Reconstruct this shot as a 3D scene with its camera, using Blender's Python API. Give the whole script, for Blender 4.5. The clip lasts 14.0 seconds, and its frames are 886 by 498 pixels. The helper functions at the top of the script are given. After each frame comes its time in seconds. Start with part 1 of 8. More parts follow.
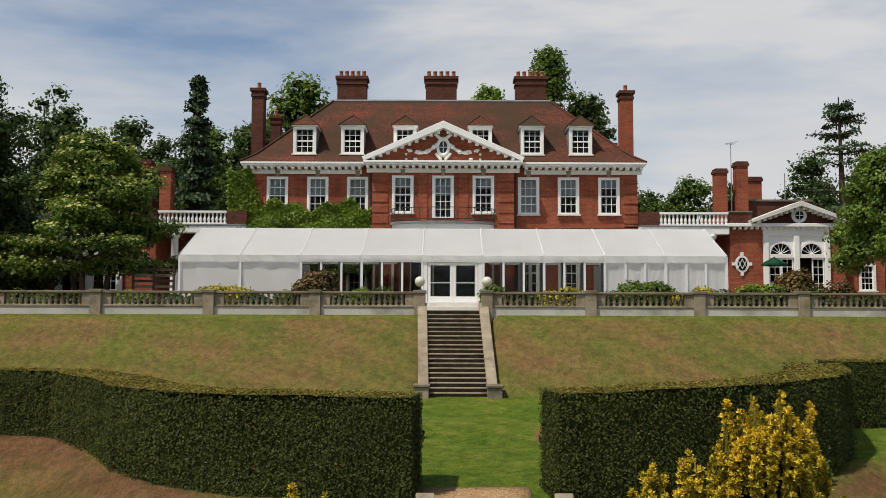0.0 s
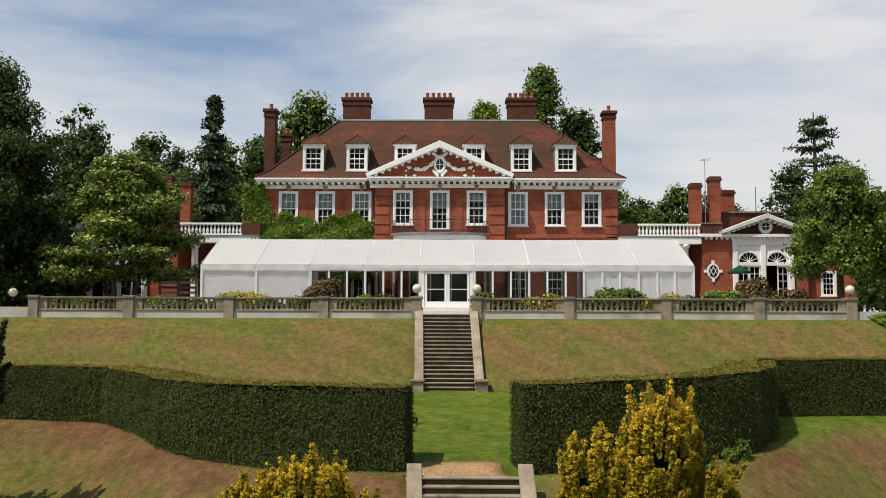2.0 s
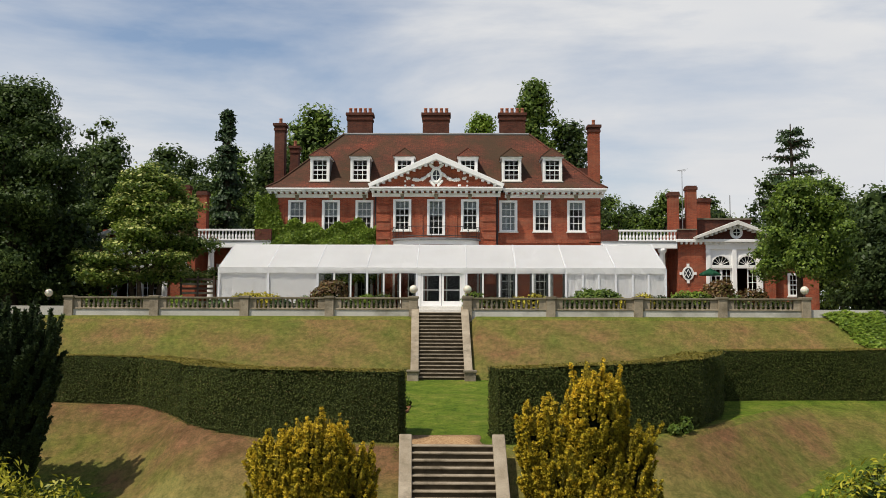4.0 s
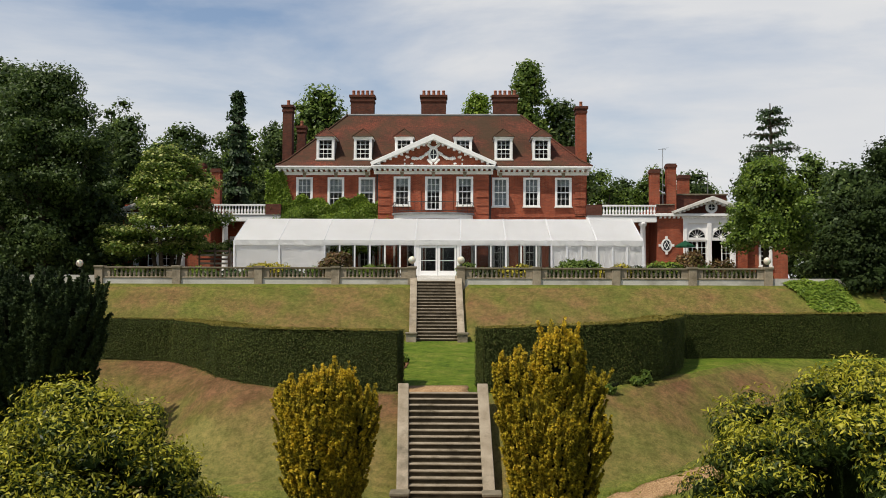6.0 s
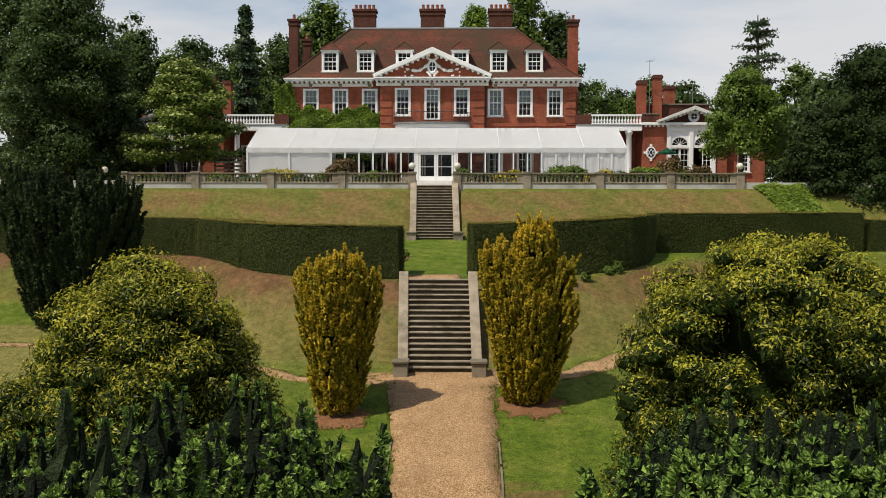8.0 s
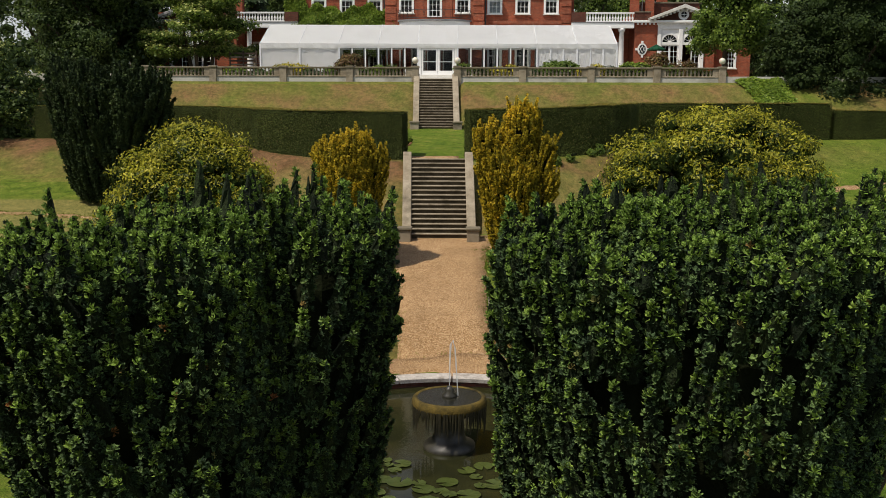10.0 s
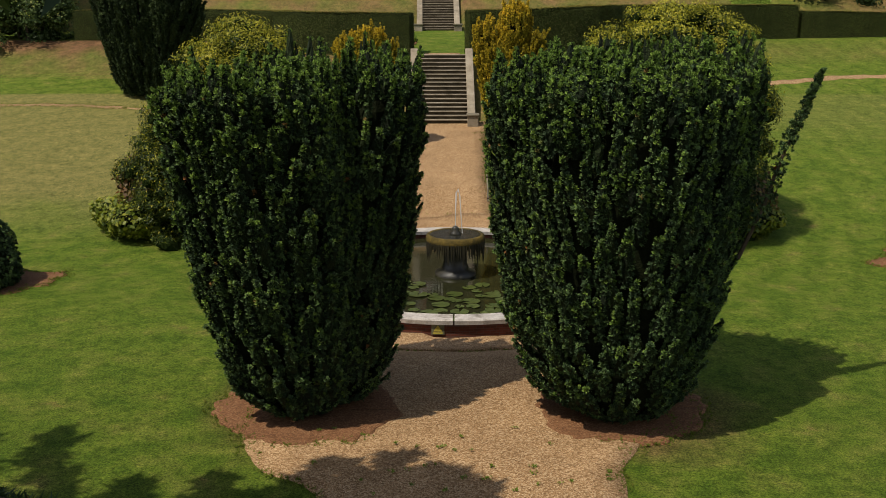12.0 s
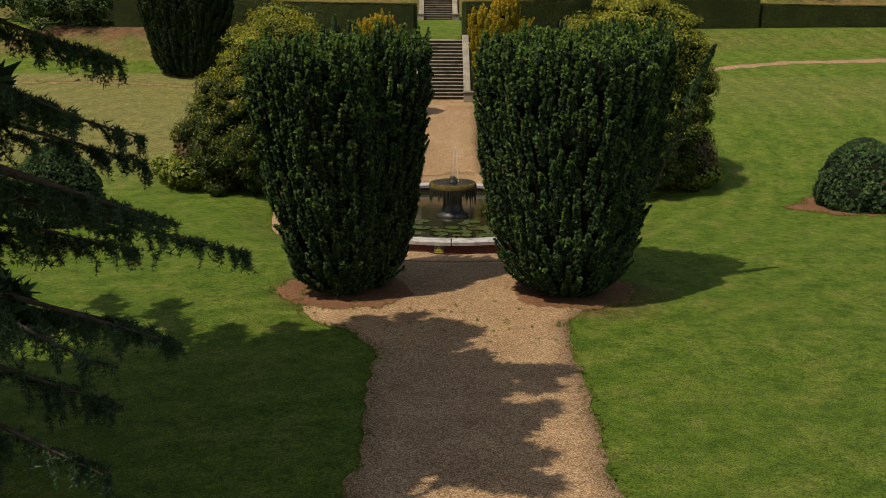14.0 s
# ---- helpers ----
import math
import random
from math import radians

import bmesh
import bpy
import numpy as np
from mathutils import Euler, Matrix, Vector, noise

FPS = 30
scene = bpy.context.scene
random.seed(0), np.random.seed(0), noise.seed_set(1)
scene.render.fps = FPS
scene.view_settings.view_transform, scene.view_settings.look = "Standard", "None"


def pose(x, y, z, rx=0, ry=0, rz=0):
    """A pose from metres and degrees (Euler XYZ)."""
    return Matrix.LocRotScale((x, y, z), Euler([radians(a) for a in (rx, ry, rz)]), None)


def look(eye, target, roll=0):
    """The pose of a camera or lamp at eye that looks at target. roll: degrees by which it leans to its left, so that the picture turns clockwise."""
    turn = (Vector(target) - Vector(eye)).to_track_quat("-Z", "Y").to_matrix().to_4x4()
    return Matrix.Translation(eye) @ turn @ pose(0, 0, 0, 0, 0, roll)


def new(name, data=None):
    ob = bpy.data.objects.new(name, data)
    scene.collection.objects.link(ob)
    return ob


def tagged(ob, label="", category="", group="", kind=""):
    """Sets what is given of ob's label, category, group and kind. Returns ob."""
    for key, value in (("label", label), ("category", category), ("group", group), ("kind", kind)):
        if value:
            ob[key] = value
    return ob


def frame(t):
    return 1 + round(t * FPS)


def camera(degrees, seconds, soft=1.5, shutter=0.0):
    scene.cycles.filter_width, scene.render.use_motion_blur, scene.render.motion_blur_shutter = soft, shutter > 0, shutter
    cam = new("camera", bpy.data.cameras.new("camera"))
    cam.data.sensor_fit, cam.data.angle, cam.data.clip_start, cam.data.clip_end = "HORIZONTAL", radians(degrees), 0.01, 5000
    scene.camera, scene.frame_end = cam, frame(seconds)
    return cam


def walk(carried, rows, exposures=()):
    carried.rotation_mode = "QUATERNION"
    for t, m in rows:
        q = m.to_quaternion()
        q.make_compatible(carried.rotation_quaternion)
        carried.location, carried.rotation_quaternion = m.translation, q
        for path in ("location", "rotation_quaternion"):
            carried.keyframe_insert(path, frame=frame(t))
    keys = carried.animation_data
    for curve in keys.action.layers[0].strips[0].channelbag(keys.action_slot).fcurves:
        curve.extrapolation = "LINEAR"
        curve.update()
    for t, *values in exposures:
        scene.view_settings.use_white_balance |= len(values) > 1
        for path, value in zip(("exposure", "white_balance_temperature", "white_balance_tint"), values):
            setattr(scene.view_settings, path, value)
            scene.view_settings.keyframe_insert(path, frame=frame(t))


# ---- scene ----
cam = camera(50.0, 14.0, soft=0.9)
PATH = [
    (0, (-0.373, 1.135, 10.705), (-0.378, 3.13, 10.847), 0.2),
    (0.5, (-0.33, -0.223, 10.767), (-0.336, 1.772, 10.909), 0.2),
    (1, (-0.237, -1.548, 10.765), (-0.245, 0.447, 10.909), 0.2),
    (1.5, (-0.05, -2.881, 10.791), (-0.062, -0.886, 10.935), 0.2),
    (2, (0.188, -4.15, 10.848), (0.172, -2.155, 10.991), 0.2),
    (2.5, (0.383, -5.381, 10.803), (0.364, -3.387, 10.948), 0.2),
    (3, (0.584, -6.662, 10.717), (0.562, -4.668, 10.866), 0.2),
    (5.5, (1.149, -13.484, 10.49), (1.119, -11.489, 10.621), 0.2),
    (6, (1.285, -14.738, 10.44), (1.255, -12.74, 10.526), 0.2),
    (6.5, (1.387, -16.035, 10.345), (1.356, -14.036, 10.386), 0.2),
    (7, (1.517, -17.296, 10.138), (1.484, -15.297, 10.133), 0.2),
    (7.5, (1.627, -18.593, 10.033), (1.593, -16.594, 9.981), 0.1),
    (10, (2.074, -25.334, 9.068), (2.03, -23.357, 8.77), 0.2),
    (10.5, (2.168, -26.868, 8.823), (2.121, -24.898, 8.479), 0.1),
    (11, (2.164, -28.642, 8.776), (2.118, -26.681, 8.386), 0.1),
    (11.5, (2.1, -30.409, 8.581), (2.054, -28.457, 8.15), -0.1),
    (12, (1.934, -32.362, 8.491), (1.894, -30.419, 8.017), -0.1),
    (12.5, (1.777, -34.429, 8.437), (1.742, -32.495, 7.929), -0.1),
    (13, (1.671, -36.575, 8.413), (1.638, -34.64, 7.911), -0.0),
    (13.5, (1.763, -38.657, 8.409), (1.729, -36.72, 7.913), 0.1),
    (14, (1.998, -40.62, 8.437), (1.964, -38.681, 7.946), 0.2),
]
walk(cam, [(t, look(eye, target, roll)) for t, eye, target, roll in PATH], [(0, -0.36), (0.5, -0.18), (3, -0.18), (7.5, -0.22), (10, -0.28), (12, -0.35), (14, -0.45)])

# ---- light ----
SUN_EL, SUN_DIR = 60.0, (0.78, 0.63)          # the way the light travels over the ground
world = bpy.data.worlds.new("sky")
scene.world = world
world.use_nodes = True
wn, wl = world.node_tree.nodes, world.node_tree.links
for n in list(wn):
    wn.remove(n)
w_out = wn.new("ShaderNodeOutputWorld")
w_bg = wn.new("ShaderNodeBackground")
w_sky = wn.new("ShaderNodeTexSky")
w_sky.sky_type = "NISHITA"
w_sky.sun_disc = False
w_sky.sun_elevation = radians(SUN_EL)
w_sky.sun_rotation = math.atan2(-SUN_DIR[0], -SUN_DIR[1])
w_sky.air_density, w_sky.dust_density = 1.0, 1.6
w_co = wn.new("ShaderNodeTexCoord")
w_map = wn.new("ShaderNodeMapping")
w_map.inputs["Scale"].default_value = (1.0, 1.0, 4.0)
w_map.inputs["Location"].default_value = (0.35, 0.2, 0.1)
w_n1 = wn.new("ShaderNodeTexNoise")
w_n1.inputs["Scale"].default_value, w_n1.inputs["Detail"].default_value, w_n1.inputs["Roughness"].default_value = 2.3, 9.0, 0.55
w_n1.inputs["Distortion"].default_value = 0.25
w_r1 = wn.new("ShaderNodeValToRGB")
w_r1.color_ramp.elements[0].position, w_r1.color_ramp.elements[1].position = 0.16, 0.47
w_n2 = wn.new("ShaderNodeTexNoise")
w_n2.inputs["Scale"].default_value, w_n2.inputs["Detail"].default_value = 3.1, 7.0
w_r2 = wn.new("ShaderNodeValToRGB")
w_r2.color_ramp.elements[0].position, w_r2.color_ramp.elements[1].position = 0.3, 0.72
w_r2.color_ramp.elements[0].color, w_r2.color_ramp.elements[1].color = (8.0, 8.25, 8.7, 1), (9.6, 9.5, 9.35, 1)
w_r1.color_ramp.elements[0].color = (0.05, 0.05, 0.05, 1)
w_mix = wn.new("ShaderNodeMix")
w_mix.data_type = "RGBA"
wl.new(w_co.outputs["Generated"], w_map.inputs["Vector"])
for n in (w_n1, w_n2):
    wl.new(w_map.outputs["Vector"], n.inputs["Vector"])
# the cloud bank thickens to the east and towards the horizon
w_sep = wn.new("ShaderNodeSeparateXYZ")
wl.new(w_co.outputs["Generated"], w_sep.inputs["Vector"])
w_bank = wn.new("ShaderNodeMath")
w_bank.operation = "MULTIPLY_ADD"
w_bank.inputs[1].default_value = 0.03
wl.new(w_sep.outputs["X"], w_bank.inputs[0])
wl.new(w_n1.outputs["Fac"], w_bank.inputs[2])
w_low = wn.new("ShaderNodeMath")
w_low.operation = "MULTIPLY_ADD"
w_low.inputs[1].default_value = -0.55
wl.new(w_sep.outputs["Z"], w_low.inputs[0])
wl.new(w_bank.outputs["Value"], w_low.inputs[2])
wl.new(w_low.outputs["Value"], w_r1.inputs["Fac"])
wl.new(w_n2.outputs["Fac"], w_r2.inputs["Fac"])
wl.new(w_r1.outputs["Color"], w_mix.inputs[0])
w_lift = wn.new("ShaderNodeMix")
w_lift.data_type, w_lift.blend_type = "RGBA", "MULTIPLY"
w_lift.inputs[0].default_value, w_lift.inputs[7].default_value = 1.0, (1.42, 1.45, 1.48, 1)
wl.new(w_sky.outputs["Color"], w_lift.inputs[6])
wl.new(w_lift.outputs[2], w_mix.inputs[6])
wl.new(w_r2.outputs["Color"], w_mix.inputs[7])
wl.new(w_mix.outputs[2], w_bg.inputs["Color"])
w_bg.inputs["Strength"].default_value = 0.095
wl.new(w_bg.outputs["Background"], w_out.inputs["Surface"])

sun = new("sun", bpy.data.lights.new("sun", "SUN"))
sun.data.energy, sun.data.angle, sun.data.color = 5.0, radians(0.55), (1.0, 0.925, 0.795)
sun.matrix_world = look((0, 0, 60), (SUN_DIR[0] * 60 / math.tan(radians(SUN_EL)), SUN_DIR[1] * 60 / math.tan(radians(SUN_EL)), 0))


# ---- materials ----
def node_mat(name, rough=0.8, spec=0.3):
    m = bpy.data.materials.new(name)
    m.use_nodes = True
    b = m.node_tree.nodes["Principled BSDF"]
    b.inputs["Roughness"].default_value = rough
    b.inputs["Specular IOR Level"].default_value = spec
    return m, m.node_tree.nodes, m.node_tree.links, b


def ramp(nodes, stops):
    r = nodes.new("ShaderNodeValToRGB")
    e = r.color_ramp.elements
    while len(e) < len(stops):
        e.new(0.5)
    for k, (p, c) in enumerate(stops):
        e[k].position, e[k].color = p, (*c, 1)
    return r


def noise_tex(nodes, links, scale, detail=5.0, rough=0.55, stretch=None):
    n = nodes.new("ShaderNodeTexNoise")
    n.inputs["Scale"].default_value, n.inputs["Detail"].default_value, n.inputs["Roughness"].default_value = scale, detail, rough
    g = nodes.new("ShaderNodeNewGeometry")
    if stretch:
        mp = nodes.new("ShaderNodeMapping")
        mp.inputs["Scale"].default_value = stretch
        links.new(g.outputs["Position"], mp.inputs["Vector"])
        links.new(mp.outputs["Vector"], n.inputs["Vector"])
    else:
        links.new(g.outputs["Position"], n.inputs["Vector"])
    return n


def bump(nodes, links, bsdf, height, strength=0.4, dist=0.02):
    b = nodes.new("ShaderNodeBump")
    b.inputs["Strength"].default_value, b.inputs["Distance"].default_value = strength, dist
    links.new(height, b.inputs["Height"])
    links.new(b.outputs["Normal"], bsdf.inputs["Normal"])


def mix_col(nodes, links, fac, a, b, mode="MIX"):
    m = nodes.new("ShaderNodeMix")
    m.data_type, m.blend_type = "RGBA", mode
    for sock, v in ((m.inputs[0], fac), (m.inputs[6], a), (m.inputs[7], b)):
        if isinstance(v, (int, float)):
            sock.default_value = v
        elif isinstance(v, tuple):
            sock.default_value = (*v, 1)
        else:
            links.new(v, sock)
    return m.outputs[2]


def mottled(name, c1, c2, scale=3.0, fine=40.0, rough=0.85, spec=0.25, strength=0.3, dist=0.01, c3=None, even=0.0):
    """Stone, paint, plaster, metal: two colours over large and fine noise, with fine relief."""
    m, N, L, b = node_mat(name, rough, spec)
    big, small = noise_tex(N, L, scale), noise_tex(N, L, fine, 3.0)
    r = ramp(N, [(0.3, c1), (0.7, c2)])
    L.new(big.outputs["Fac"], r.inputs["Fac"])
    lo, hi = 0.72 + 0.25 * even, 1.12 - 0.1 * even
    r2 = ramp(N, [(0.25, (lo, lo, lo)), (0.75, (hi, hi, hi))])
    L.new(small.outputs["Fac"], r2.inputs["Fac"])
    col = mix_col(N, L, 1.0, r.outputs["Color"], r2.outputs["Color"], "MULTIPLY")
    if c3:
        st = noise_tex(N, L, scale * 0.45, 8.0, 0.65)
        r3 = ramp(N, [(0.52, (0, 0, 0)), (0.68, (1, 1, 1))])
        L.new(st.outputs["Fac"], r3.inputs["Fac"])
        col = mix_col(N, L, r3.outputs["Color"], col, c3)
    L.new(col, b.inputs["Base Color"])
    bump(N, L, b, small.outputs["Fac"], strength, dist)
    return m


def leaf_mat(name, stops, rough=0.55, trans=0.35, spec=0.3, grain=False):
    """Foliage: colour by leaf, light through the leaf, a little gloss."""
    m, N, L, b = node_mat(name, rough, spec)
    g = N.new("ShaderNodeNewGeometry")
    r = ramp(N, stops)
    L.new(g.outputs["Random Per Island"], r.inputs["Fac"])
    big = noise_tex(N, L, 0.55, 3.0)
    r2 = ramp(N, [(0.3, (0.68, 0.72, 0.66)), (0.7, (1.22, 1.18, 1.15))])
    L.new(big.outputs["Fac"], r2.inputs["Fac"])
    col = mix_col(N, L, 1.0, r.outputs["Color"], r2.outputs["Color"], "MULTIPLY")
    if grain:
        # single needles within a shoot
        fine = noise_tex(N, L, 42.0, 2.0, 0.6)
        r3 = ramp(N, [(0.38, (0.42, 0.42, 0.42)), (0.62, (1.35, 1.35, 1.35))])
        L.new(fine.outputs["Fac"], r3.inputs["Fac"])
        col = mix_col(N, L, 1.0, col, r3.outputs["Color"], "MULTIPLY")
        bump(N, L, b, fine.outputs["Fac"], 0.8, 0.04)
    L.new(col, b.inputs["Base Color"])
    t = N.new("ShaderNodeBsdfTranslucent")
    L.new(col, t.inputs["Color"])
    mx = N.new("ShaderNodeMixShader")
    mx.inputs[0].default_value = trans
    out = [n for n in N if n.type == "OUTPUT_MATERIAL"][0]
    L.new(b.outputs["BSDF"], mx.inputs[1])
    L.new(t.outputs["BSDF"], mx.inputs[2])
    L.new(mx.outputs["Shader"], out.inputs["Surface"])
    return m


def shoot_mass(name, c1, c2, c3):
    """Packed needles seen as a mass: tone by branch, shade of needle gaps put into the colour."""
    m, N, L, b = node_mat(name, 0.7, 0.15)
    g = N.new("ShaderNodeNewGeometry")
    r = ramp(N, [(0.0, c1), (0.6, c2), (1.0, c3)])
    L.new(g.outputs["Random Per Island"], r.inputs["Fac"])
    fine = noise_tex(N, L, 34.0, 3.0, 0.7)
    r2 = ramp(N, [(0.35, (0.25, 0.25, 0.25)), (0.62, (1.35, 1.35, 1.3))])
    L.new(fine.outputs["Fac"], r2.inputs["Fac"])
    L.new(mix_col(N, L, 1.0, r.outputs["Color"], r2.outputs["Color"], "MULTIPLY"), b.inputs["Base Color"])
    bump(N, L, b, fine.outputs["Fac"], 1.0, 0.06)
    return m


def brick_mat(name, c1, c2, mortar, horizontal="x"):
    m, N, L, b = node_mat(name, 0.9, 0.15)
    g = N.new("ShaderNodeNewGeometry")
    sp, cb = N.new("ShaderNodeSeparateXYZ"), N.new("ShaderNodeCombineXYZ")
    L.new(g.outputs["Position"], sp.inputs["Vector"])
    ad = N.new("ShaderNodeMath")
    L.new(sp.outputs["X"], ad.inputs[0])
    L.new(sp.outputs["Y"], ad.inputs[1])
    L.new(ad.outputs["Value"], cb.inputs["X"])
    L.new(sp.outputs["Z"], cb.inputs["Y"])
    t = N.new("ShaderNodeTexBrick")
    L.new(cb.outputs["Vector"], t.inputs["Vector"])
    t.inputs["Scale"].default_value = 1.0
    t.inputs["Brick Width"].default_value, t.inputs["Row Height"].default_value = 0.225, 0.075
    t.inputs["Mortar Size"].default_value, t.inputs["Mortar Smooth"].default_value = 0.006, 0.2
    t.inputs["Color1"].default_value, t.inputs["Color2"].default_value, t.inputs["Mortar"].default_value = (*c1, 1), (*c2, 1), (*mortar, 1)
    t.inputs["Bias"].default_value = 0.1
    big = noise_tex(N, L, 0.7, 6.0, 0.6)
    r = ramp(N, [(0.28, (0.70, 0.66, 0.66)), (0.5, (1, 1, 1)), (0.75, (1.18, 1.12, 1.08))])
    L.new(big.outputs["Fac"], r.inputs["Fac"])
    streak = noise_tex(N, L, 1.3, 4.0, 0.6, (1.0, 1.0, 0.14))
    r2 = ramp(N, [(0.35, (0.82, 0.80, 0.80)), (0.6, (1.05, 1.05, 1.05))])
    L.new(streak.outputs["Fac"], r2.inputs["Fac"])
    col = mix_col(N, L, 1.0, t.outputs["Color"], r.outputs["Color"], "MULTIPLY")
    col = mix_col(N, L, 1.0, col, r2.outputs["Color"], "MULTIPLY")
    L.new(col, b.inputs["Base Color"])
    inv = N.new("ShaderNodeMath")
    inv.operation = "SUBTRACT"
    inv.inputs[0].default_value = 1.0
    L.new(t.outputs["Fac"], inv.inputs[1])
    bump(N, L, b, inv.outputs["Value"], 0.5, 0.008)
    return m


def grass_mat():
    m, N, L, b = node_mat("mown_grass", 0.9, 0.1)
    g = N.new("ShaderNodeNewGeometry")
    sp = N.new("ShaderNodeSeparateXYZ")
    L.new(g.outputs["Position"], sp.inputs["Vector"])
    big, mid, fine = noise_tex(N, L, 0.16, 6.0, 0.6), noise_tex(N, L, 0.9, 6.0, 0.65), noise_tex(N, L, 21.0, 5.0, 0.85)
    green = ramp(N, [(0.26, (0.056, 0.106, 0.009)), (0.5, (0.102, 0.148, 0.015)), (0.74, (0.175, 0.188, 0.034))])
    L.new(mid.outputs["Fac"], green.inputs["Fac"])
    dry = ramp(N, [(0.30, (0.100, 0.118, 0.024)), (0.46, (0.142, 0.122, 0.034)), (0.58, (0.172, 0.118, 0.044)), (0.72, (0.165, 0.088, 0.042))])
    broad = noise_tex(N, L, 0.42, 7.0, 0.62)
    L.new(broad.outputs["Fac"], dry.inputs["Fac"])
    # the banks stand dry, the level lawns green
    sl = N.new("ShaderNodeSeparateXYZ")
    L.new(g.outputs["True Normal"], sl.inputs["Vector"])
    steep = N.new("ShaderNodeMapRange")
    steep.inputs["From Min"].default_value, steep.inputs["From Max"].default_value = 0.985, 0.86
    L.new(sl.outputs["Z"], steep.inputs["Value"])
    pat = N.new("ShaderNodeMapRange")
    pat.inputs["From Min"].default_value, pat.inputs["From Max"].default_value = 0.16, 0.46
    L.new(big.outputs["Fac"], pat.inputs["Value"])
    mul = N.new("ShaderNodeMath")
    mul.operation = "MULTIPLY"
    L.new(steep.outputs["Result"], mul.inputs[0])
    L.new(pat.outputs["Result"], mul.inputs[1])
    worn = N.new("ShaderNodeMapRange")
    worn.inputs["From Min"].default_value, worn.inputs["From Max"].default_value = 0.63, 0.72
    L.new(mid.outputs["Fac"], worn.inputs["Value"])
    mx = N.new("ShaderNodeMath")
    mx.operation = "MAXIMUM"
    half = N.new("ShaderNodeMath")
    half.operation = "MULTIPLY"
    half.inputs[1].default_value = 0.62
    L.new(worn.outputs["Result"], half.inputs[0])
    L.new(mul.outputs["Value"], mx.inputs[0])
    L.new(half.outputs["Value"], mx.inputs[1])
    col = mix_col(N, L, mx.outputs["Value"], green.outputs["Color"], dry.outputs["Color"])
    ea, da = N.new("ShaderNodeAttribute"), N.new("ShaderNodeAttribute")
    ea.attribute_name, da.attribute_name = "bare_earth", "dry_lawn"
    strawed = N.new("ShaderNodeMath")
    strawed.operation = "MULTIPLY"
    L.new(da.outputs["Fac"], strawed.inputs[0])
    L.new(pat.outputs["Result"], strawed.inputs[1])
    col = mix_col(N, L, strawed.outputs["Value"], col, (0.185, 0.170, 0.050))
    patchy = N.new("ShaderNodeMath")
    patchy.operation = "ADD"
    L.new(ea.outputs["Fac"], patchy.inputs[0])
    L.new(broad.outputs["Fac"], patchy.inputs[1])
    earth = N.new("ShaderNodeMapRange")
    earth.inputs["From Min"].default_value, earth.inputs["From Max"].default_value = 0.85, 1.45
    L.new(patchy.outputs["Value"], earth.inputs["Value"])
    soil = ramp(N, [(0.35, (0.120, 0.066, 0.030)), (0.65, (0.185, 0.105, 0.050))])
    L.new(mid.outputs["Fac"], soil.inputs["Fac"])
    col = mix_col(N, L, earth.outputs["Result"], col, soil.outputs["Color"])
    r2 = ramp(N, [(0.36, (0.30, 0.33, 0.28)), (0.5, (0.96, 0.96, 0.96)), (0.64, (1.85, 1.75, 1.85))])
    L.new(fine.outputs["Fac"], r2.inputs["Fac"])
    thin = N.new("ShaderNodeMapRange")
    thin.inputs["To Min"].default_value, thin.inputs["To Max"].default_value = 1.0, 0.42
    L.new(steep.outputs["Result"], thin.inputs["Value"])
    col = mix_col(N, L, thin.outputs["Result"], col, r2.outputs["Color"], "MULTIPLY")
    clump = noise_tex(N, L, 3.2, 8.0, 0.8)
    r4 = ramp(N, [(0.36, (0.60, 0.66, 0.56)), (0.5, (1, 1, 1)), (0.64, (1.42, 1.30, 1.34))])
    L.new(clump.outputs["Fac"], r4.inputs["Fac"])
    col = mix_col(N, L, 1.0, col, r4.outputs["Color"], "MULTIPLY")
    # faint mowing arcs
    wv = N.new("ShaderNodeTexWave")
    wv.wave_type, wv.rings_direction = "RINGS", "Z"
    wv.inputs["Scale"].default_value, wv.inputs["Distortion"].default_value, wv.inputs["Detail"].default_value = 0.22, 2.0, 2.0
    mpw = N.new("ShaderNodeMapping")
    mpw.inputs["Location"].default_value = (17.0, -14.0, 0.0)
    L.new(g.outputs["Position"], mpw.inputs["Vector"])
    L.new(mpw.outputs["Vector"], wv.inputs["Vector"])
    r5 = ramp(N, [(0.2, (0.94, 0.955, 0.93)), (0.8, (1.065, 1.05, 1.065))])
    L.new(wv.outputs["Fac"], r5.inputs["Fac"])
    col = mix_col(N, L, 1.0, col, r5.outputs["Color"], "MULTIPLY")
    L.new(col, b.inputs["Base Color"])
    bump(N, L, b, fine.outputs["Fac"], 0.9, 0.06)
    return m


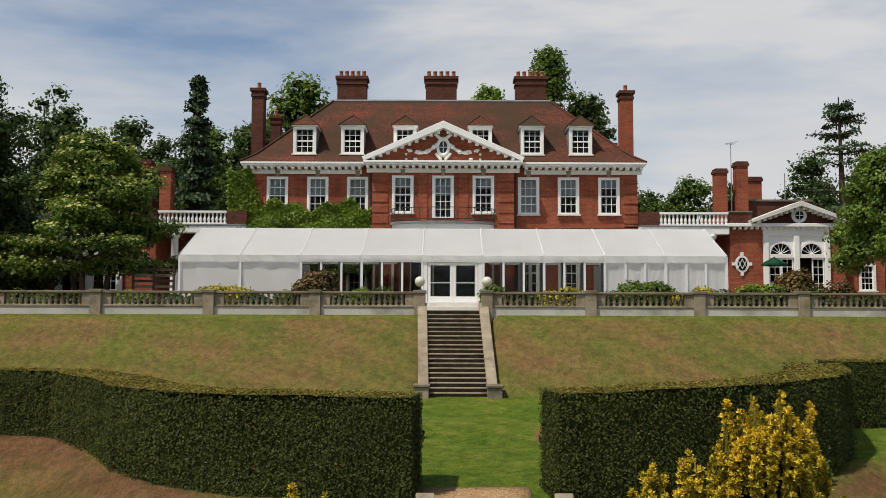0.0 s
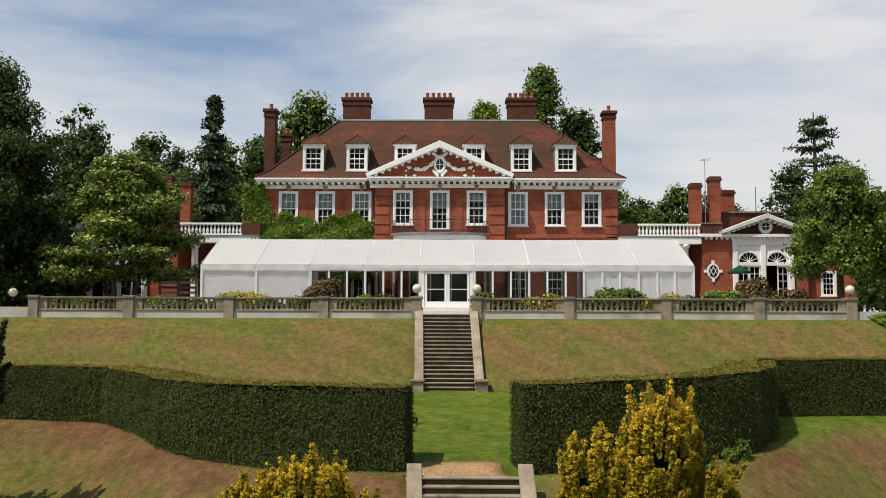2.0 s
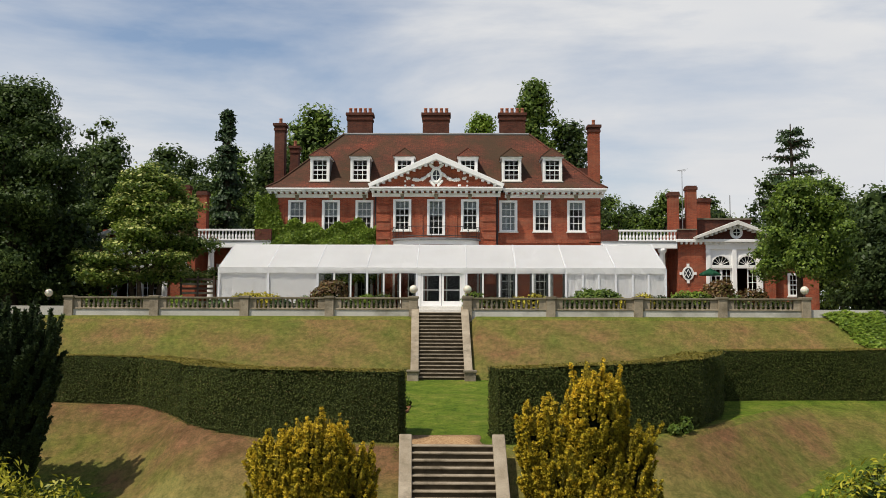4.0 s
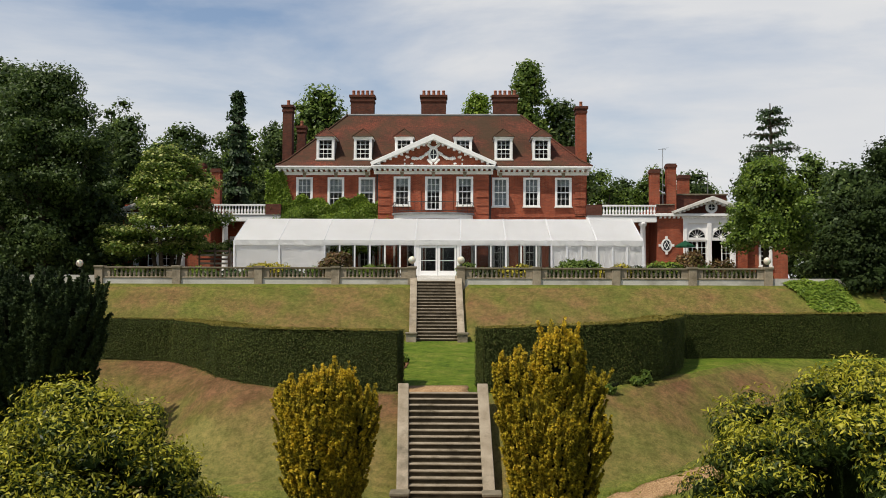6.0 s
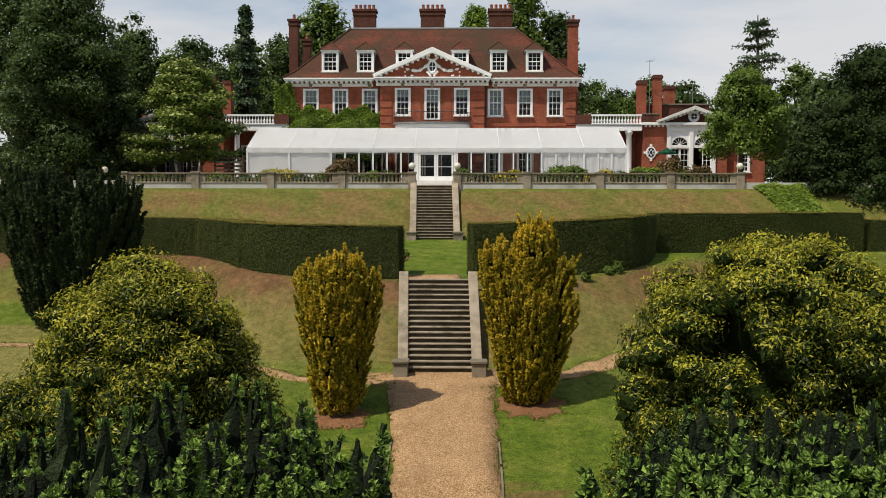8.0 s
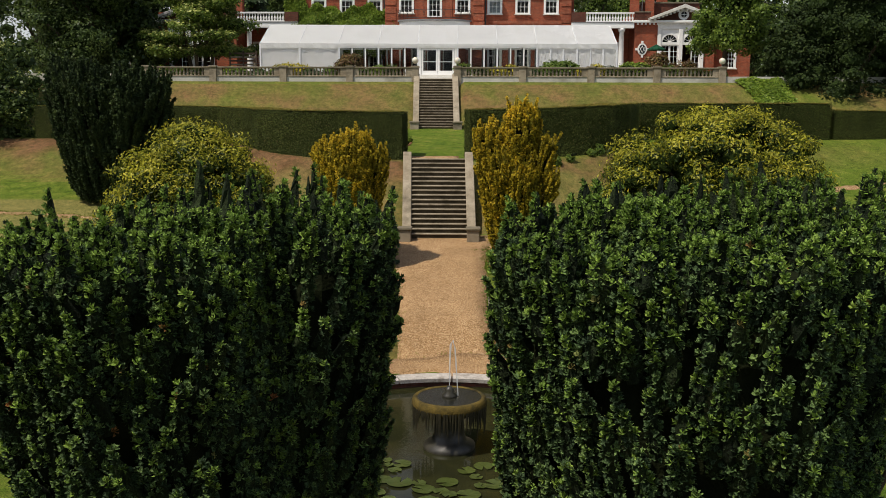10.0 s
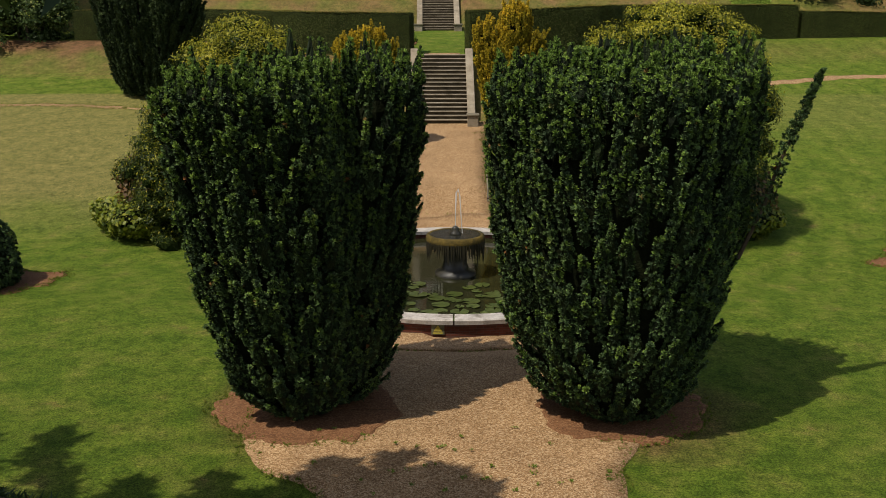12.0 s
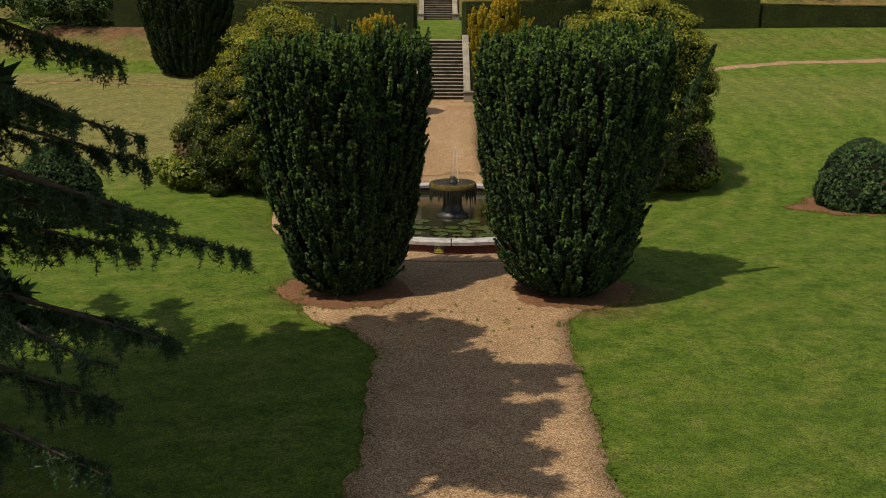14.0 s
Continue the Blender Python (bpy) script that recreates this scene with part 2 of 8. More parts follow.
def gravel_mat(name, a, c, d):
    m, N, L, b = node_mat(name, 0.9, 0.2)
    g = N.new("ShaderNodeNewGeometry")
    v = N.new("ShaderNodeTexVoronoi")
    v.inputs["Scale"].default_value = 38.0
    L.new(g.outputs["Position"], v.inputs["Vector"])
    r = ramp(N, [(0.0, a), (0.55, c), (1.0, d)])
    sp = N.new("ShaderNodeSeparateColor")
    L.new(v.outputs["Color"], sp.inputs["Color"])
    L.new(sp.outputs["Red"], r.inputs["Fac"])
    big = noise_tex(N, L, 0.8, 6.0, 0.6)
    r2 = ramp(N, [(0.3, (0.78, 0.76, 0.74)), (0.7, (1.1, 1.1, 1.1))])
    L.new(big.outputs["Fac"], r2.inputs["Fac"])
    L.new(mix_col(N, L, 1.0, r.outputs["Color"], r2.outputs["Color"], "MULTIPLY"), b.inputs["Base Color"])
    bump(N, L, b, v.outputs["Distance"], 0.6, 0.03)
    return m


def tile_mat():
    m, N, L, b = node_mat("clay_roof_tile", 0.85, 0.2)
    g = N.new("ShaderNodeNewGeometry")
    sp, cb = N.new("ShaderNodeSeparateXYZ"), N.new("ShaderNodeCombineXYZ")
    L.new(g.outputs["Position"], sp.inputs["Vector"])
    ad = N.new("ShaderNodeMath")
    L.new(sp.outputs["X"], ad.inputs[0])
    L.new(sp.outputs["Y"], ad.inputs[1])
    L.new(ad.outputs["Value"], cb.inputs["X"])
    L.new(sp.outputs["Z"], cb.inputs["Y"])
    t = N.new("ShaderNodeTexBrick")
    L.new(cb.outputs["Vector"], t.inputs["Vector"])
    t.inputs["Scale"].default_value = 1.0
    t.inputs["Brick Width"].default_value, t.inputs["Row Height"].default_value = 0.17, 0.075
    t.inputs["Mortar Size"].default_value = 0.007
    t.inputs["Color1"].default_value, t.inputs["Color2"].default_value = (0.165, 0.050, 0.028, 1), (0.085, 0.032, 0.020, 1)
    t.inputs["Mortar"].default_value = (0.025, 0.012, 0.01, 1)
    big = noise_tex(N, L, 0.5, 7.0, 0.65, (0.35, 0.35, 1.6))
    r = ramp(N, [(0.3, (0.62, 0.62, 0.62)), (0.5, (1, 1, 1)), (0.72, (1.45, 1.2, 1.1))])
    L.new(big.outputs["Fac"], r.inputs["Fac"])
    col = mix_col(N, L, 1.0, t.outputs["Color"], r.outputs["Color"], "MULTIPLY")
    moss = noise_tex(N, L, 0.35, 6.0, 0.6)
    r3 = ramp(N, [(0.40, (0, 0, 0)), (0.60, (0.85, 0.85, 0.85))])
    L.new(moss.outputs["Fac"], r3.inputs["Fac"])
    col = mix_col(N, L, r3.outputs["Color"], col, (0.052, 0.034, 0.018))
    L.new(col, b.inputs["Base Color"])
    inv = N.new("ShaderNodeMath")
    inv.operation = "SUBTRACT"
    inv.inputs[0].default_value = 1.0
    L.new(t.outputs["Fac"], inv.inputs[1])
    bump(N, L, b, inv.outputs["Value"], 0.6, 0.015)
    return m


BRICK = brick_mat("red_brick", (0.36, 0.085, 0.040), (0.24, 0.058, 0.032), (0.27, 0.17, 0.11))
BRICK_OLD = brick_mat("weathered_brick", (0.14, 0.045, 0.028), (0.085, 0.032, 0.022), (0.10, 0.07, 0.055))
TILE = tile_mat()
STONE = mottled("weathered_stone", (0.23, 0.185, 0.125), (0.38, 0.32, 0.235), 1.6, 30, 0.9, 0.2, 0.5, 0.012, (0.12, 0.10, 0.068))
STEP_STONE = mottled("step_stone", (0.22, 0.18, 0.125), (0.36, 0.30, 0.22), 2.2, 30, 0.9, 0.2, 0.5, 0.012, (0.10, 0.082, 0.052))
WHITE = mottled("white_paint", (0.78, 0.77, 0.74), (0.85, 0.84, 0.82), 0.9, 18, 0.55, 0.4, 0.12, 0.004, None, 0.8)
OLD_WHITE = mottled("weathered_white_paint", (0.60, 0.57, 0.50), (0.76, 0.74, 0.69), 1.2, 20, 0.7, 0.3, 0.25, 0.006)
CURTAIN = mottled("grey_white_curtain", (0.70, 0.71, 0.73), (0.80, 0.80, 0.82), 0.7, 9, 0.85, 0.1, 0.2, 0.01, None, 0.6)


def canvas_mat():
    """Taut white tent cloth that lets some light through."""
    m, N, L, b = node_mat("white_canvas", 0.5, 0.3)
    big, crease = noise_tex(N, L, 0.6, 4.0), noise_tex(N, L, 2.5, 3.0)
    r = ramp(N, [(0.3, (0.88, 0.88, 0.87)), (0.7, (0.91, 0.91, 0.905))])
    L.new(big.outputs["Fac"], r.inputs["Fac"])
    L.new(r.outputs["Color"], b.inputs["Base Color"])
    bump(N, L, b, crease.outputs["Fac"], 0.08, 0.02)
    t = N.new("ShaderNodeBsdfTranslucent")
    L.new(r.outputs["Color"], t.inputs["Color"])
    mx = N.new("ShaderNodeMixShader")
    mx.inputs[0].default_value = 0.48
    out = [n for n in N if n.type == "OUTPUT_MATERIAL"][0]
    L.new(b.outputs["BSDF"], mx.inputs[1])
    L.new(t.outputs["BSDF"], mx.inputs[2])
    L.new(mx.outputs["Shader"], out.inputs["Surface"])
    return m


CANVAS = canvas_mat()
DARK_METAL = mottled("dark_iron", (0.02, 0.02, 0.022), (0.035, 0.032, 0.03), 4, 40, 0.5, 0.5, 0.2, 0.003)
LEAD = mottled("lead_grey", (0.16, 0.16, 0.16), (0.24, 0.24, 0.235), 1.5, 20, 0.6, 0.4, 0.2, 0.006)
TERRACOTTA = mottled("terracotta", (0.34, 0.12, 0.07), (0.48, 0.20, 0.12), 3, 30, 0.8, 0.2, 0.3, 0.005)
GRASS = grass_mat()
GRAVEL = gravel_mat("golden_gravel", (0.17, 0.094, 0.040), (0.36, 0.215, 0.100), (0.56, 0.39, 0.22))
SOIL = gravel_mat("bare_soil", (0.115, 0.050, 0.021), (0.20, 0.092, 0.040), (0.29, 0.155, 0.076))
PAVING = mottled("terrace_paving", (0.30, 0.26, 0.20), (0.42, 0.37, 0.29), 0.8, 20, 0.9, 0.2, 0.4, 0.01)
BARK = mottled("bark", (0.055, 0.040, 0.028), (0.11, 0.085, 0.060), 5, 25, 0.95, 0.1, 0.8, 0.03)
INTERIOR = mottled("dim_interior_plaster", (0.30, 0.27, 0.23), (0.38, 0.35, 0.30), 0.8, 12, 0.9, 0.1, 0.1, 0.004)
DARKWOOD = mottled("dark_wood", (0.045, 0.028, 0.018), (0.085, 0.055, 0.036), 4, 30, 0.7, 0.3, 0.3, 0.006)
GREEN_CLOTH = mottled("green_canvas", (0.02, 0.10, 0.05), (0.03, 0.14, 0.07), 2, 20, 0.8, 0.2, 0.2, 0.005)


def glass_mat(name, tint):
    m, N, L, b = node_mat(name, 0.03, 0.5)
    b.inputs["Base Color"].default_value = (*tint, 1)
    b.inputs["Transmission Weight"].default_value = 1.0
    b.inputs["IOR"].default_value = 1.2
    n = noise_tex(N, L, 1.6, 2.0)
    bump(N, L, b, n.outputs["Fac"], 0.10, 0.02)
    return m


def globe_mat():
    m, N, L, b = node_mat("opal_globe", 0.25, 0.5)
    b.inputs["Base Color"].default_value = (0.66, 0.62, 0.50, 1)
    b.inputs["Subsurface Weight"].default_value = 0.2
    return m


def water_mat():
    m, N, L, b = node_mat("dark_pond_water", 0.04, 0.5)
    r = ramp(N, [(0.3, (0.012, 0.013, 0.006)), (0.7, (0.030, 0.030, 0.011))])
    n = noise_tex(N, L, 0.9, 5.0)
    L.new(n.outputs["Fac"], r.inputs["Fac"])
    L.new(r.outputs["Color"], b.inputs["Base Color"])
    w = noise_tex(N, L, 7.0, 3.0)
    b.inputs["Specular IOR Level"].default_value = 0.12
    bump(N, L, b, w.outputs["Fac"], 0.12, 0.02)
    return m


GLASS, GLOBE, WATER = glass_mat("window_glass", (0.56, 0.60, 0.60)), globe_mat(), water_mat()
# dark tint stands in for the shade inside the marquee
DIMMED_GLASS = glass_mat("interior_shade_marquee_glass", (0.30, 0.33, 0.31))
YEW = leaf_mat("yew_leaf", [(0.0, (0.030, 0.052, 0.026)), (0.5, (0.078, 0.130, 0.050)), (0.992, (0.185, 0.280, 0.085)), (1.0, (0.26, 0.09, 0.03))], 0.6, 0.12, 0.15, True)
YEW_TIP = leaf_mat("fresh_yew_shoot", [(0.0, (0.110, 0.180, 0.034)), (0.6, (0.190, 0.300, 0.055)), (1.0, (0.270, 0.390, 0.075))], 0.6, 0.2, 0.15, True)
GOLD_TIP = leaf_mat("golden_yew_shoot", [(0.0, (0.58, 0.42, 0.030)), (0.6, (0.76, 0.55, 0.045)), (1.0, (0.82, 0.63, 0.08))], 0.6, 0.25, 0.15, True)
YEW_DARK = leaf_mat("dark_yew_leaf", [(0.0, (0.018, 0.032, 0.009)), (0.7, (0.034, 0.056, 0.014)), (1.0, (0.060, 0.086, 0.021))], 0.6, 0.15, 0.15, True)
# near-black branch bodies: the shade between yew shoots is put into their colour
YEW_MASS = shoot_mass("gap_shade_yew_shoots", (0.010, 0.017, 0.007), (0.018, 0.029, 0.010), (0.032, 0.048, 0.015))
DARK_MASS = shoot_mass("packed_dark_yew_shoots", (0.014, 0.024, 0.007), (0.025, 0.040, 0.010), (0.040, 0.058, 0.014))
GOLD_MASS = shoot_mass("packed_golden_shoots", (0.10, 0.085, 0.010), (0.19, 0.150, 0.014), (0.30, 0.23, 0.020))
# core colour holds the black shade of gaps inside the foliage
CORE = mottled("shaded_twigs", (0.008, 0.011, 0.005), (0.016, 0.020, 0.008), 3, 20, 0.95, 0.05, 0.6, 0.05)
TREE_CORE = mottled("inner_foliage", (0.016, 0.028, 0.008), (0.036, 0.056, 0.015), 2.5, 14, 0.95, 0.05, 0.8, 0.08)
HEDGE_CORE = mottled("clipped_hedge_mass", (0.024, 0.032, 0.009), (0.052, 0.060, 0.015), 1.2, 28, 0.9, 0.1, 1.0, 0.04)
GOLD = leaf_mat("golden_yew_leaf", [(0.0, (0.20, 0.18, 0.016)), (0.4, (0.46, 0.37, 0.026)), (0.8, (0.64, 0.49, 0.036)), (1.0, (0.76, 0.60, 0.06))], 0.6, 0.25, 0.15, True)
GOLD_GREEN = leaf_mat("yellow_green_leaf", [(0.0, (0.014, 0.030, 0.005)), (0.5, (0.040, 0.066, 0.008)), (0.8, (0.080, 0.108, 0.011)), (1.0, (0.16, 0.165, 0.018))], 0.5, 0.3)
LIME = leaf_mat("lime_leaf", [(0.0, (0.085, 0.125, 0.012)), (0.5, (0.18, 0.215, 0.020)), (1.0, (0.30, 0.30, 0.032))], 0.5, 0.3)
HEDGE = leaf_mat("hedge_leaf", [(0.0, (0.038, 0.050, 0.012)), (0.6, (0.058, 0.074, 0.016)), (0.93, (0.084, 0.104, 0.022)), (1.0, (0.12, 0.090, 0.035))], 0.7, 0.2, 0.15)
# hedge top: yellowed clippings, with sunlight added by a lighter colour than the faces
HEDGE_CAP = mottled("sun_lightened_hedge_cap", (0.13, 0.115, 0.022), (0.185, 0.150, 0.032), 0.7, 30, 0.9, 0.1, 0.6, 0.03)
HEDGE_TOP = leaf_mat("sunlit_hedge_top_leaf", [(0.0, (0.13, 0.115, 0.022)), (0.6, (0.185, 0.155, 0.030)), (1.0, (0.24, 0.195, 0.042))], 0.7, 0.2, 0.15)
BROAD = leaf_mat("broad_leaf", [(0.0, (0.062, 0.108, 0.018)), (0.5, (0.120, 0.190, 0.030)), (1.0, (0.21, 0.275, 0.050))], 0.5, 0.42)
BROAD_DARK = leaf_mat("dark_broad_leaf", [(0.0, (0.034, 0.060, 0.016)), (0.6, (0.066, 0.106, 0.026)), (1.0, (0.125, 0.172, 0.044))], 0.5, 0.4)
FRESH = leaf_mat("fresh_climber_leaf", [(0.0, (0.095, 0.165, 0.016)), (0.5, (0.175, 0.265, 0.026)), (1.0, (0.28, 0.36, 0.055))], 0.5, 0.4)
CREAM = leaf_mat("cream_bracts", [(0.0, (0.22, 0.27, 0.05)), (0.5, (0.38, 0.41, 0.10)), (1.0, (0.55, 0.55, 0.22))], 0.6, 0.3)
PURPLE = leaf_mat("bronze_leaf", [(0.0, (0.070, 0.050, 0.018)), (0.4, (0.15, 0.072, 0.030)), (0.7, (0.12, 0.12, 0.026)), (1.0, (0.26, 0.12, 0.045))], 0.5, 0.3)
YELLOW_FL = leaf_mat("yellow_leaf", [(0.0, (0.22, 0.20, 0.02)), (0.5, (0.40, 0.34, 0.03)), (1.0, (0.55, 0.48, 0.05))], 0.6, 0.3)
CEDAR = leaf_mat("cedar_needle", [(0.0, (0.020, 0.042, 0.015)), (0.6, (0.038, 0.072, 0.024)), (1.0, (0.065, 0.105, 0.034))], 0.55, 0.2)
LILY = leaf_mat("lily_pad", [(0.0, (0.045, 0.030, 0.015)), (0.35, (0.055, 0.060, 0.018)), (0.7, (0.10, 0.13, 0.03)), (1.0, (0.16, 0.20, 0.05))], 0.35, 0.1, 0.5)


# ---- geometry helpers ----
def box(bm, x0, x1, y0, y1, z0, z1):
    v = [bm.verts.new((x, y, z)) for z in (z0, z1) for y in (y0, y1) for x in (x0, x1)]
    for f in ((0, 2, 3, 1), (4, 5, 7, 6), (0, 1, 5, 4), (2, 6, 7, 3), (0, 4, 6, 2), (1, 3, 7, 5)):
        bm.faces.new([v[i] for i in f])


def boxes(*dims):
    bm = bmesh.new()
    for d in dims:
        box(bm, *d)
    return bm


def prism(bm, pts, axis, a, b):
    """A flat outline of (u, v) points pushed from a to b along axis (x: u=y; y: u=x; z: u=x, v=y)."""
    def at(u, v, w):
        return {"x": (w, u, v), "y": (u, w, v), "z": (u, v, w)}[axis]
    lo, hi = [bm.verts.new(at(u, v, a)) for u, v in pts], [bm.verts.new(at(u, v, b)) for u, v in pts]
    bm.faces.new(lo)
    bm.faces.new(hi[::-1])
    n = len(pts)
    for i in range(n):
        bm.faces.new((lo[i], hi[i], hi[(i + 1) % n], lo[(i + 1) % n]))


def lathe(bm, profile, seg=12, cx=0.0, cy=0.0, cz=0.0):
    rings = []
    for r, z in profile:
        rings.append([bm.verts.new((cx + r * math.cos(2 * math.pi * k / seg), cy + r * math.sin(2 * math.pi * k / seg), cz + z)) for k in range(seg)])
    for a, b in zip(rings, rings[1:]):
        for k in range(seg):
            bm.faces.new((a[k], a[(k + 1) % seg], b[(k + 1) % seg], b[k]))
    bm.faces.new(rings[0][::-1])
    bm.faces.new(rings[-1])


def tube(bm, pts, radii, seg=7):
    """A tapered limb along points."""
    rings = []
    for i, p in enumerate(pts):
        d = (Vector(pts[min(i + 1, len(pts) - 1)]) - Vector(pts[max(i - 1, 0)])).normalized()
        a = d.orthogonal().normalized()
        c = d.cross(a)
        rings.append([bm.verts.new(Vector(p) + radii[i] * (a * math.cos(2 * math.pi * k / seg) + c * math.sin(2 * math.pi * k / seg))) for k in range(seg)])
    for a, b in zip(rings, rings[1:]):
        for k in range(seg):
            bm.faces.new((a[k], a[(k + 1) % seg], b[(k + 1) % seg], b[k]))
    bm.faces.new(rings[0][::-1])
    bm.faces.new(rings[-1])


def thing(name, at, label, category, group="", kind=""):
    ob = new(name)
    ob.location = at
    return tagged(ob, label, category, group, kind)


def root_at(ob):
    p = Vector((0, 0, 0))
    while ob is not None:
        p += ob.location
        ob = ob.parent
    return p


def finish(bm, name, material, smooth=False, bevel=0.0):
    bmesh.ops.recalc_face_normals(bm, faces=bm.faces)
    if bevel:
        bmesh.ops.bevel(bm, geom=list(bm.edges), offset=bevel, segments=1, affect="EDGES", clamp_overlap=True)
    me = bpy.data.meshes.new(name)
    bm.to_mesh(me)
    bm.free()
    me.materials.append(material)
    if smooth:
        me.polygons.foreach_set("use_smooth", [True] * len(me.polygons))
    return me


def part(name, bm, material, parent, label="", smooth=False, bevel=0.0):
    """Links a bmesh, given in world places, as one mesh under its thing or part."""
    o = root_at(parent)
    bmesh.ops.translate(bm, verts=bm.verts, vec=-o)
    ob = new(name, finish(bm, name, material, smooth, bevel))
    ob.parent = parent
    return tagged(ob, label) if label else ob


def solo(name, bm, material, at, label, category, group="", kind="", smooth=False, bevel=0.0):
    bmesh.ops.translate(bm, verts=bm.verts, vec=-Vector(at))
    ob = new(name, finish(bm, name, material, smooth, bevel))
    ob.location = at
    return tagged(ob, label, category, group, kind)


def piece(name, mesh, at, parent):
    """Another object on a shared mesh, at a world place, under its thing."""
    ob = new(name, mesh)
    ob.parent = parent
    ob.location = Vector(at) - root_at(parent)
    return ob


def raw_mesh(name, verts, faces, material, smooth=False):
    me = bpy.data.meshes.new(name)
    me.from_pydata(verts, [], faces)
    me.materials.append(material)
    if smooth:
        me.polygons.foreach_set("use_smooth", [True] * len(me.polygons))
    return me


rng = np.random.default_rng(7)


def cloud_mesh(name, P, D, S, template, material, up_mix=0.0):
    """One mesh of many small sprays: the template (verts, quads) at places P, its z along D, at sizes S, turned by chance."""
    tv, tf = template
    N = len(P)
    D = D / np.maximum(np.linalg.norm(D, axis=1, keepdims=True), 1e-6)
    if up_mix:
        D = D * (1 - up_mix) + np.array([0, 0, up_mix])
        D = D / np.linalg.norm(D, axis=1, keepdims=True)
    ref = np.where(np.abs(D[:, 2:3]) < 0.9, np.array([[0, 0, 1.0]]), np.array([[1.0, 0, 0]]))
    A = np.cross(ref, D)
    A /= np.linalg.norm(A, axis=1, keepdims=True)
    B = np.cross(D, A)
    ang = rng.uniform(0, 2 * np.pi, N)[:, None]
    A, B = A * np.cos(ang) + B * np.sin(ang), -A * np.sin(ang) + B * np.cos(ang)
    V = P[:, None, :] + S[:, None, None] * (tv[None, :, 0:1] * A[:, None, :] + tv[None, :, 1:2] * B[:, None, :] + tv[None, :, 2:3] * D[:, None, :])
    nv, nf, k = len(tv), len(tf), tf.shape[1]
    F = (tf[None, :, :] + (np.arange(N) * nv)[:, None, None]).reshape(-1)
    me = bpy.data.meshes.new(name)
    me.vertices.add(N * nv)
    me.vertices.foreach_set("co", V.reshape(-1))
    me.loops.add(N * nf * k)
    me.loops.foreach_set("vertex_index", F.astype(np.int32))
    me.polygons.add(N * nf)
    me.polygons.foreach_set("loop_start", (np.arange(N * nf) * k).astype(np.int32))
    me.update(calc_edges=True)
    me.materials.append(material)
    return me


def tuft(leaves, width, tilt, seed):
    """Short pointed leaves, one triangle each, round a shoot tip."""
    r = np.random.default_rng(seed)
    V, F = [], []
    for i in range(leaves):
        a = 2 * math.pi * (i + r.uniform(-0.3, 0.3)) / leaves
        t = tilt * r.uniform(0.35, 1.25)
        d = np.array([math.cos(a) * math.sin(t), math.sin(a) * math.sin(t), math.cos(t)])
        s = np.array([-math.sin(a), math.cos(a), r.uniform(-0.6, 0.6)])
        o = np.array([0, 0, r.uniform(-0.25, 0.1)])
        n = len(V)
        V += [o + s * width, o + d * r.uniform(0.8, 1.2), o - s * width]
        F.append((n, n + 1, n + 2))
    return np.array(V), np.array(F)


def brush(leaves, width, seed):
    """A needle shoot as one knob: pointed leaves that spread from a common root, wide below and upright at the tip."""
    r = np.random.default_rng(seed)
    V, F = [np.array([0, 0, -0.25])], []
    for i in range(leaves):
        u = i / (leaves - 1)
        a = i * 2.39996 + r.uniform(-0.4, 0.4)
        t = 1.65 - 1.35 * u + r.uniform(-0.15, 0.15)
        d = np.array([math.cos(a) * math.sin(t), math.sin(a) * math.sin(t), math.cos(t)])
        s = np.array([-math.sin(a), math.cos(a), r.uniform(-0.3, 0.3)]) * width
        n = len(V)
        V += [d * 0.55 + s, d * r.uniform(0.85, 1.15), d * 0.55 - s]
        F += [(0, n, n + 1), (0, n + 1, n + 2)] if i % 3 == 2 else [(0, n, n + 1)]
    return np.array(V), np.array(F)


def leaf_pair(width, lift):
    """Two flat pointed leaves on a twig, their faces along the axis."""
    V = [(0, 0, 0), (0.5, width, lift), (1.0, 0.05, -lift), (0.5, -width, lift * 0.6), (-0.1, 0.1, 0.1), (-0.5, 0.1 + width, 0.25), (-0.85, 0.2, 0.3), (-0.45, 0.1 - width, 0.2)]
    return np.array(V), np.array([(0, 3, 2, 1), (4, 7, 6, 5)])


BUD = brush(8, 0.42, 8)               # dense upright shoot tip
FERN = tuft(5, 0.19, 1.1, 9)          # soft small spray
LEAF = (np.array([(0, 0, 0), (0.5, 0.34, 0.12), (1.0, 0.0, -0.06), (0.5, -0.34, 0.05)]), np.array([(0, 3, 2, 1)]))
SLIM = (np.array([(0, 0, 0), (0.45, 0.17, 0.10), (1.0, 0.0, -0.12), (0.45, -0.17, 0.02)]), np.array([(0, 3, 2, 1)]))
SPRIGLET = leaf_pair(0.25, 0.08)


def leaf_part(name, P, D, S, template, material, parent, up_mix=0.0, label=""):
    o = np.array(root_at(parent))
    ob = new(name, cloud_mesh(name, np.asarray(P) - o, np.asarray(D), np.asarray(S), template, material, up_mix))
    ob.parent = parent
    return tagged(ob, label) if label else ob


# ---- the lie of the land ----
FOOT_X = np.array([-60, -24, -15, -12.4, -10.6, -9.1, -7.6, -5.6, -3, -1, 2.2, 4, 6.8, 8.6, 10, 12, 14, 16, 20, 26, 60.0])
FOOT_Y = np.array([34, 32, 30.8, 30.2, 28.4, 26.1, 25.0, 24.1, 23.7, 23.5, 23.5, 23.8, 24.8, 25.5, 26.4, 28.4, 30.6, 32.4, 34.0, 35.2, 38.0])
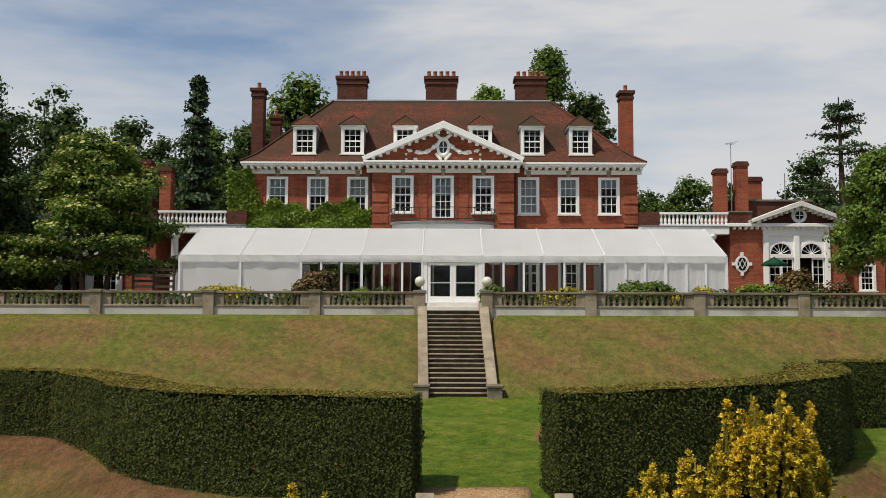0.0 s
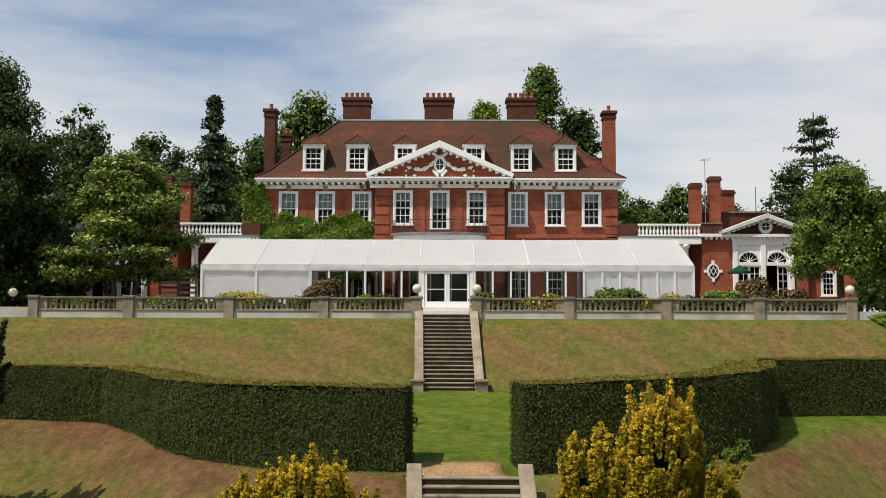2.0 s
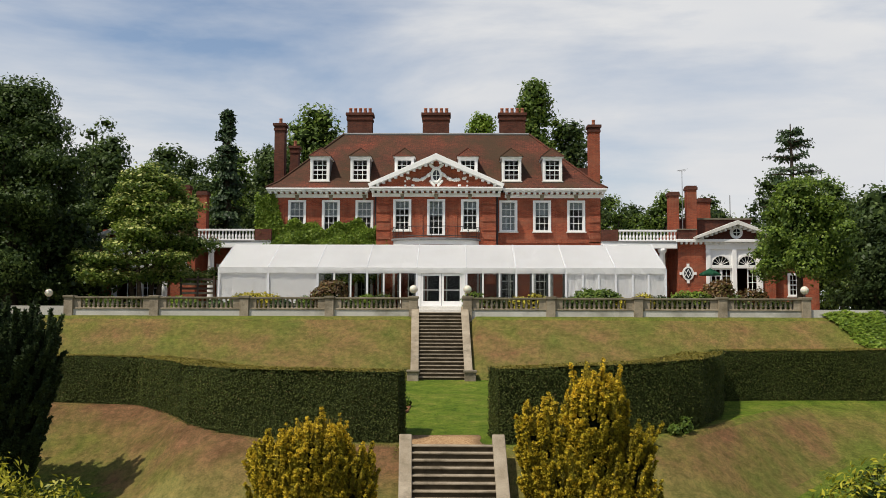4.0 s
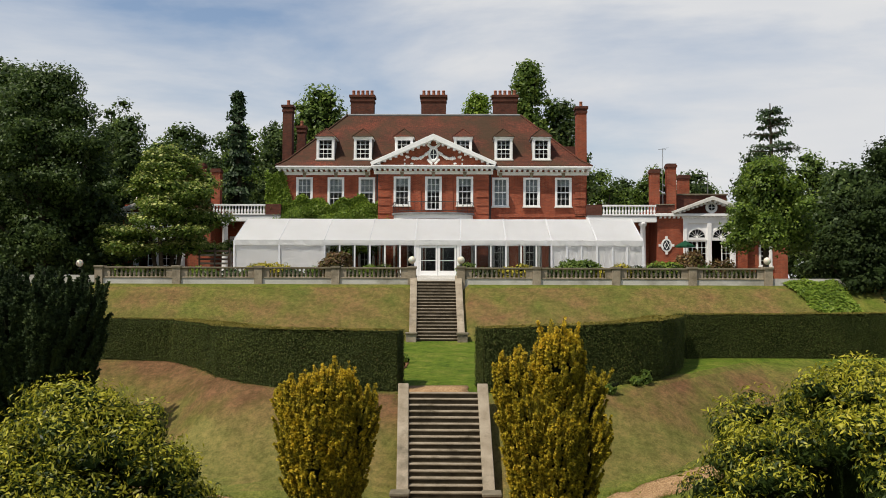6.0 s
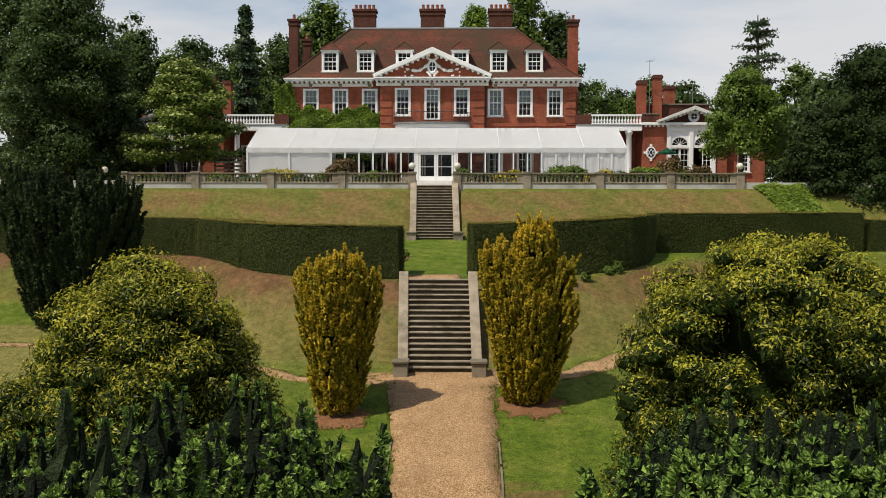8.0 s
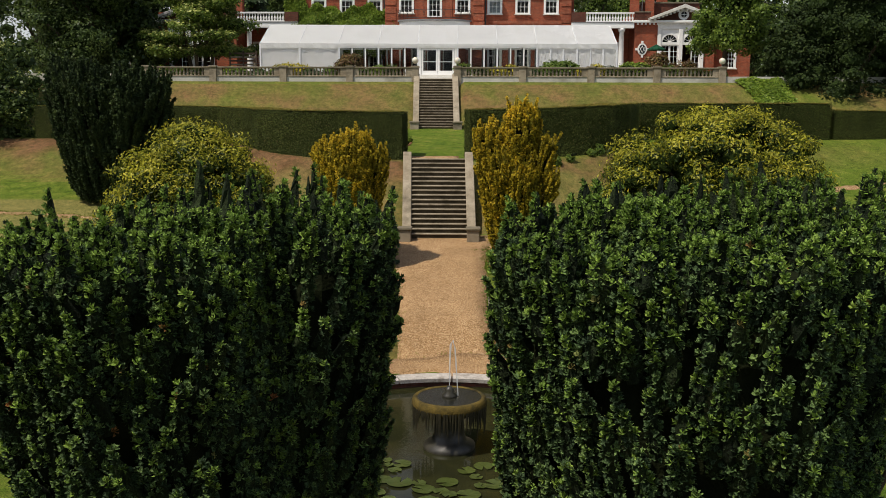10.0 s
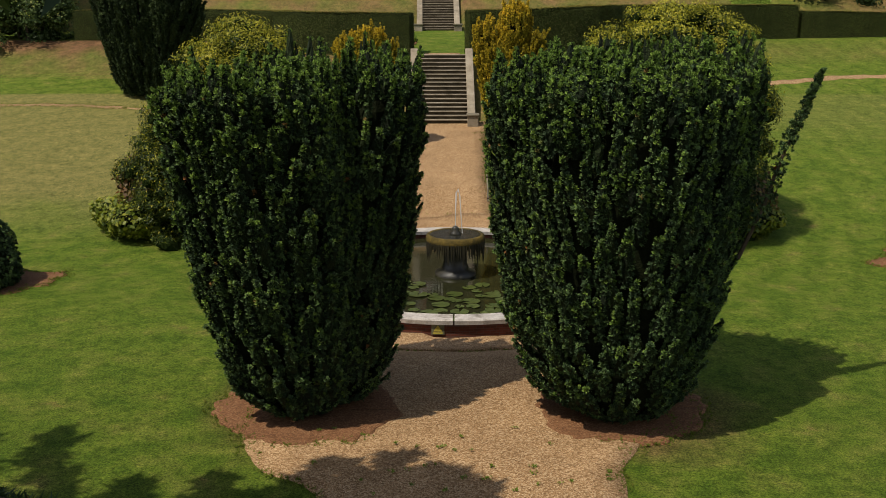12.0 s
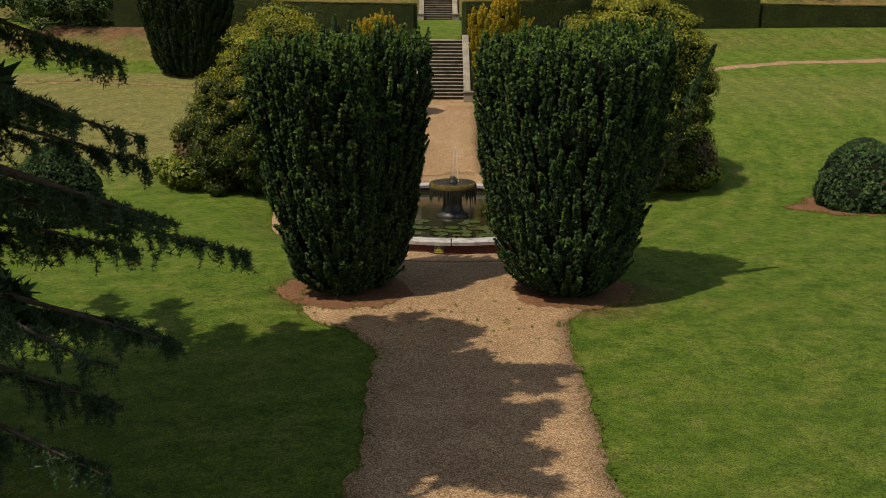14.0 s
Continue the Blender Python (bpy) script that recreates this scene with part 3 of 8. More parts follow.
FOOT_Z = np.array([7, 7, 7, 7, 6.9, 6.7, 6.5, 6.3, 6.2, 6.2, 6.2, 6.25, 6.4, 6.5, 6.6, 6.8, 6.95, 7, 7, 7, 7.0])


def smooth(t):
    t = np.clip(t, 0, 1)
    return t * t * (3 - 2 * t)


def land(x, y):
    """Height of the ground: lower lawn, slope, hedge bank, middle lawn, upper bank, terrace."""
    x, y = np.asarray(x, float), np.asarray(y, float)
    fy, fz = np.interp(x, FOOT_X, FOOT_Y), np.interp(x, FOOT_X, FOOT_Z)
    low = 0.207 * np.maximum(np.sqrt((y - 4) ** 2 + 4) * 0.5 + (y - 4) * 0.5, 0) * (y > -60)
    yb = fy - 4.8
    lowb = 0.207 * (yb - 4)
    t = (y - yb) / 4.8
    bank = lowb + (fz - lowb) * (0.55 * np.clip(t, 0, 1) + 0.45 * smooth(t))
    mid = fz + (7.5 - fz) * np.clip((y - fy) / np.maximum(38.9 - fy, 1), 0, 1)
    up = 7.5 + 3.27 * (0.7 * np.clip((y - 38.9) / 5.0, 0, 1) + 0.3 * smooth((y - 38.9) / 5.0))
    z = np.where(y < yb, low, np.where(y < fy, bank, np.where(y < 38.9, mid, up)))
    z = z + 0.04 * np.sin(x * 0.31 + 1.3) * np.cos(y * 0.23) * (y < 38)
    # the gravel round the pool lies in a shallow dip
    d = np.hypot(x - 1.7, y)
    level = np.where(d < 6.35, -0.75, -0.45 + 0.38 * smooth((y + 3) / 8))
    return z + (level - z) * smooth((9.6 - d) / 2.2)


def lz(x, y):
    return float(land(x, y))


def in_stairs(x, y):
    return ((x > -1.45) & (x < 1.75) & (y > 39.3) & (y < 44.6)) | ((x > -0.95) & (x < 2.65) & (y > 18.6) & (y < 22.9))


def build_ground():
    far = np.array([60, 80, 110, 160, 240, 400, 700, 1200, 2500.0])
    xs = np.concatenate([-far[::-1], np.arange(-50, 50.01, 0.5), far])
    ys = np.concatenate([-far[::-1], np.arange(-50, 60.01, 0.5), far + 5])
    X, Y = np.meshgrid(xs, ys)
    Z = land(X, Y)
    Z = np.where(in_stairs(X, Y), Z - 0.45, Z)
    Z = np.where(np.hypot(X - 1.7, Y) < 6.0, -1.1, Z)
    nx, ny = len(xs), len(ys)
    V = np.stack([X, Y, Z], -1).reshape(-1, 3)
    i = (np.arange(ny - 1)[:, None] * nx + np.arange(nx - 1)[None, :]).reshape(-1)
    F = np.stack([i, i + 1, i + nx + 1, i + nx], -1)
    ob = new("ground", raw_mesh("ground", V.tolist(), F.tolist(), GRASS, True))
    # how bare the earth lies: along the hedge foot on the bank, fading down the slope
    fx, fy = X, np.interp(X, FOOT_X, FOOT_Y)
    below = fy - Y
    bare = np.where(X < 0.5, 1.0, 0.55) * np.clip(1.15 - np.abs(below - 0.5) / 2.3, 0, 1) * (X > -30) * (X < 12)
    bare = np.maximum(bare, 0.8 * np.clip(1.6 - np.hypot((X + 1.2) / 2.7, (Y + 12.6) / 2.7), 0, 1))
    bare = np.maximum(bare, 0.8 * np.clip(1.6 - np.hypot((X - 5.5) / 2.6, (Y + 12.6) / 2.5), 0, 1))
    dry = smooth((-X - 4) / 9) * smooth((Y - 2) / 8) * (Y < 24) + 0.35 * smooth((Y - 14) / 6) * (Y < 24)
    for nm, val in (("bare_earth", bare), ("dry_lawn", dry)):
        at = ob.data.attributes.new(nm, "FLOAT", "POINT")
        at.data.foreach_set("value", val.reshape(-1).astype(np.float32))
    tagged(ob, "mown lawns and sun-dried grass banks below the terrace", "ground", kind="structure")


build_ground()


def sheet(name, rings, material, label, category, lift=0.035):
    """A thin sheet over the ground from rows of plan points, with an edge that turns down."""
    bm = bmesh.new()
    rows = [[bm.verts.new((x, y, lz(x, y) + lift)) for x, y in ring] for ring in rings]
    for a, b in zip(rows, rows[1:]):
        for k in range(len(a) - 1):
            bm.faces.new((a[k], a[k + 1], b[k + 1], b[k]))
    border = [e for e in bm.edges if e.is_boundary]
    out = bmesh.ops.extrude_edge_only(bm, edges=border)
    bmesh.ops.translate(bm, verts=[g for g in out["geom"] if isinstance(g, bmesh.types.BMVert)], vec=(0, 0, -0.12))
    return solo(name, bm, material, (0, 0, 0), label, category, kind="structure", smooth=True)


def wobble(a, b, s=1.0):
    return s * noise.noise(Vector((a, b, 3.7)))


EDGES = []


def strip(name, line, widths, material, label, category, lift=0.035, step=0.4, across=7, rough=0.16):
    rings = []
    pts = [Vector((*p, 0)) for p in line]
    lens = [0]
    for a, b in zip(pts, pts[1:]):
        lens.append(lens[-1] + (b - a).length)
    n = max(2, int(lens[-1] / step))
    for i in range(n + 1):
        s = lens[-1] * i / n
        x, y, w = (float(np.interp(s, lens, [p.x for p in pts])), float(np.interp(s, lens, [p.y for p in pts])), float(np.interp(s, lens, widths)))
        s2 = min(s + 0.3, lens[-1])
        s1 = max(s2 - 0.6, 0)
        d = Vector((np.interp(s2, lens, [p.x for p in pts]) - np.interp(s1, lens, [p.x for p in pts]), np.interp(s2, lens, [p.y for p in pts]) - np.interp(s1, lens, [p.y for p in pts]))).normalized()
        l, r = w / 2 + wobble(s * 0.9, 1.1, rough) + wobble(s * 3, 9, rough * 0.4), w / 2 + wobble(s * 0.9, 5.2, rough) + wobble(s * 3, 4, rough * 0.4)
        rings.append([(x - d.y * u, y + d.x * u) for u in np.linspace(l, -r, across)])
    EDGES.extend(([row[0] for row in rings], [row[-1] for row in rings]))
    return sheet(name, rings, material, label, category, lift)


def patch(name, cx, cy, rx, ry, material, label, category, lift=0.045, rough=0.12):
    n = 110
    out = []
    for k in range(n + 1):
        a = 2 * math.pi * (k % n) / n
        f = 1 + wobble(math.cos(a) * 1.6 + cx, math.sin(a) * 1.6 + cy, rough * 2) + wobble(math.cos(a) * 6 + cx, math.sin(a) * 6 + cy, rough) + wobble(math.cos(a) * 19 + cx, math.sin(a) * 19 + cy, rough * 0.5)
        out.append((math.cos(a) * rx * f, math.sin(a) * ry * f))
    rings = [[(cx + u * f, cy + v * f) for u, v in out] for f in (0.02, 0.4, 0.7, 0.8, 0.85, 0.9, 0.95, 1.0)]
    EDGES.append(rings[-1])
    return sheet(name, rings, material, label, category, lift)


# gravel: the walk from the steps to the pool, the ring round it, and the walk towards the camera
strip("gravel_path", [(0.85, 18.5), (1.0, 17.0), (1.25, 11), (1.5, 6.9)], [6.0, 4.2, 3.5, 3.6], GRAVEL, "golden gravel walk between mown lawns", "path")
strip("gravel_path", [(1.95, -7.6), (2.0, -11.5), (1.9, -13.2), (1.85, -13.9), (1.9, -14.5), (2.05, -15.2), (2.2, -16.0), (2.35, -17), (2.45, -18.5), (2.45, -21.4), (2.6, -47)], [5.0, 7.5, 9.4, 9.3, 8.4, 7.2, 6.1, 5.4, 5.05, 4.9, 4.9], GRAVEL, "golden gravel walk leading to the pool", "path", 0.035, 0.25, 9, 0.26)
patch("gravel_ring", 1.7, 0.0, 7.9, 7.9, GRAVEL, "gravel surround of the round pool", "path", 0.085, 0.02)
strip("garden_track", [(2.5, 17.6), (4.6, 17.6), (6.4, 18.35), (8.25, 19.6), (10.2, 21.1), (13.5, 23.2), (18.3, 25.3), (25, 27.3), (40, 29.2)], [1.6, 1.1, 0.95, 1.15, 1.3, 1.0, 0.7, 0.7, 0.7], GRAVEL, "worn sandy track crossing the slope", "path", 0.03, 0.4, 5, 0.3)
strip("garden_track", [(-0.8, 17.6), (-4.6, 17.4), (-6.4, 18.6), (-12, 20.4), (-21, 21.6), (-34, 21.4)], [0.9, 0.6, 0.5, 0.35, 0.35, 0.35], GRAVEL, "worn sandy track crossing the slope", "path", 0.03, 0.4, 5, 0.25)
strip("gravel_path", [(0.5, 23.0), (0.4, 25.4)], [3.0, 2.6], GRAVEL, "small gravel landing above the lower steps", "path", 0.03, 0.3)
for cx, cy, rx, ry in ((-1.55, -12.7, 2.0, 1.95), (5.5, -12.6, 1.9, 1.85)):
    patch("soil_bed", cx, cy, rx, ry, SOIL, "bare reddish soil littered with needles under a yew", "soil", 0.045, 0.09)
patch("soil_bed", -2.7, 14.2, 1.15, 1.0, SOIL, "bare soil under a golden yew", "soil", 0.03, 0.2)
patch("soil_bed", 4.3, 15.2, 1.25, 1.05, SOIL, "bare soil under a golden yew", "soil", 0.03, 0.2)
patch("soil_bed", -13.6, -2.6, 2.0, 1.75, SOIL, "bare soil round a clipped bush", "soil", 0.02, 0.2)
patch("soil_bed", 18.6, 0.3, 2.0, 1.75, SOIL, "bare soil round a clipped bush", "soil", 0.02, 0.2)
for x in (-1.55, 3.0):
    patch("rose_bed", x, 31.0, 0.5, 2.0, SOIL, "narrow soil bed beside the grass walk", "soil", 0.05, 0.05)


# ---- terrace, balustrade and steps ----
TERR = 11.0
tb = boxes((-60, -1.25, 44.35, 130, 9.5, TERR), (1.25, 60, 44.35, 130, 9.5, TERR), (-1.25, 1.25, 44.3, 130, 9.4, TERR + 0.002))
solo("terrace", tb, PAVING, (0, 44.3, 9.5), "flat stone-paved terrace in front of the house", "terrace", kind="structure")

PIER_X = [-21.0, -16.15, -11.05, -6.25, -1.52, 1.52, 6.2, 11.1, 15.8, 20.45]
BAL_Y, BAL_TOP = 44.25, 11.9
bal_prof = [(0.085, 0.0), (0.085, 0.035), (0.05, 0.06), (0.075, 0.10), (0.095, 0.17), (0.085, 0.24), (0.05, 0.33), (0.04, 0.40), (0.06, 0.43), (0.045, 0.455), (0.075, 0.48), (0.075, 0.51)]


def stone_balustrade(x0, x1, first, last):
    """One bay between two piers: plinth, balusters, end blocks and coping."""
    th = thing("stone_balustrade", ((x0 + x1) / 2, BAL_Y, 10.6), "weathered stone balustrade on a pale rendered plinth at the terrace edge", "balustrade", "terrace balustrade bays")
    part("plinth", boxes((x0, x1, BAL_Y - 0.16, BAL_Y + 0.16, 10.5, 11.12)), OLD_STONE, th, "pale rendered plinth", bevel=0.01)
    part("base_rail", boxes((x0, x1, BAL_Y - 0.2, BAL_Y + 0.2, 11.122, 11.21)), STONE, th, bevel=0.012)
    part("coping", boxes((x0 + 0.002, x1 - 0.002, BAL_Y - 0.21, BAL_Y + 0.21, 11.72, 11.83)), STONE_DARK, th, "dark lichened coping", bevel=0.02)
    e = 0.42
    for a, b in ((x0, x0 + e), (x1 - e, x1)):
        part("end_block", boxes((a + 0.001, b - 0.001, BAL_Y - 0.14, BAL_Y + 0.14, 11.212, 11.718)), STONE, th, bevel=0.01)
    n = max(2, int(round((x1 - x0 - 2 * e) / 0.27)))
    for k in range(n):
        x = x0 + e + (x1 - x0 - 2 * e) * (k + 0.5) / n
        piece("baluster", BALUSTER, (x, BAL_Y, 11.21), th)


OLD_STONE = mottled("pale_render", (0.46, 0.43, 0.38), (0.60, 0.57, 0.51), 0.7, 22, 0.9, 0.15, 0.3, 0.008, (0.27, 0.25, 0.20))
STONE_DARK = mottled("lichened_stone", (0.13, 0.11, 0.075), (0.24, 0.205, 0.145), 1.8, 26, 0.92, 0.15, 0.5, 0.012)
_b = bmesh.new()
lathe(_b, bal_prof, 10)
BALUSTER = finish(_b, "baluster", STONE, True)
for a, b in zip(PIER_X, PIER_X[1:]):
    if a < -1.6 or a > 1.4:
        stone_balustrade(a + 0.25, b - 0.25, a, b)
for i, x in enumerate(PIER_X):
    th = thing("stone_pier", (x, BAL_Y, 10.4), "square weathered stone balustrade pier", "pier", "terrace balustrade piers")
    part("shaft", boxes((x - 0.25, x + 0.25, BAL_Y - 0.3, BAL_Y + 0.3, 10.35, 11.74)), STONE, th, bevel=0.015)
    part("cap", boxes((x - 0.3, x + 0.3, BAL_Y - 0.35, BAL_Y + 0.35, 11.742, BAL_TOP)), STONE_DARK, th, bevel=0.025)
solo("terrace_wall", boxes((-60, -21.25, 44.1, 44.4, 9.6, 11.3), (20.7, 60, 44.1, 44.4, 9.6, 11.2)), OLD_STONE, (0, 44.2, 10), "low rendered retaining wall at the terrace edge", "wall", kind="structure")


def globe_lamp(x, y, z):
    th = thing("globe_lamp", (x, y, z), "cream opal globe lamp on a short stem", "lamp", "globe lamps on the terrace")
    bm = bmesh.new()
    lathe(bm, [(0.09, 0), (0.09, 0.03), (0.035, 0.06), (0.035, 0.14), (0.07, 0.17)], 12, x, y, z)
    part("stem", bm, DARK_METAL, th)
    bm = bmesh.new()
    bmesh.ops.create_uvsphere(bm, u_segments=18, v_segments=12, radius=0.235)
    bmesh.ops.translate(bm, verts=bm.verts, vec=(x, y, z + 0.39))
    part("globe", bm, GLOBE, th, "", True)


for x in (-1.52, 1.52, 20.45):
    globe_lamp(x, BAL_Y, BAL_TOP)
globe_lamp(-23.2, 46.5, TERR + 0.7)


def flight(name, x0, x1, xt0, xt1, y0, y1, z0, z1, n, label):
    """Stone steps from (y0, z0) up to (y1, z1), x0..x1 wide at the foot and xt0..xt1 at the head, with cheek walls that end in blocks."""
    th = thing(name, ((x0 + x1) / 2, y0, z0), label, "stairs")
    rise, go = (z1 - z0) / n, (y1 - y0) / n
    for k in range(n):
        f = k / n
        a, b = x0 + (xt0 - x0) * f, x1 + (xt1 - x1) * f
        ya, zb = y0 + go * k, z0 + rise * (k + 1)
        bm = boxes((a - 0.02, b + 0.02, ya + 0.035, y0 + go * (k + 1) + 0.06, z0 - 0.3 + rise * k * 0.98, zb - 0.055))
        part("riser", bm, STEP_DARK, th, "riser coloured dark as nosing shadow")
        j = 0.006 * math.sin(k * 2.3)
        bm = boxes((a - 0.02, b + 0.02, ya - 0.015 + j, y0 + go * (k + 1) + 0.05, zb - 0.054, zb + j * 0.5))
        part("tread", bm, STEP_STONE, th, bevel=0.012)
    for s in (-1, 1):
        lo, hi = (x0, xt0) if s < 0 else (x1, xt1)
        bm = bmesh.new()
        w = 0.42
        v = []
        for (x, y, zb, zt) in ((lo, y0 + 0.1, z0 - 0.5, z0 + 0.42), (hi, y1 + 0.1, z1 - 1.6, z1 + 0.34)):
            for dx in (0, s * w):
                v.append([bm.verts.new((x + dx, y, zb)), bm.verts.new((x + dx, y, zt))])
        a, b, c, d = v
        for f in ((a[0], b[0], b[1], a[1]), (c[0], c[1], d[1], d[0]), (a[1], b[1], d[1], c[1]), (a[0], c[0], d[0], b[0]), (a[0], a[1], c[1], c[0]), (b[0], d[0], d[1], b[1])):
            bm.faces.new(f)
        part("cheek_wall", bm, STONE, th, "", bevel=0.02)
        xa, xb = sorted((lo - s * 0.06, lo + s * 0.62))
        part("foot_block", boxes((xa + 0.05, xb - 0.05, y0 - 0.5, y0 + 0.12, z0 - 0.4, z0 + 0.42)), STONE, th, bevel=0.02)
        part("foot_cap", boxes((xa, xb, y0 - 0.56, y0 + 0.16, z0 + 0.422, z0 + 0.54)), STONE_DARK, th, bevel=0.025)
    return th


# dark riser colour stands in for the shadow under each nosing
STEP_DARK = mottled("nosing_shade_riser", (0.045, 0.036, 0.022), (0.10, 0.08, 0.05), 2.5, 30, 0.95, 0.1, 0.5, 0.012)
flight("upper_steps", -1.02, 1.32, -1.2, 1.15, 39.2, 44.1, 7.5, 11.0, 19, "long flight of worn stone garden steps up to the terrace")
flight("lower_steps", -0.38, 2.21, -0.6, 2.08, 18.3, 22.6, 3.0, 6.45, 17, "long flight of worn stone garden steps with shade-dark risers")


# ---- walls with openings, windows ----
def wall_bm(x0, x1, z0, z1, y0, y1, holes):
    """A wall in the xz plane, y0 (front) to y1 (back), with rectangular holes (xa, xb, za, zb) right through."""
    bm = bmesh.new()
    xs = sorted({x0, x1, *[h[0] for h in holes], *[h[1] for h in holes]})
    zs = sorted({z0, z1, *[h[2] for h in holes], *[h[3] for h in holes]})
    grid = {}

    def vert(i, k, y):
        key = (i, k, y)
        if key not in grid:
            grid[key] = bm.verts.new((xs[i], y, zs[k]))
        return grid[key]

    def solid(i, k):
        if not (0 <= i < len(xs) - 1 and 0 <= k < len(zs) - 1):
            return False
        cx, cz = (xs[i] + xs[i + 1]) / 2, (zs[k] + zs[k + 1]) / 2
        return not any(a < cx < b and c < cz < d for a, b, c, d in holes)

    for i in range(len(xs) - 1):
        for k in range(len(zs) - 1):
            if not solid(i, k):
                continue
            for y in (y0, y1):
                bm.faces.new((vert(i, k, y), vert(i + 1, k, y), vert(i + 1, k + 1, y), vert(i, k + 1, y)))
            for (di, dk, e) in ((-1, 0, ((i, k), (i, k + 1))), (1, 0, ((i + 1, k), (i + 1, k + 1))), (0, -1, ((i, k), (i + 1, k))), (0, 1, ((i, k + 1), (i + 1, k + 1)))):
                if not solid(i + di, k + dk):
                    (a, b), (c, d) = e
                    bm.faces.new((vert(a, b, y0), vert(c, d, y0), vert(c, d, y1), vert(a, b, y1)))
    return bm


_panes = {}


def pane_mesh(w, h):
    key = (round(w, 3), round(h, 3))
    if key not in _panes:
        _panes[key] = finish(boxes((-w / 2, w / 2, -0.004, 0.004, -h / 2, h / 2)), "pane", GLASS)
    return _panes[key]


def sash_window(parent, cx, z0, z1, w, y, cols=3, rows=4, surround=0.15, sill=True, name="window", blind=0.0):
    """A white sash window in the wall whose face is at y; the panes are set back."""
    win = new(name)
    win.parent = parent
    win.location = Vector((cx, y, z0)) - root_at(parent)
    s = surround
    part("window_frame", boxes((cx - w / 2, cx - w / 2 + s, y - 0.05, y + 0.14, z0, z1), (cx + w / 2 - s, cx + w / 2, y - 0.05, y + 0.14, z0, z1),
                               (cx - w / 2 + s, cx + w / 2 - s, y - 0.048, y + 0.14, z1 - s, z1), (cx - w / 2 + s, cx + w / 2 - s, y - 0.048, y + 0.14, z0, z0 + s * 0.7)), WHITE, win)
    if sill:
        part("sill", boxes((cx - w / 2 - 0.07, cx + w / 2 + 0.07, y - 0.16, y - 0.002, z0 - 0.09, z0 - 0.003)), OLD_WHITE, win, bevel=0.01)
    a, b, c, d = cx - w / 2 + s, cx + w / 2 - s, z0 + s * 0.7, z1 - s
    bm = bmesh.new()
    for k in range(1, cols):
        x = a + (b - a) * k / cols
        box(bm, x - 0.017, x + 0.017, y + 0.05, y + 0.10, c, d)
    for k in range(1, rows):
        z = c + (d - c) * k / rows
        t = 0.04 if k * 2 == rows else 0.017
        box(bm, a, b, y + 0.046, y + 0.104, z - t, z + t)
    box(bm, a, a + 0.045, y + 0.044, y + 0.106, c, d)
    box(bm, b - 0.045, b, y + 0.044, y + 0.106, c, d)
    part("sash", bm, WHITE, win)
    pm = pane_mesh((b - a) / cols - 0.01, (d - c) / rows - 0.01)
    for i in range(cols):
        for k in range(rows):
            p = piece("pane", pm, (a + (b - a) * (i + 0.5) / cols, y + 0.075, c + (d - c) * (k + 0.5) / rows), win)
    if blind > 0:
        part("blind", boxes((a, b, y + 0.20, y + 0.215, d - (d - c) * blind, d)), CURTAIN, win, "pale drawn curtain")
    return win


# ---- the house ----
AX = -0.52                     # the house's middle
Y_WALL, Y_MID = 57.0, 56.4     # faces of the wings and of the middle block
EAVE = 19.75
HALF, MID = 11.5, 4.16
house = thing("country_house", (AX, 61.5, TERR), "red-brick country house with white sashes, hipped tiled roof, tall chimneys", "house")


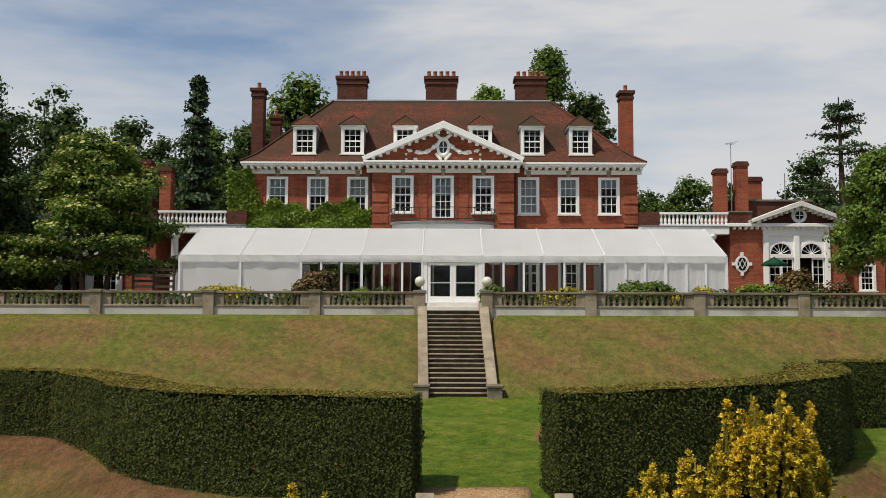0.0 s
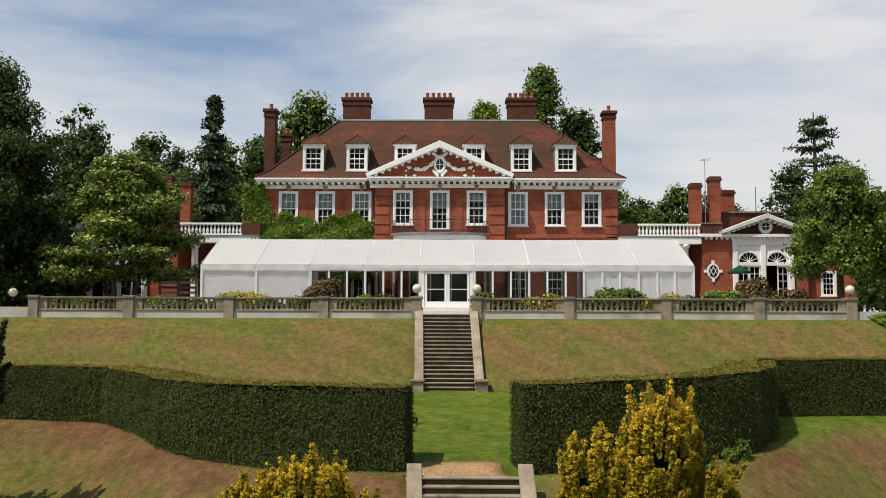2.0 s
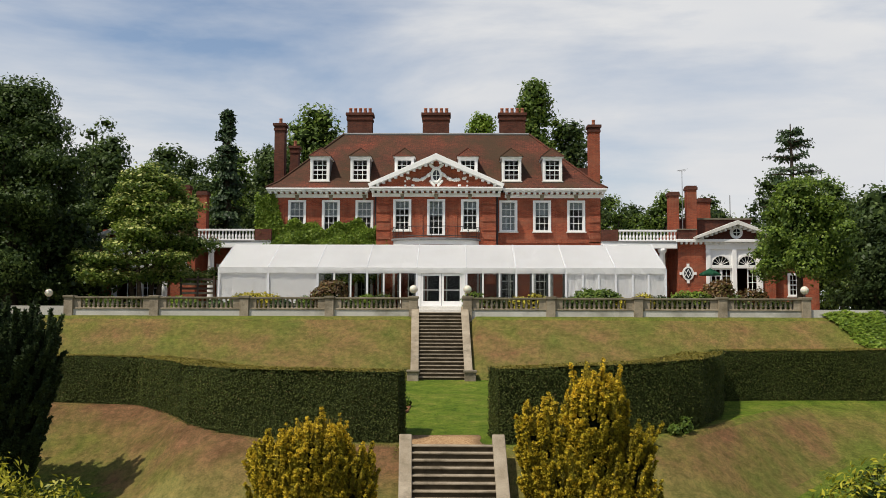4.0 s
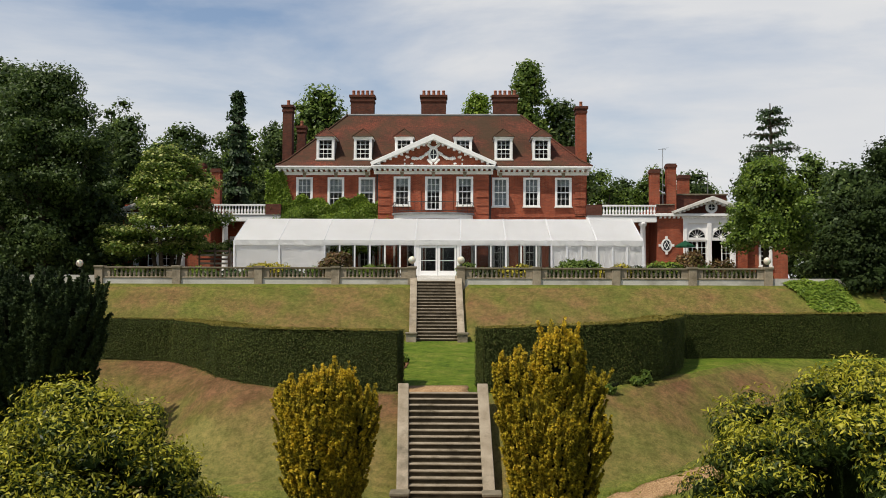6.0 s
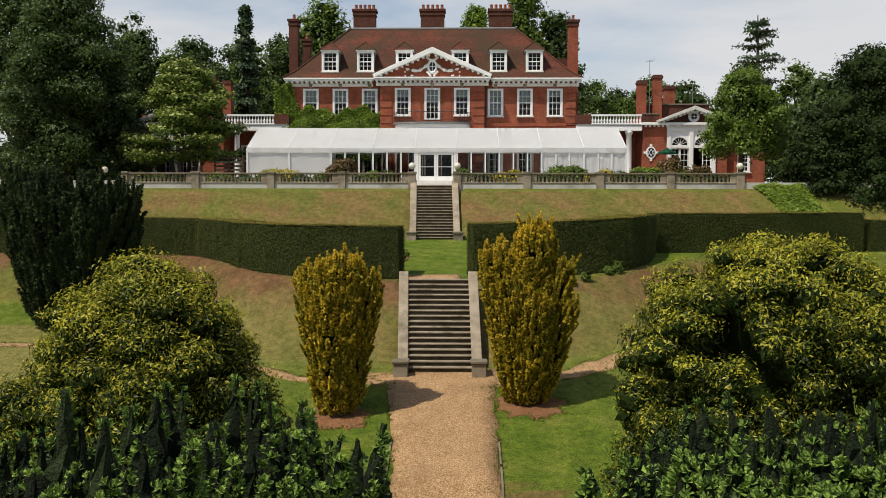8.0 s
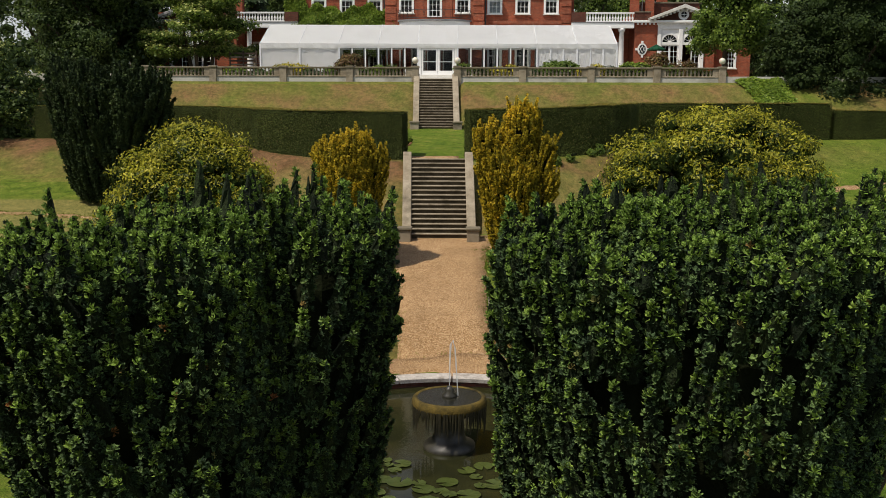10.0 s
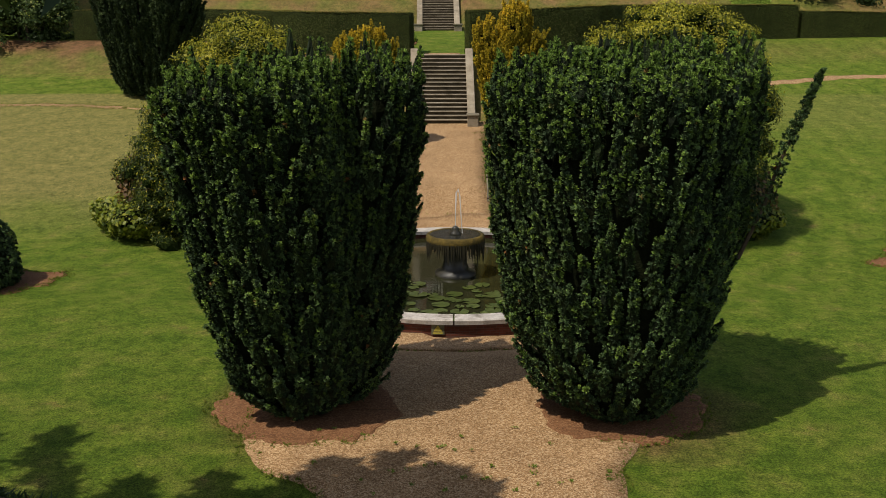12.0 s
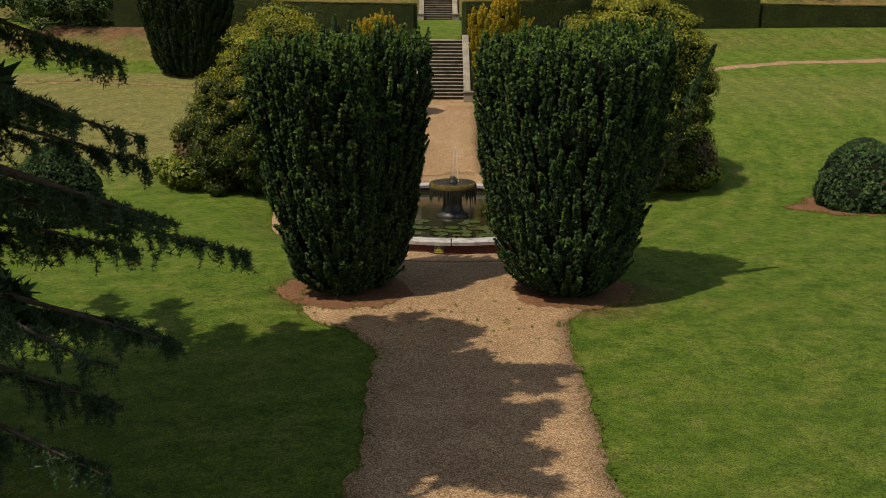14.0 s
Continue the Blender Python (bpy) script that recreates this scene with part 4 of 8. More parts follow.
def facade():
    wy = (16.75, 18.95)
    sides, holes_l, holes_r, holes_m = (5.06, 7.42, 9.81), [], [], []
    for d in sides:
        for s, hs in ((-1, holes_l), (1, holes_r)):
            c = AX + s * d
            hs.append((c - 0.6, c + 0.6, wy[0], wy[1]))
            hs.append((c - 0.6, c + 0.6, 12.0, 14.6))
    for c, z0 in ((AX - 2.36, 16.75), (AX, 16.42), (AX + 2.36, 16.75)):
        holes_m.append((c - 0.6, c + 0.6, z0, 18.95))
        holes_m.append((c - 0.6, c + 0.6, 12.0 if c != AX else 11.05, 14.6))
    part("wall", wall_bm(AX - HALF, AX - MID - 0.001, 10.9, 19.515, Y_WALL, Y_WALL + 0.4, holes_l), BRICK, house)
    part("wall", wall_bm(AX + MID + 0.001, AX + HALF, 10.9, 19.515, Y_WALL, Y_WALL + 0.4, holes_r), BRICK, house)
    part("wall", wall_bm(AX - MID, AX + MID, 10.9, 19.515, Y_MID, Y_MID + 0.4, holes_m), BRICK, house)
    part("wall", boxes((AX - MID, AX - MID + 0.3, Y_MID + 0.402, Y_WALL + 0.4, 10.9, 19.515)), BRICK, house)
    part("wall", boxes((AX + MID - 0.3, AX + MID, Y_MID + 0.402, Y_WALL + 0.4, 10.9, 19.515)), BRICK, house)
    part("wall", boxes((AX - HALF, AX - HALF + 0.4, Y_WALL + 0.402, 66.2, 10.9, 19.515)), BRICK, house)
    part("wall", boxes((AX + HALF - 0.4, AX + HALF, Y_WALL + 0.402, 66.2, 10.9, 19.515)), BRICK, house)
    part("wall", boxes((AX - HALF, AX + HALF, 66.202, 66.6, 10.9, 19.515)), BRICK, house)
    part("inner_wall", boxes((AX - HALF + 0.5, AX + HALF - 0.5, 60.5, 60.7, 11.0, 19.3)), INTERIOR, house)
    part("floor_slab", boxes((AX - HALF + 0.5, AX + HALF - 0.5, Y_WALL + 0.45, 60.48, 15.4, 15.7)), DARKWOOD, house)
    part("floor_slab", boxes((AX - HALF + 0.5, AX + HALF - 0.5, Y_WALL + 0.45, 60.48, 19.0, 19.2)), INTERIOR, house)
    blinds = {-9.81: 0.45, -7.42: 0.5, -5.06: 0.55, 5.06: 1.0, 7.42: 0.45, 9.81: 0.25}
    for d in sides:
        for s in (-1, 1):
            sash_window(house, AX + s * d, wy[0], wy[1], 1.26, Y_WALL - 0.004, blind=blinds[s * d])
            sash_window(house, AX + s * d, 12.0, 14.6, 1.26, Y_WALL - 0.004)
    for c, z0, n in ((AX - 2.36, 16.75, 4), (AX, 16.42, 5), (AX + 2.36, 16.75, 4)):
        sash_window(house, c, z0, 18.95, 1.26, Y_MID - 0.004, rows=n, sill=(n == 4), blind=0.45 if n == 5 else 0.3)
        sash_window(house, c, 12.0 if n == 4 else 11.05, 14.6, 1.26, Y_MID - 0.004)
    # keystones, brick aprons
    for d, y in [(s * d, Y_WALL) for d in sides for s in (-1, 1)] + [(0, Y_MID), (-2.36, Y_MID), (2.36, Y_MID)]:
        bm = bmesh.new()
        prism(bm, [(AX + d - 0.1, 18.97), (AX + d + 0.1, 18.97), (AX + d + 0.15, 19.32), (AX + d - 0.15, 19.32)], "y", y - 0.09, y - 0.002)
        part("keystone", bm, STONE, house, "stone keystone")
    # quoins: bands of brick standing proud at the corners
    for x0, x1, y in ((AX - MID, AX - MID + 0.95, Y_MID), (AX + MID - 0.95, AX + MID, Y_MID), (AX + HALF - 0.8, AX + HALF, Y_WALL), (AX - HALF, AX - HALF + 0.8, Y_WALL)):
        for k in range(13):
            z = 11.2 + k * 0.62
            part("quoin_band", boxes((x0 + 0.003, x1 - 0.003, y - 0.05, y - 0.001, z, z + 0.5)), BRICK, house)
    for s in (-1, 1):
        part("pilaster_strip", boxes((AX + s * 1.2 - 0.28, AX + s * 1.2 + 0.28, Y_MID - 0.05, Y_MID - 0.002, 16.3, 19.11)), BRICK, house)
    for x0, x1, y in ((AX - HALF, AX - MID - 0.01, Y_WALL), (AX + MID + 0.01, AX + HALF, Y_WALL)):
        part("string_course", boxes((x0, x1, y - 0.05, y - 0.003, 15.95, 16.2)), BRICK, house)


facade()


def cornice(x0, x1, y, ret_l=0.0, ret_r=0.0):
    """White eaves cornice with dentil blocks along a wall face at y."""
    part("frieze", boxes((x0 + 0.1, x1 - 0.1, y - 0.06, y - 0.002, 19.12, 19.37)), WHITE, house, bevel=0.008)
    part("cornice", boxes((x0, x1, y - 0.62, y - 0.001, 19.52, 19.62)), WHITE, house, bevel=0.015)
    part("gutter_moulding", boxes((x0 - 0.06, x1 + 0.06, y - 0.70, y - 0.001, 19.622, 19.74)), WHITE, house, bevel=0.02)
    n = int((x1 - x0) / 0.38)
    for k in range(n):
        x = x0 + (x1 - x0) * (k + 0.5) / n
        piece("dentil", DENTIL, (x, y - 0.28, 19.44), house)


DENTIL = finish(boxes((-0.09, 0.09, -0.26, 0.27, -0.075, 0.078)), "dentil", WHITE)
cornice(AX - HALF - 0.35, AX - MID - 0.55, Y_WALL)
cornice(AX + MID + 0.55, AX + HALF + 0.35, Y_WALL)
cornice(AX - MID - 0.42, AX + MID + 0.42, Y_MID)
for s in (-1, 1):
    xa, xb = sorted((AX + s * (HALF + 0.001), AX + s * (HALF + 0.36)))
    part("cornice", boxes((xa, xb, Y_WALL + 0.001, 67.1, 19.52, 19.74)), WHITE, house)
    xa, xb = sorted((AX + s * (MID + 0.02), AX + s * (MID + 0.42)))
    part("downpipe", boxes((AX + s * (MID + 0.12) - 0.05, AX + s * (MID + 0.12) + 0.05, Y_WALL - 0.12, Y_WALL - 0.003, 11.0, 19.5)), DARK_METAL, house, "black cast-iron downpipe")

# hipped roof with a slight bell-cast over the eaves
RX0, RX1, RY0, RY1 = AX - 11.92, AX + 11.92, 56.32, 67.0
RIDGE_Z, RIDGE_X0, RIDGE_X1, RIDGE_Y = 24.55, -7.6, 6.35, 61.6


def roof():
    bm = bmesh.new()
    lo = [bm.verts.new(p) for p in ((RX0, RY0, EAVE), (RX1, RY0, EAVE), (RX1, RY1, EAVE), (RX0, RY1, EAVE))]
    k = 0.16
    mids = []
    for i, (x, y) in enumerate(((RX0, RY0), (RX1, RY0), (RX1, RY1), (RX0, RY1))):
        rx = RIDGE_X0 if i in (0, 3) else RIDGE_X1
        mids.append(bm.verts.new((x + (rx - x) * k, y + (RIDGE_Y - y) * k, EAVE + (RIDGE_Z - EAVE) * (k - 0.045))))
    a, b = bm.verts.new((RIDGE_X0, RIDGE_Y, RIDGE_Z)), bm.verts.new((RIDGE_X1, RIDGE_Y, RIDGE_Z))
    for i in range(4):
        j = (i + 1) % 4
        bm.faces.new((lo[i], lo[j], mids[j], mids[i]))
    bm.faces.new((mids[0], mids[1], b, a))
    bm.faces.new((mids[1], mids[2], b))
    bm.faces.new((mids[2], mids[3], a, b))
    bm.faces.new((mids[3], mids[0], a))
    bm.faces.new(lo[::-1])
    part("roof", bm, TILE, house, "hipped roof of dark red clay tiles, mossy towards the eaves")
    for p, q, r in (((RIDGE_X0, RIDGE_Y, RIDGE_Z), (RIDGE_X1, RIDGE_Y, RIDGE_Z), 0.11), (tuple(), tuple(), 0)):
        if p:
            bm = bmesh.new()
            tube(bm, [p, q], [r, r], 8)
            part("ridge_tiles", bm, LEAD, house, "pale ridge tiles")
    for x, y in ((RX0, RY0), (RX1, RY0)):
        rx = RIDGE_X0 if x < 0 else RIDGE_X1
        m = (x + (rx - x) * k, y + (RIDGE_Y - y) * k, EAVE + (RIDGE_Z - EAVE) * (k - 0.045) + 0.02)
        bm = bmesh.new()
        tube(bm, [(x, y, EAVE + 0.03), m, (rx, RIDGE_Y, RIDGE_Z + 0.02)], [0.07, 0.08, 0.09], 6)
        part("hip_tiles", bm, TILE, house)


roof()


def dormer(cx, z0=20.3):
    """White-framed dormer with a hipped tiled cap."""
    d = new("dormer")
    d.parent = house
    yf = 57.15
    d.location = Vector((cx, yf, z0)) - root_at(house)
    w, z1 = 1.36, z0 + 1.66
    for s in (-1, 1):
        xa, xb = sorted((cx + s * (w / 2 - 0.001), cx + s * (w / 2 - 0.12)))
        part("cheek", boxes((xa, xb, yf + 0.15, yf + 2.6, z0, z1)), LEAD, d, "lead-clad cheek")
    part("dormer_back", boxes((cx - w / 2 + 0.13, cx + w / 2 - 0.13, yf + 1.6, yf + 1.65, z0, z1)), INTERIOR, d)
    win = sash_window(d, cx, z0 + 0.04, z1 + 0.02, w, yf, 3, 4, 0.17, True)
    part("dormer_cornice", boxes((cx - w / 2 - 0.09, cx + w / 2 + 0.09, yf - 0.12, yf + 2.0, z1 + 0.022, z1 + 0.12)), WHITE, d, bevel=0.01)
    bm = bmesh.new()
    e = 0.13
    p = [bm.verts.new(q) for q in ((cx - w / 2 - e, yf - 0.2, z1 + 0.122), (cx + w / 2 + e, yf - 0.2, z1 + 0.122), (cx + w / 2 + e, yf + 3.0, z1 + 0.122), (cx - w / 2 - e, yf + 3.0, z1 + 0.122), (cx, yf + 0.5, z1 + 0.82), (cx, yf + 3.0, z1 + 0.82))]
    for f in ((0, 1, 4), (1, 2, 5, 4), (3, 0, 4, 5), (2, 3, 5), (3, 2, 1, 0)):
        bm.faces.new([p[i] for i in f])
    part("dormer_roof", bm, TILE, d)
    for q in ((0, 4), (1, 4)):
        bm = bmesh.new()
        tube(bm, [p_co for p_co in ((cx + (-w / 2 - e if q[0] == 0 else w / 2 + e), yf - 0.2, z1 + 0.13), (cx, yf + 0.5, z1 + 0.84))], [0.045, 0.045], 5)
        part("dormer_hip", bm, TILE, d)


for c in (-8.78, -5.93, -2.8, 1.7, 4.78, 7.66):
    dormer(c)


def pediment(parent, cx, half, zb, zt, y, mat_field, thick=0.42, dent=0.42, mould=WHITE):
    """Raking white cornices over a flat base with a filled field."""
    bm = bmesh.new()
    prism(bm, [(cx - half + 0.2, zb), (cx + half - 0.2, zb), (cx, zt - 0.25)], "y", y - 0.05, y + 0.3)
    part("tympanum", bm, mat_field, parent)
    rise = zt - zb
    for s in (-1, 1):
        bm = bmesh.new()
        prism(bm, [(cx + s * half, zb), (cx + s * (half + 0.12), zb + thick * 0.5), (cx, zt), (cx, zt - thick)], "y", y - 0.62, y + 1.4)
        part("raking_cornice", bm, mould, parent, "", False, 0.012)
        n = int(half / dent)
        for k in range(1, n):
            t = (k + 0.3) / n
            x, z = cx + s * half * (1 - t), zb + (rise - thick) * t + 0.02
            bm = bmesh.new()
            box(bm, x - 0.1, x + 0.1, y - 0.55, y - 0.052, z - 0.16, z + 0.03)
            part("raking_dentil", bm, mould, parent)


pediment(house, AX, 4.62, 19.742, 22.1, Y_MID, BRICK, 0.44, 0.42)
part("pediment_roof_ridge", boxes((AX - 0.12, AX + 0.12, Y_MID + 0.2, 59.2, 21.8, 22.06)), LEAD, house)


def cartouche():
    """Oval window in a carved white frame with swags."""
    y = Y_MID - 0.06
    bm = bmesh.new()
    n = 28
    ro, ri = (0.40, 0.60), (0.24, 0.38)
    rings = []
    for rx, rz, yy in ((ro[0], ro[1], y - 0.002), (ro[0], ro[1], y - 0.14), (ri[0], ri[1], y - 0.14), (ri[0], ri[1], y - 0.01)):
        rings.append([bm.verts.new((AX + rx * math.cos(2 * math.pi * k / n), yy, 20.62 + rz * math.sin(2 * math.pi * k / n))) for k in range(n)])
    for a, b in zip(rings, rings[1:]):
        for k in range(n):
            bm.faces.new((a[k], a[(k + 1) % n], b[(k + 1) % n], b[k]))
    part("oval_frame", bm, WHITE, house, "carved white oval frame", True)
    bm = bmesh.new()
    bm.faces.new([bm.verts.new((AX + 0.25 * math.cos(2 * math.pi * k / n), y - 0.015, 20.62 + 0.39 * math.sin(2 * math.pi * k / n))) for k in range(n)])
    part("oval_pane", bm, GLASS_DARK, house)
    part("oval_bars", boxes((AX - 0.02, AX + 0.02, y - 0.05, y - 0.02, 20.25, 20.99), (AX - 0.23, AX + 0.23, y - 0.052, y - 0.022, 20.6, 20.64)), WHITE, house)
    for s in (-1, 1):
        bm = bmesh.new()
        for k in range(9):
            t = k / 8
            px, pz = AX + s * (0.40 + 1.15 * t), 20.75 - 0.62 * math.sin(t * 1.9) + 0.2 * t
            bmesh.ops.create_icosphere(bm, subdivisions=1, radius=0.13 + 0.03 * math.sin(k * 2.1), matrix=Matrix.Translation((px, y - 0.05, pz)))
        for k in range(10):
            a = k * 1.3
            bmesh.ops.create_icosphere(bm, subdivisions=1, radius=0.085, matrix=Matrix.Translation((AX + s * (1.85 + 0.32 * math.cos(a)), y - 0.05, 20.2 + 0.3 * math.sin(a * 1.7))))
        tagged(part("carved_swag", bm, WHITE, house, "", True), "carved white swag", kind="stuff")
        bm = bmesh.new()
        for k in range(6):
            bmesh.ops.create_icosphere(bm, subdivisions=1, radius=0.12, matrix=Matrix.Translation((AX + s * (0.18 + 0.05 * k), y - 0.06, 21.15 + 0.04 * k)))
            bmesh.ops.create_icosphere(bm, subdivisions=1, radius=0.11, matrix=Matrix.Translation((AX + s * (0.4 - 0.05 * k), y - 0.06, 20.2 - 0.055 * k)))
        tagged(part("carved_scroll", bm, WHITE, house, "", True), kind="stuff")


def dark_glass():
    m, N, L, b = node_mat("dark_glazing", 0.05, 0.5)
    b.inputs["Base Color"].default_value = (0.012, 0.014, 0.016, 1)
    return m


GLASS_DARK = dark_glass()
cartouche()


def chimney(x0, x1, y0, y1, z0, z1, pots, mat=BRICK_OLD):
    ch = new("chimney")
    ch.parent = house
    ch.location = Vector(((x0 + x1) / 2, (y0 + y1) / 2, z0)) - root_at(house)
    part("chimney_shaft", boxes((x0, x1, y0, y1, z0, z1 - 0.55)), mat, ch)
    part("chimney_head", boxes((x0 - 0.06, x1 + 0.06, y0 - 0.06, y1 + 0.06, z1 - 0.549, z1 - 0.38), (x0 - 0.02, x1 + 0.02, y0 - 0.02, y1 + 0.02, z1 - 0.379, z1 - 0.2), (x0 - 0.12, x1 + 0.12, y0 - 0.12, y1 + 0.12, z1 - 0.199, z1)), BRICK_OLD, ch)
    for k in range(pots):
        bm = bmesh.new()
        lathe(bm, [(0.15, 0), (0.14, 0.1), (0.115, 0.38), (0.135, 0.40), (0.135, 0.46)], 10, x0 + (x1 - x0) * (k + 0.5) / pots, (y0 + y1) / 2, z1)
        part("chimney_pot", bm, TERRACOTTA, ch, "", True)


for a, b in ((-7.42, -5.55), (-1.68, 0.33), (4.17, 6.12)):
    chimney(a, b, 61.9, 63.0, 23.6, 26.28, 5)
chimney(-12.9, -12.15, 61.6, 62.6, 15.0, 25.4, 1)
chimney(10.9, 11.7, 61.6, 62.6, 15.0, 25.3, 1, BRICK)
chimney(-12.2, -11.55, 64.5, 65.3, 18.0, 24.2, 1)
part("rear_parapet", boxes((AX - 12.0, AX - 9.2, 66.0, 66.59, 19.76, 22.9)), BRICK_OLD, house)
part("rear_parapet", boxes((AX + 9.5, AX + 12.0, 66.0, 66.59, 19.76, 22.7)), BRICK_OLD, house)


def balcony():
    """Bowed white balcony with an iron railing, before the middle window."""
    b = new("balcony")
    b.parent = house
    b.location = Vector((AX, Y_MID, 15.8)) - root_at(house)
    n = 18
    def arc(r, f=1.0):
        return [(AX + 3.1 * f * math.sin(a), Y_MID - 0.003 - (r - 0.2) * math.cos(a) * f) for a in np.linspace(-math.pi / 2, math.pi / 2, n)]
    for nm, zf0, zf1, r, f, mat in (("balcony_slab", 16.02, 16.16, 1.7, 1.0, LEAD), ("balcony_moulding", 15.7, 16.018, 1.55, 0.96, WHITE), ("bow_wall", 11.0, 15.698, 1.45, 0.92, BRICK)):
        bm = bmesh.new()
        prism(bm, arc(r, f), "z", zf0, zf1)
        part(nm, bm, mat, b)
    for c in (-1.3, 0.0, 1.3):
        yy = Y_MID - 1.25 * 0.92 * math.cos(math.asin(min(0.99, abs(c) / 2.85))) - 0.12
        part("bow_window", boxes((AX + c - 0.5, AX + c + 0.5, yy, yy + 0.05, 11.3, 14.4)), GLASS_DARK, b)
        part("bow_window_frame", boxes((AX + c - 0.58, AX + c - 0.501, yy - 0.03, yy + 0.1, 11.2, 14.5), (AX + c + 0.501, AX + c + 0.58, yy - 0.03, yy + 0.1, 11.2, 14.5), (AX + c - 0.5, AX + c + 0.5, yy - 0.03, yy + 0.1, 14.401, 14.5)), WHITE, b)
    bm = bmesh.new()
    pts = arc(1.62, 0.97)
    for z in (16.3, 16.95):
        tube(bm, [(x, y, z) for x, y in pts], [0.022] * n, 6)
    part("rails", bm, DARK_METAL, b)
    for i in range(n):
        x, y = pts[i]
        bm = boxes((x - 0.012, x + 0.012, y - 0.012, y + 0.012, 16.16, 16.95))
        if i % 3 == 1:
            tube(bm, [(x - 0.13, y, 16.32), (x + 0.13, y, 16.9)], [0.012, 0.012], 5)
            tube(bm, [(x + 0.13, y, 16.32), (x - 0.13, y, 16.9)], [0.012, 0.012], 5)
        part("railing_bar", bm, DARK_METAL, b)


balcony()


# ---- side wings ----
def column(parent, x, y, z0, z1, r=0.24):
    bm = bmesh.new()
    lathe(bm, [(r * 1.4, 0), (r * 1.4, 0.12), (r * 1.15, 0.16), (r, 0.26), (r * 0.95, (z1 - z0) * 0.5), (r * 0.84, z1 - z0 - 0.3), (r * 1.15, z1 - z0 - 0.24), (r * 1.3, z1 - z0 - 0.12), (r * 1.3, z1 - z0)], 18, x, y, z0)
    part("column", bm, WHITE, parent, "", True)


def roof_balustrade(parent, x0, x1, y, z):
    part("base_rail", boxes((x0, x1, y - 0.12, y + 0.12, z, z + 0.1)), WHITE, parent)
    part("top_rail", boxes((x0, x1, y - 0.13, y + 0.13, z + 0.68, z + 0.8)), WHITE, parent, bevel=0.01)
    n = int((x1 - x0) / 0.235)
    for k in range(n):
        piece("baluster", WHITE_BALUSTER, (x0 + (x1 - x0) * (k + 0.5) / n, y, z + 0.1), parent)


_b = bmesh.new()
lathe(_b, [(r * 0.95, h * 1.137) for r, h in bal_prof], 8)
WHITE_BALUSTER = finish(_b, "baluster", WHITE, True)


def arch_bm(cx, y, zs, r, t, depth, seg=16):
    """A half-round band, r inside, t thick."""
    bm = bmesh.new()
    ring = []
    for rr, yy in ((r, y), (r + t, y), (r + t, y + depth), (r, y + depth)):
        ring.append([bm.verts.new((cx - rr * math.cos(math.pi * k / seg), yy, zs + rr * math.sin(math.pi * k / seg))) for k in range(seg + 1)])
    for i in range(4):
        a, b = ring[i], ring[(i + 1) % 4]
        for k in range(seg):
            bm.faces.new((a[k], a[k + 1], b[k + 1], b[k]))
    return bm


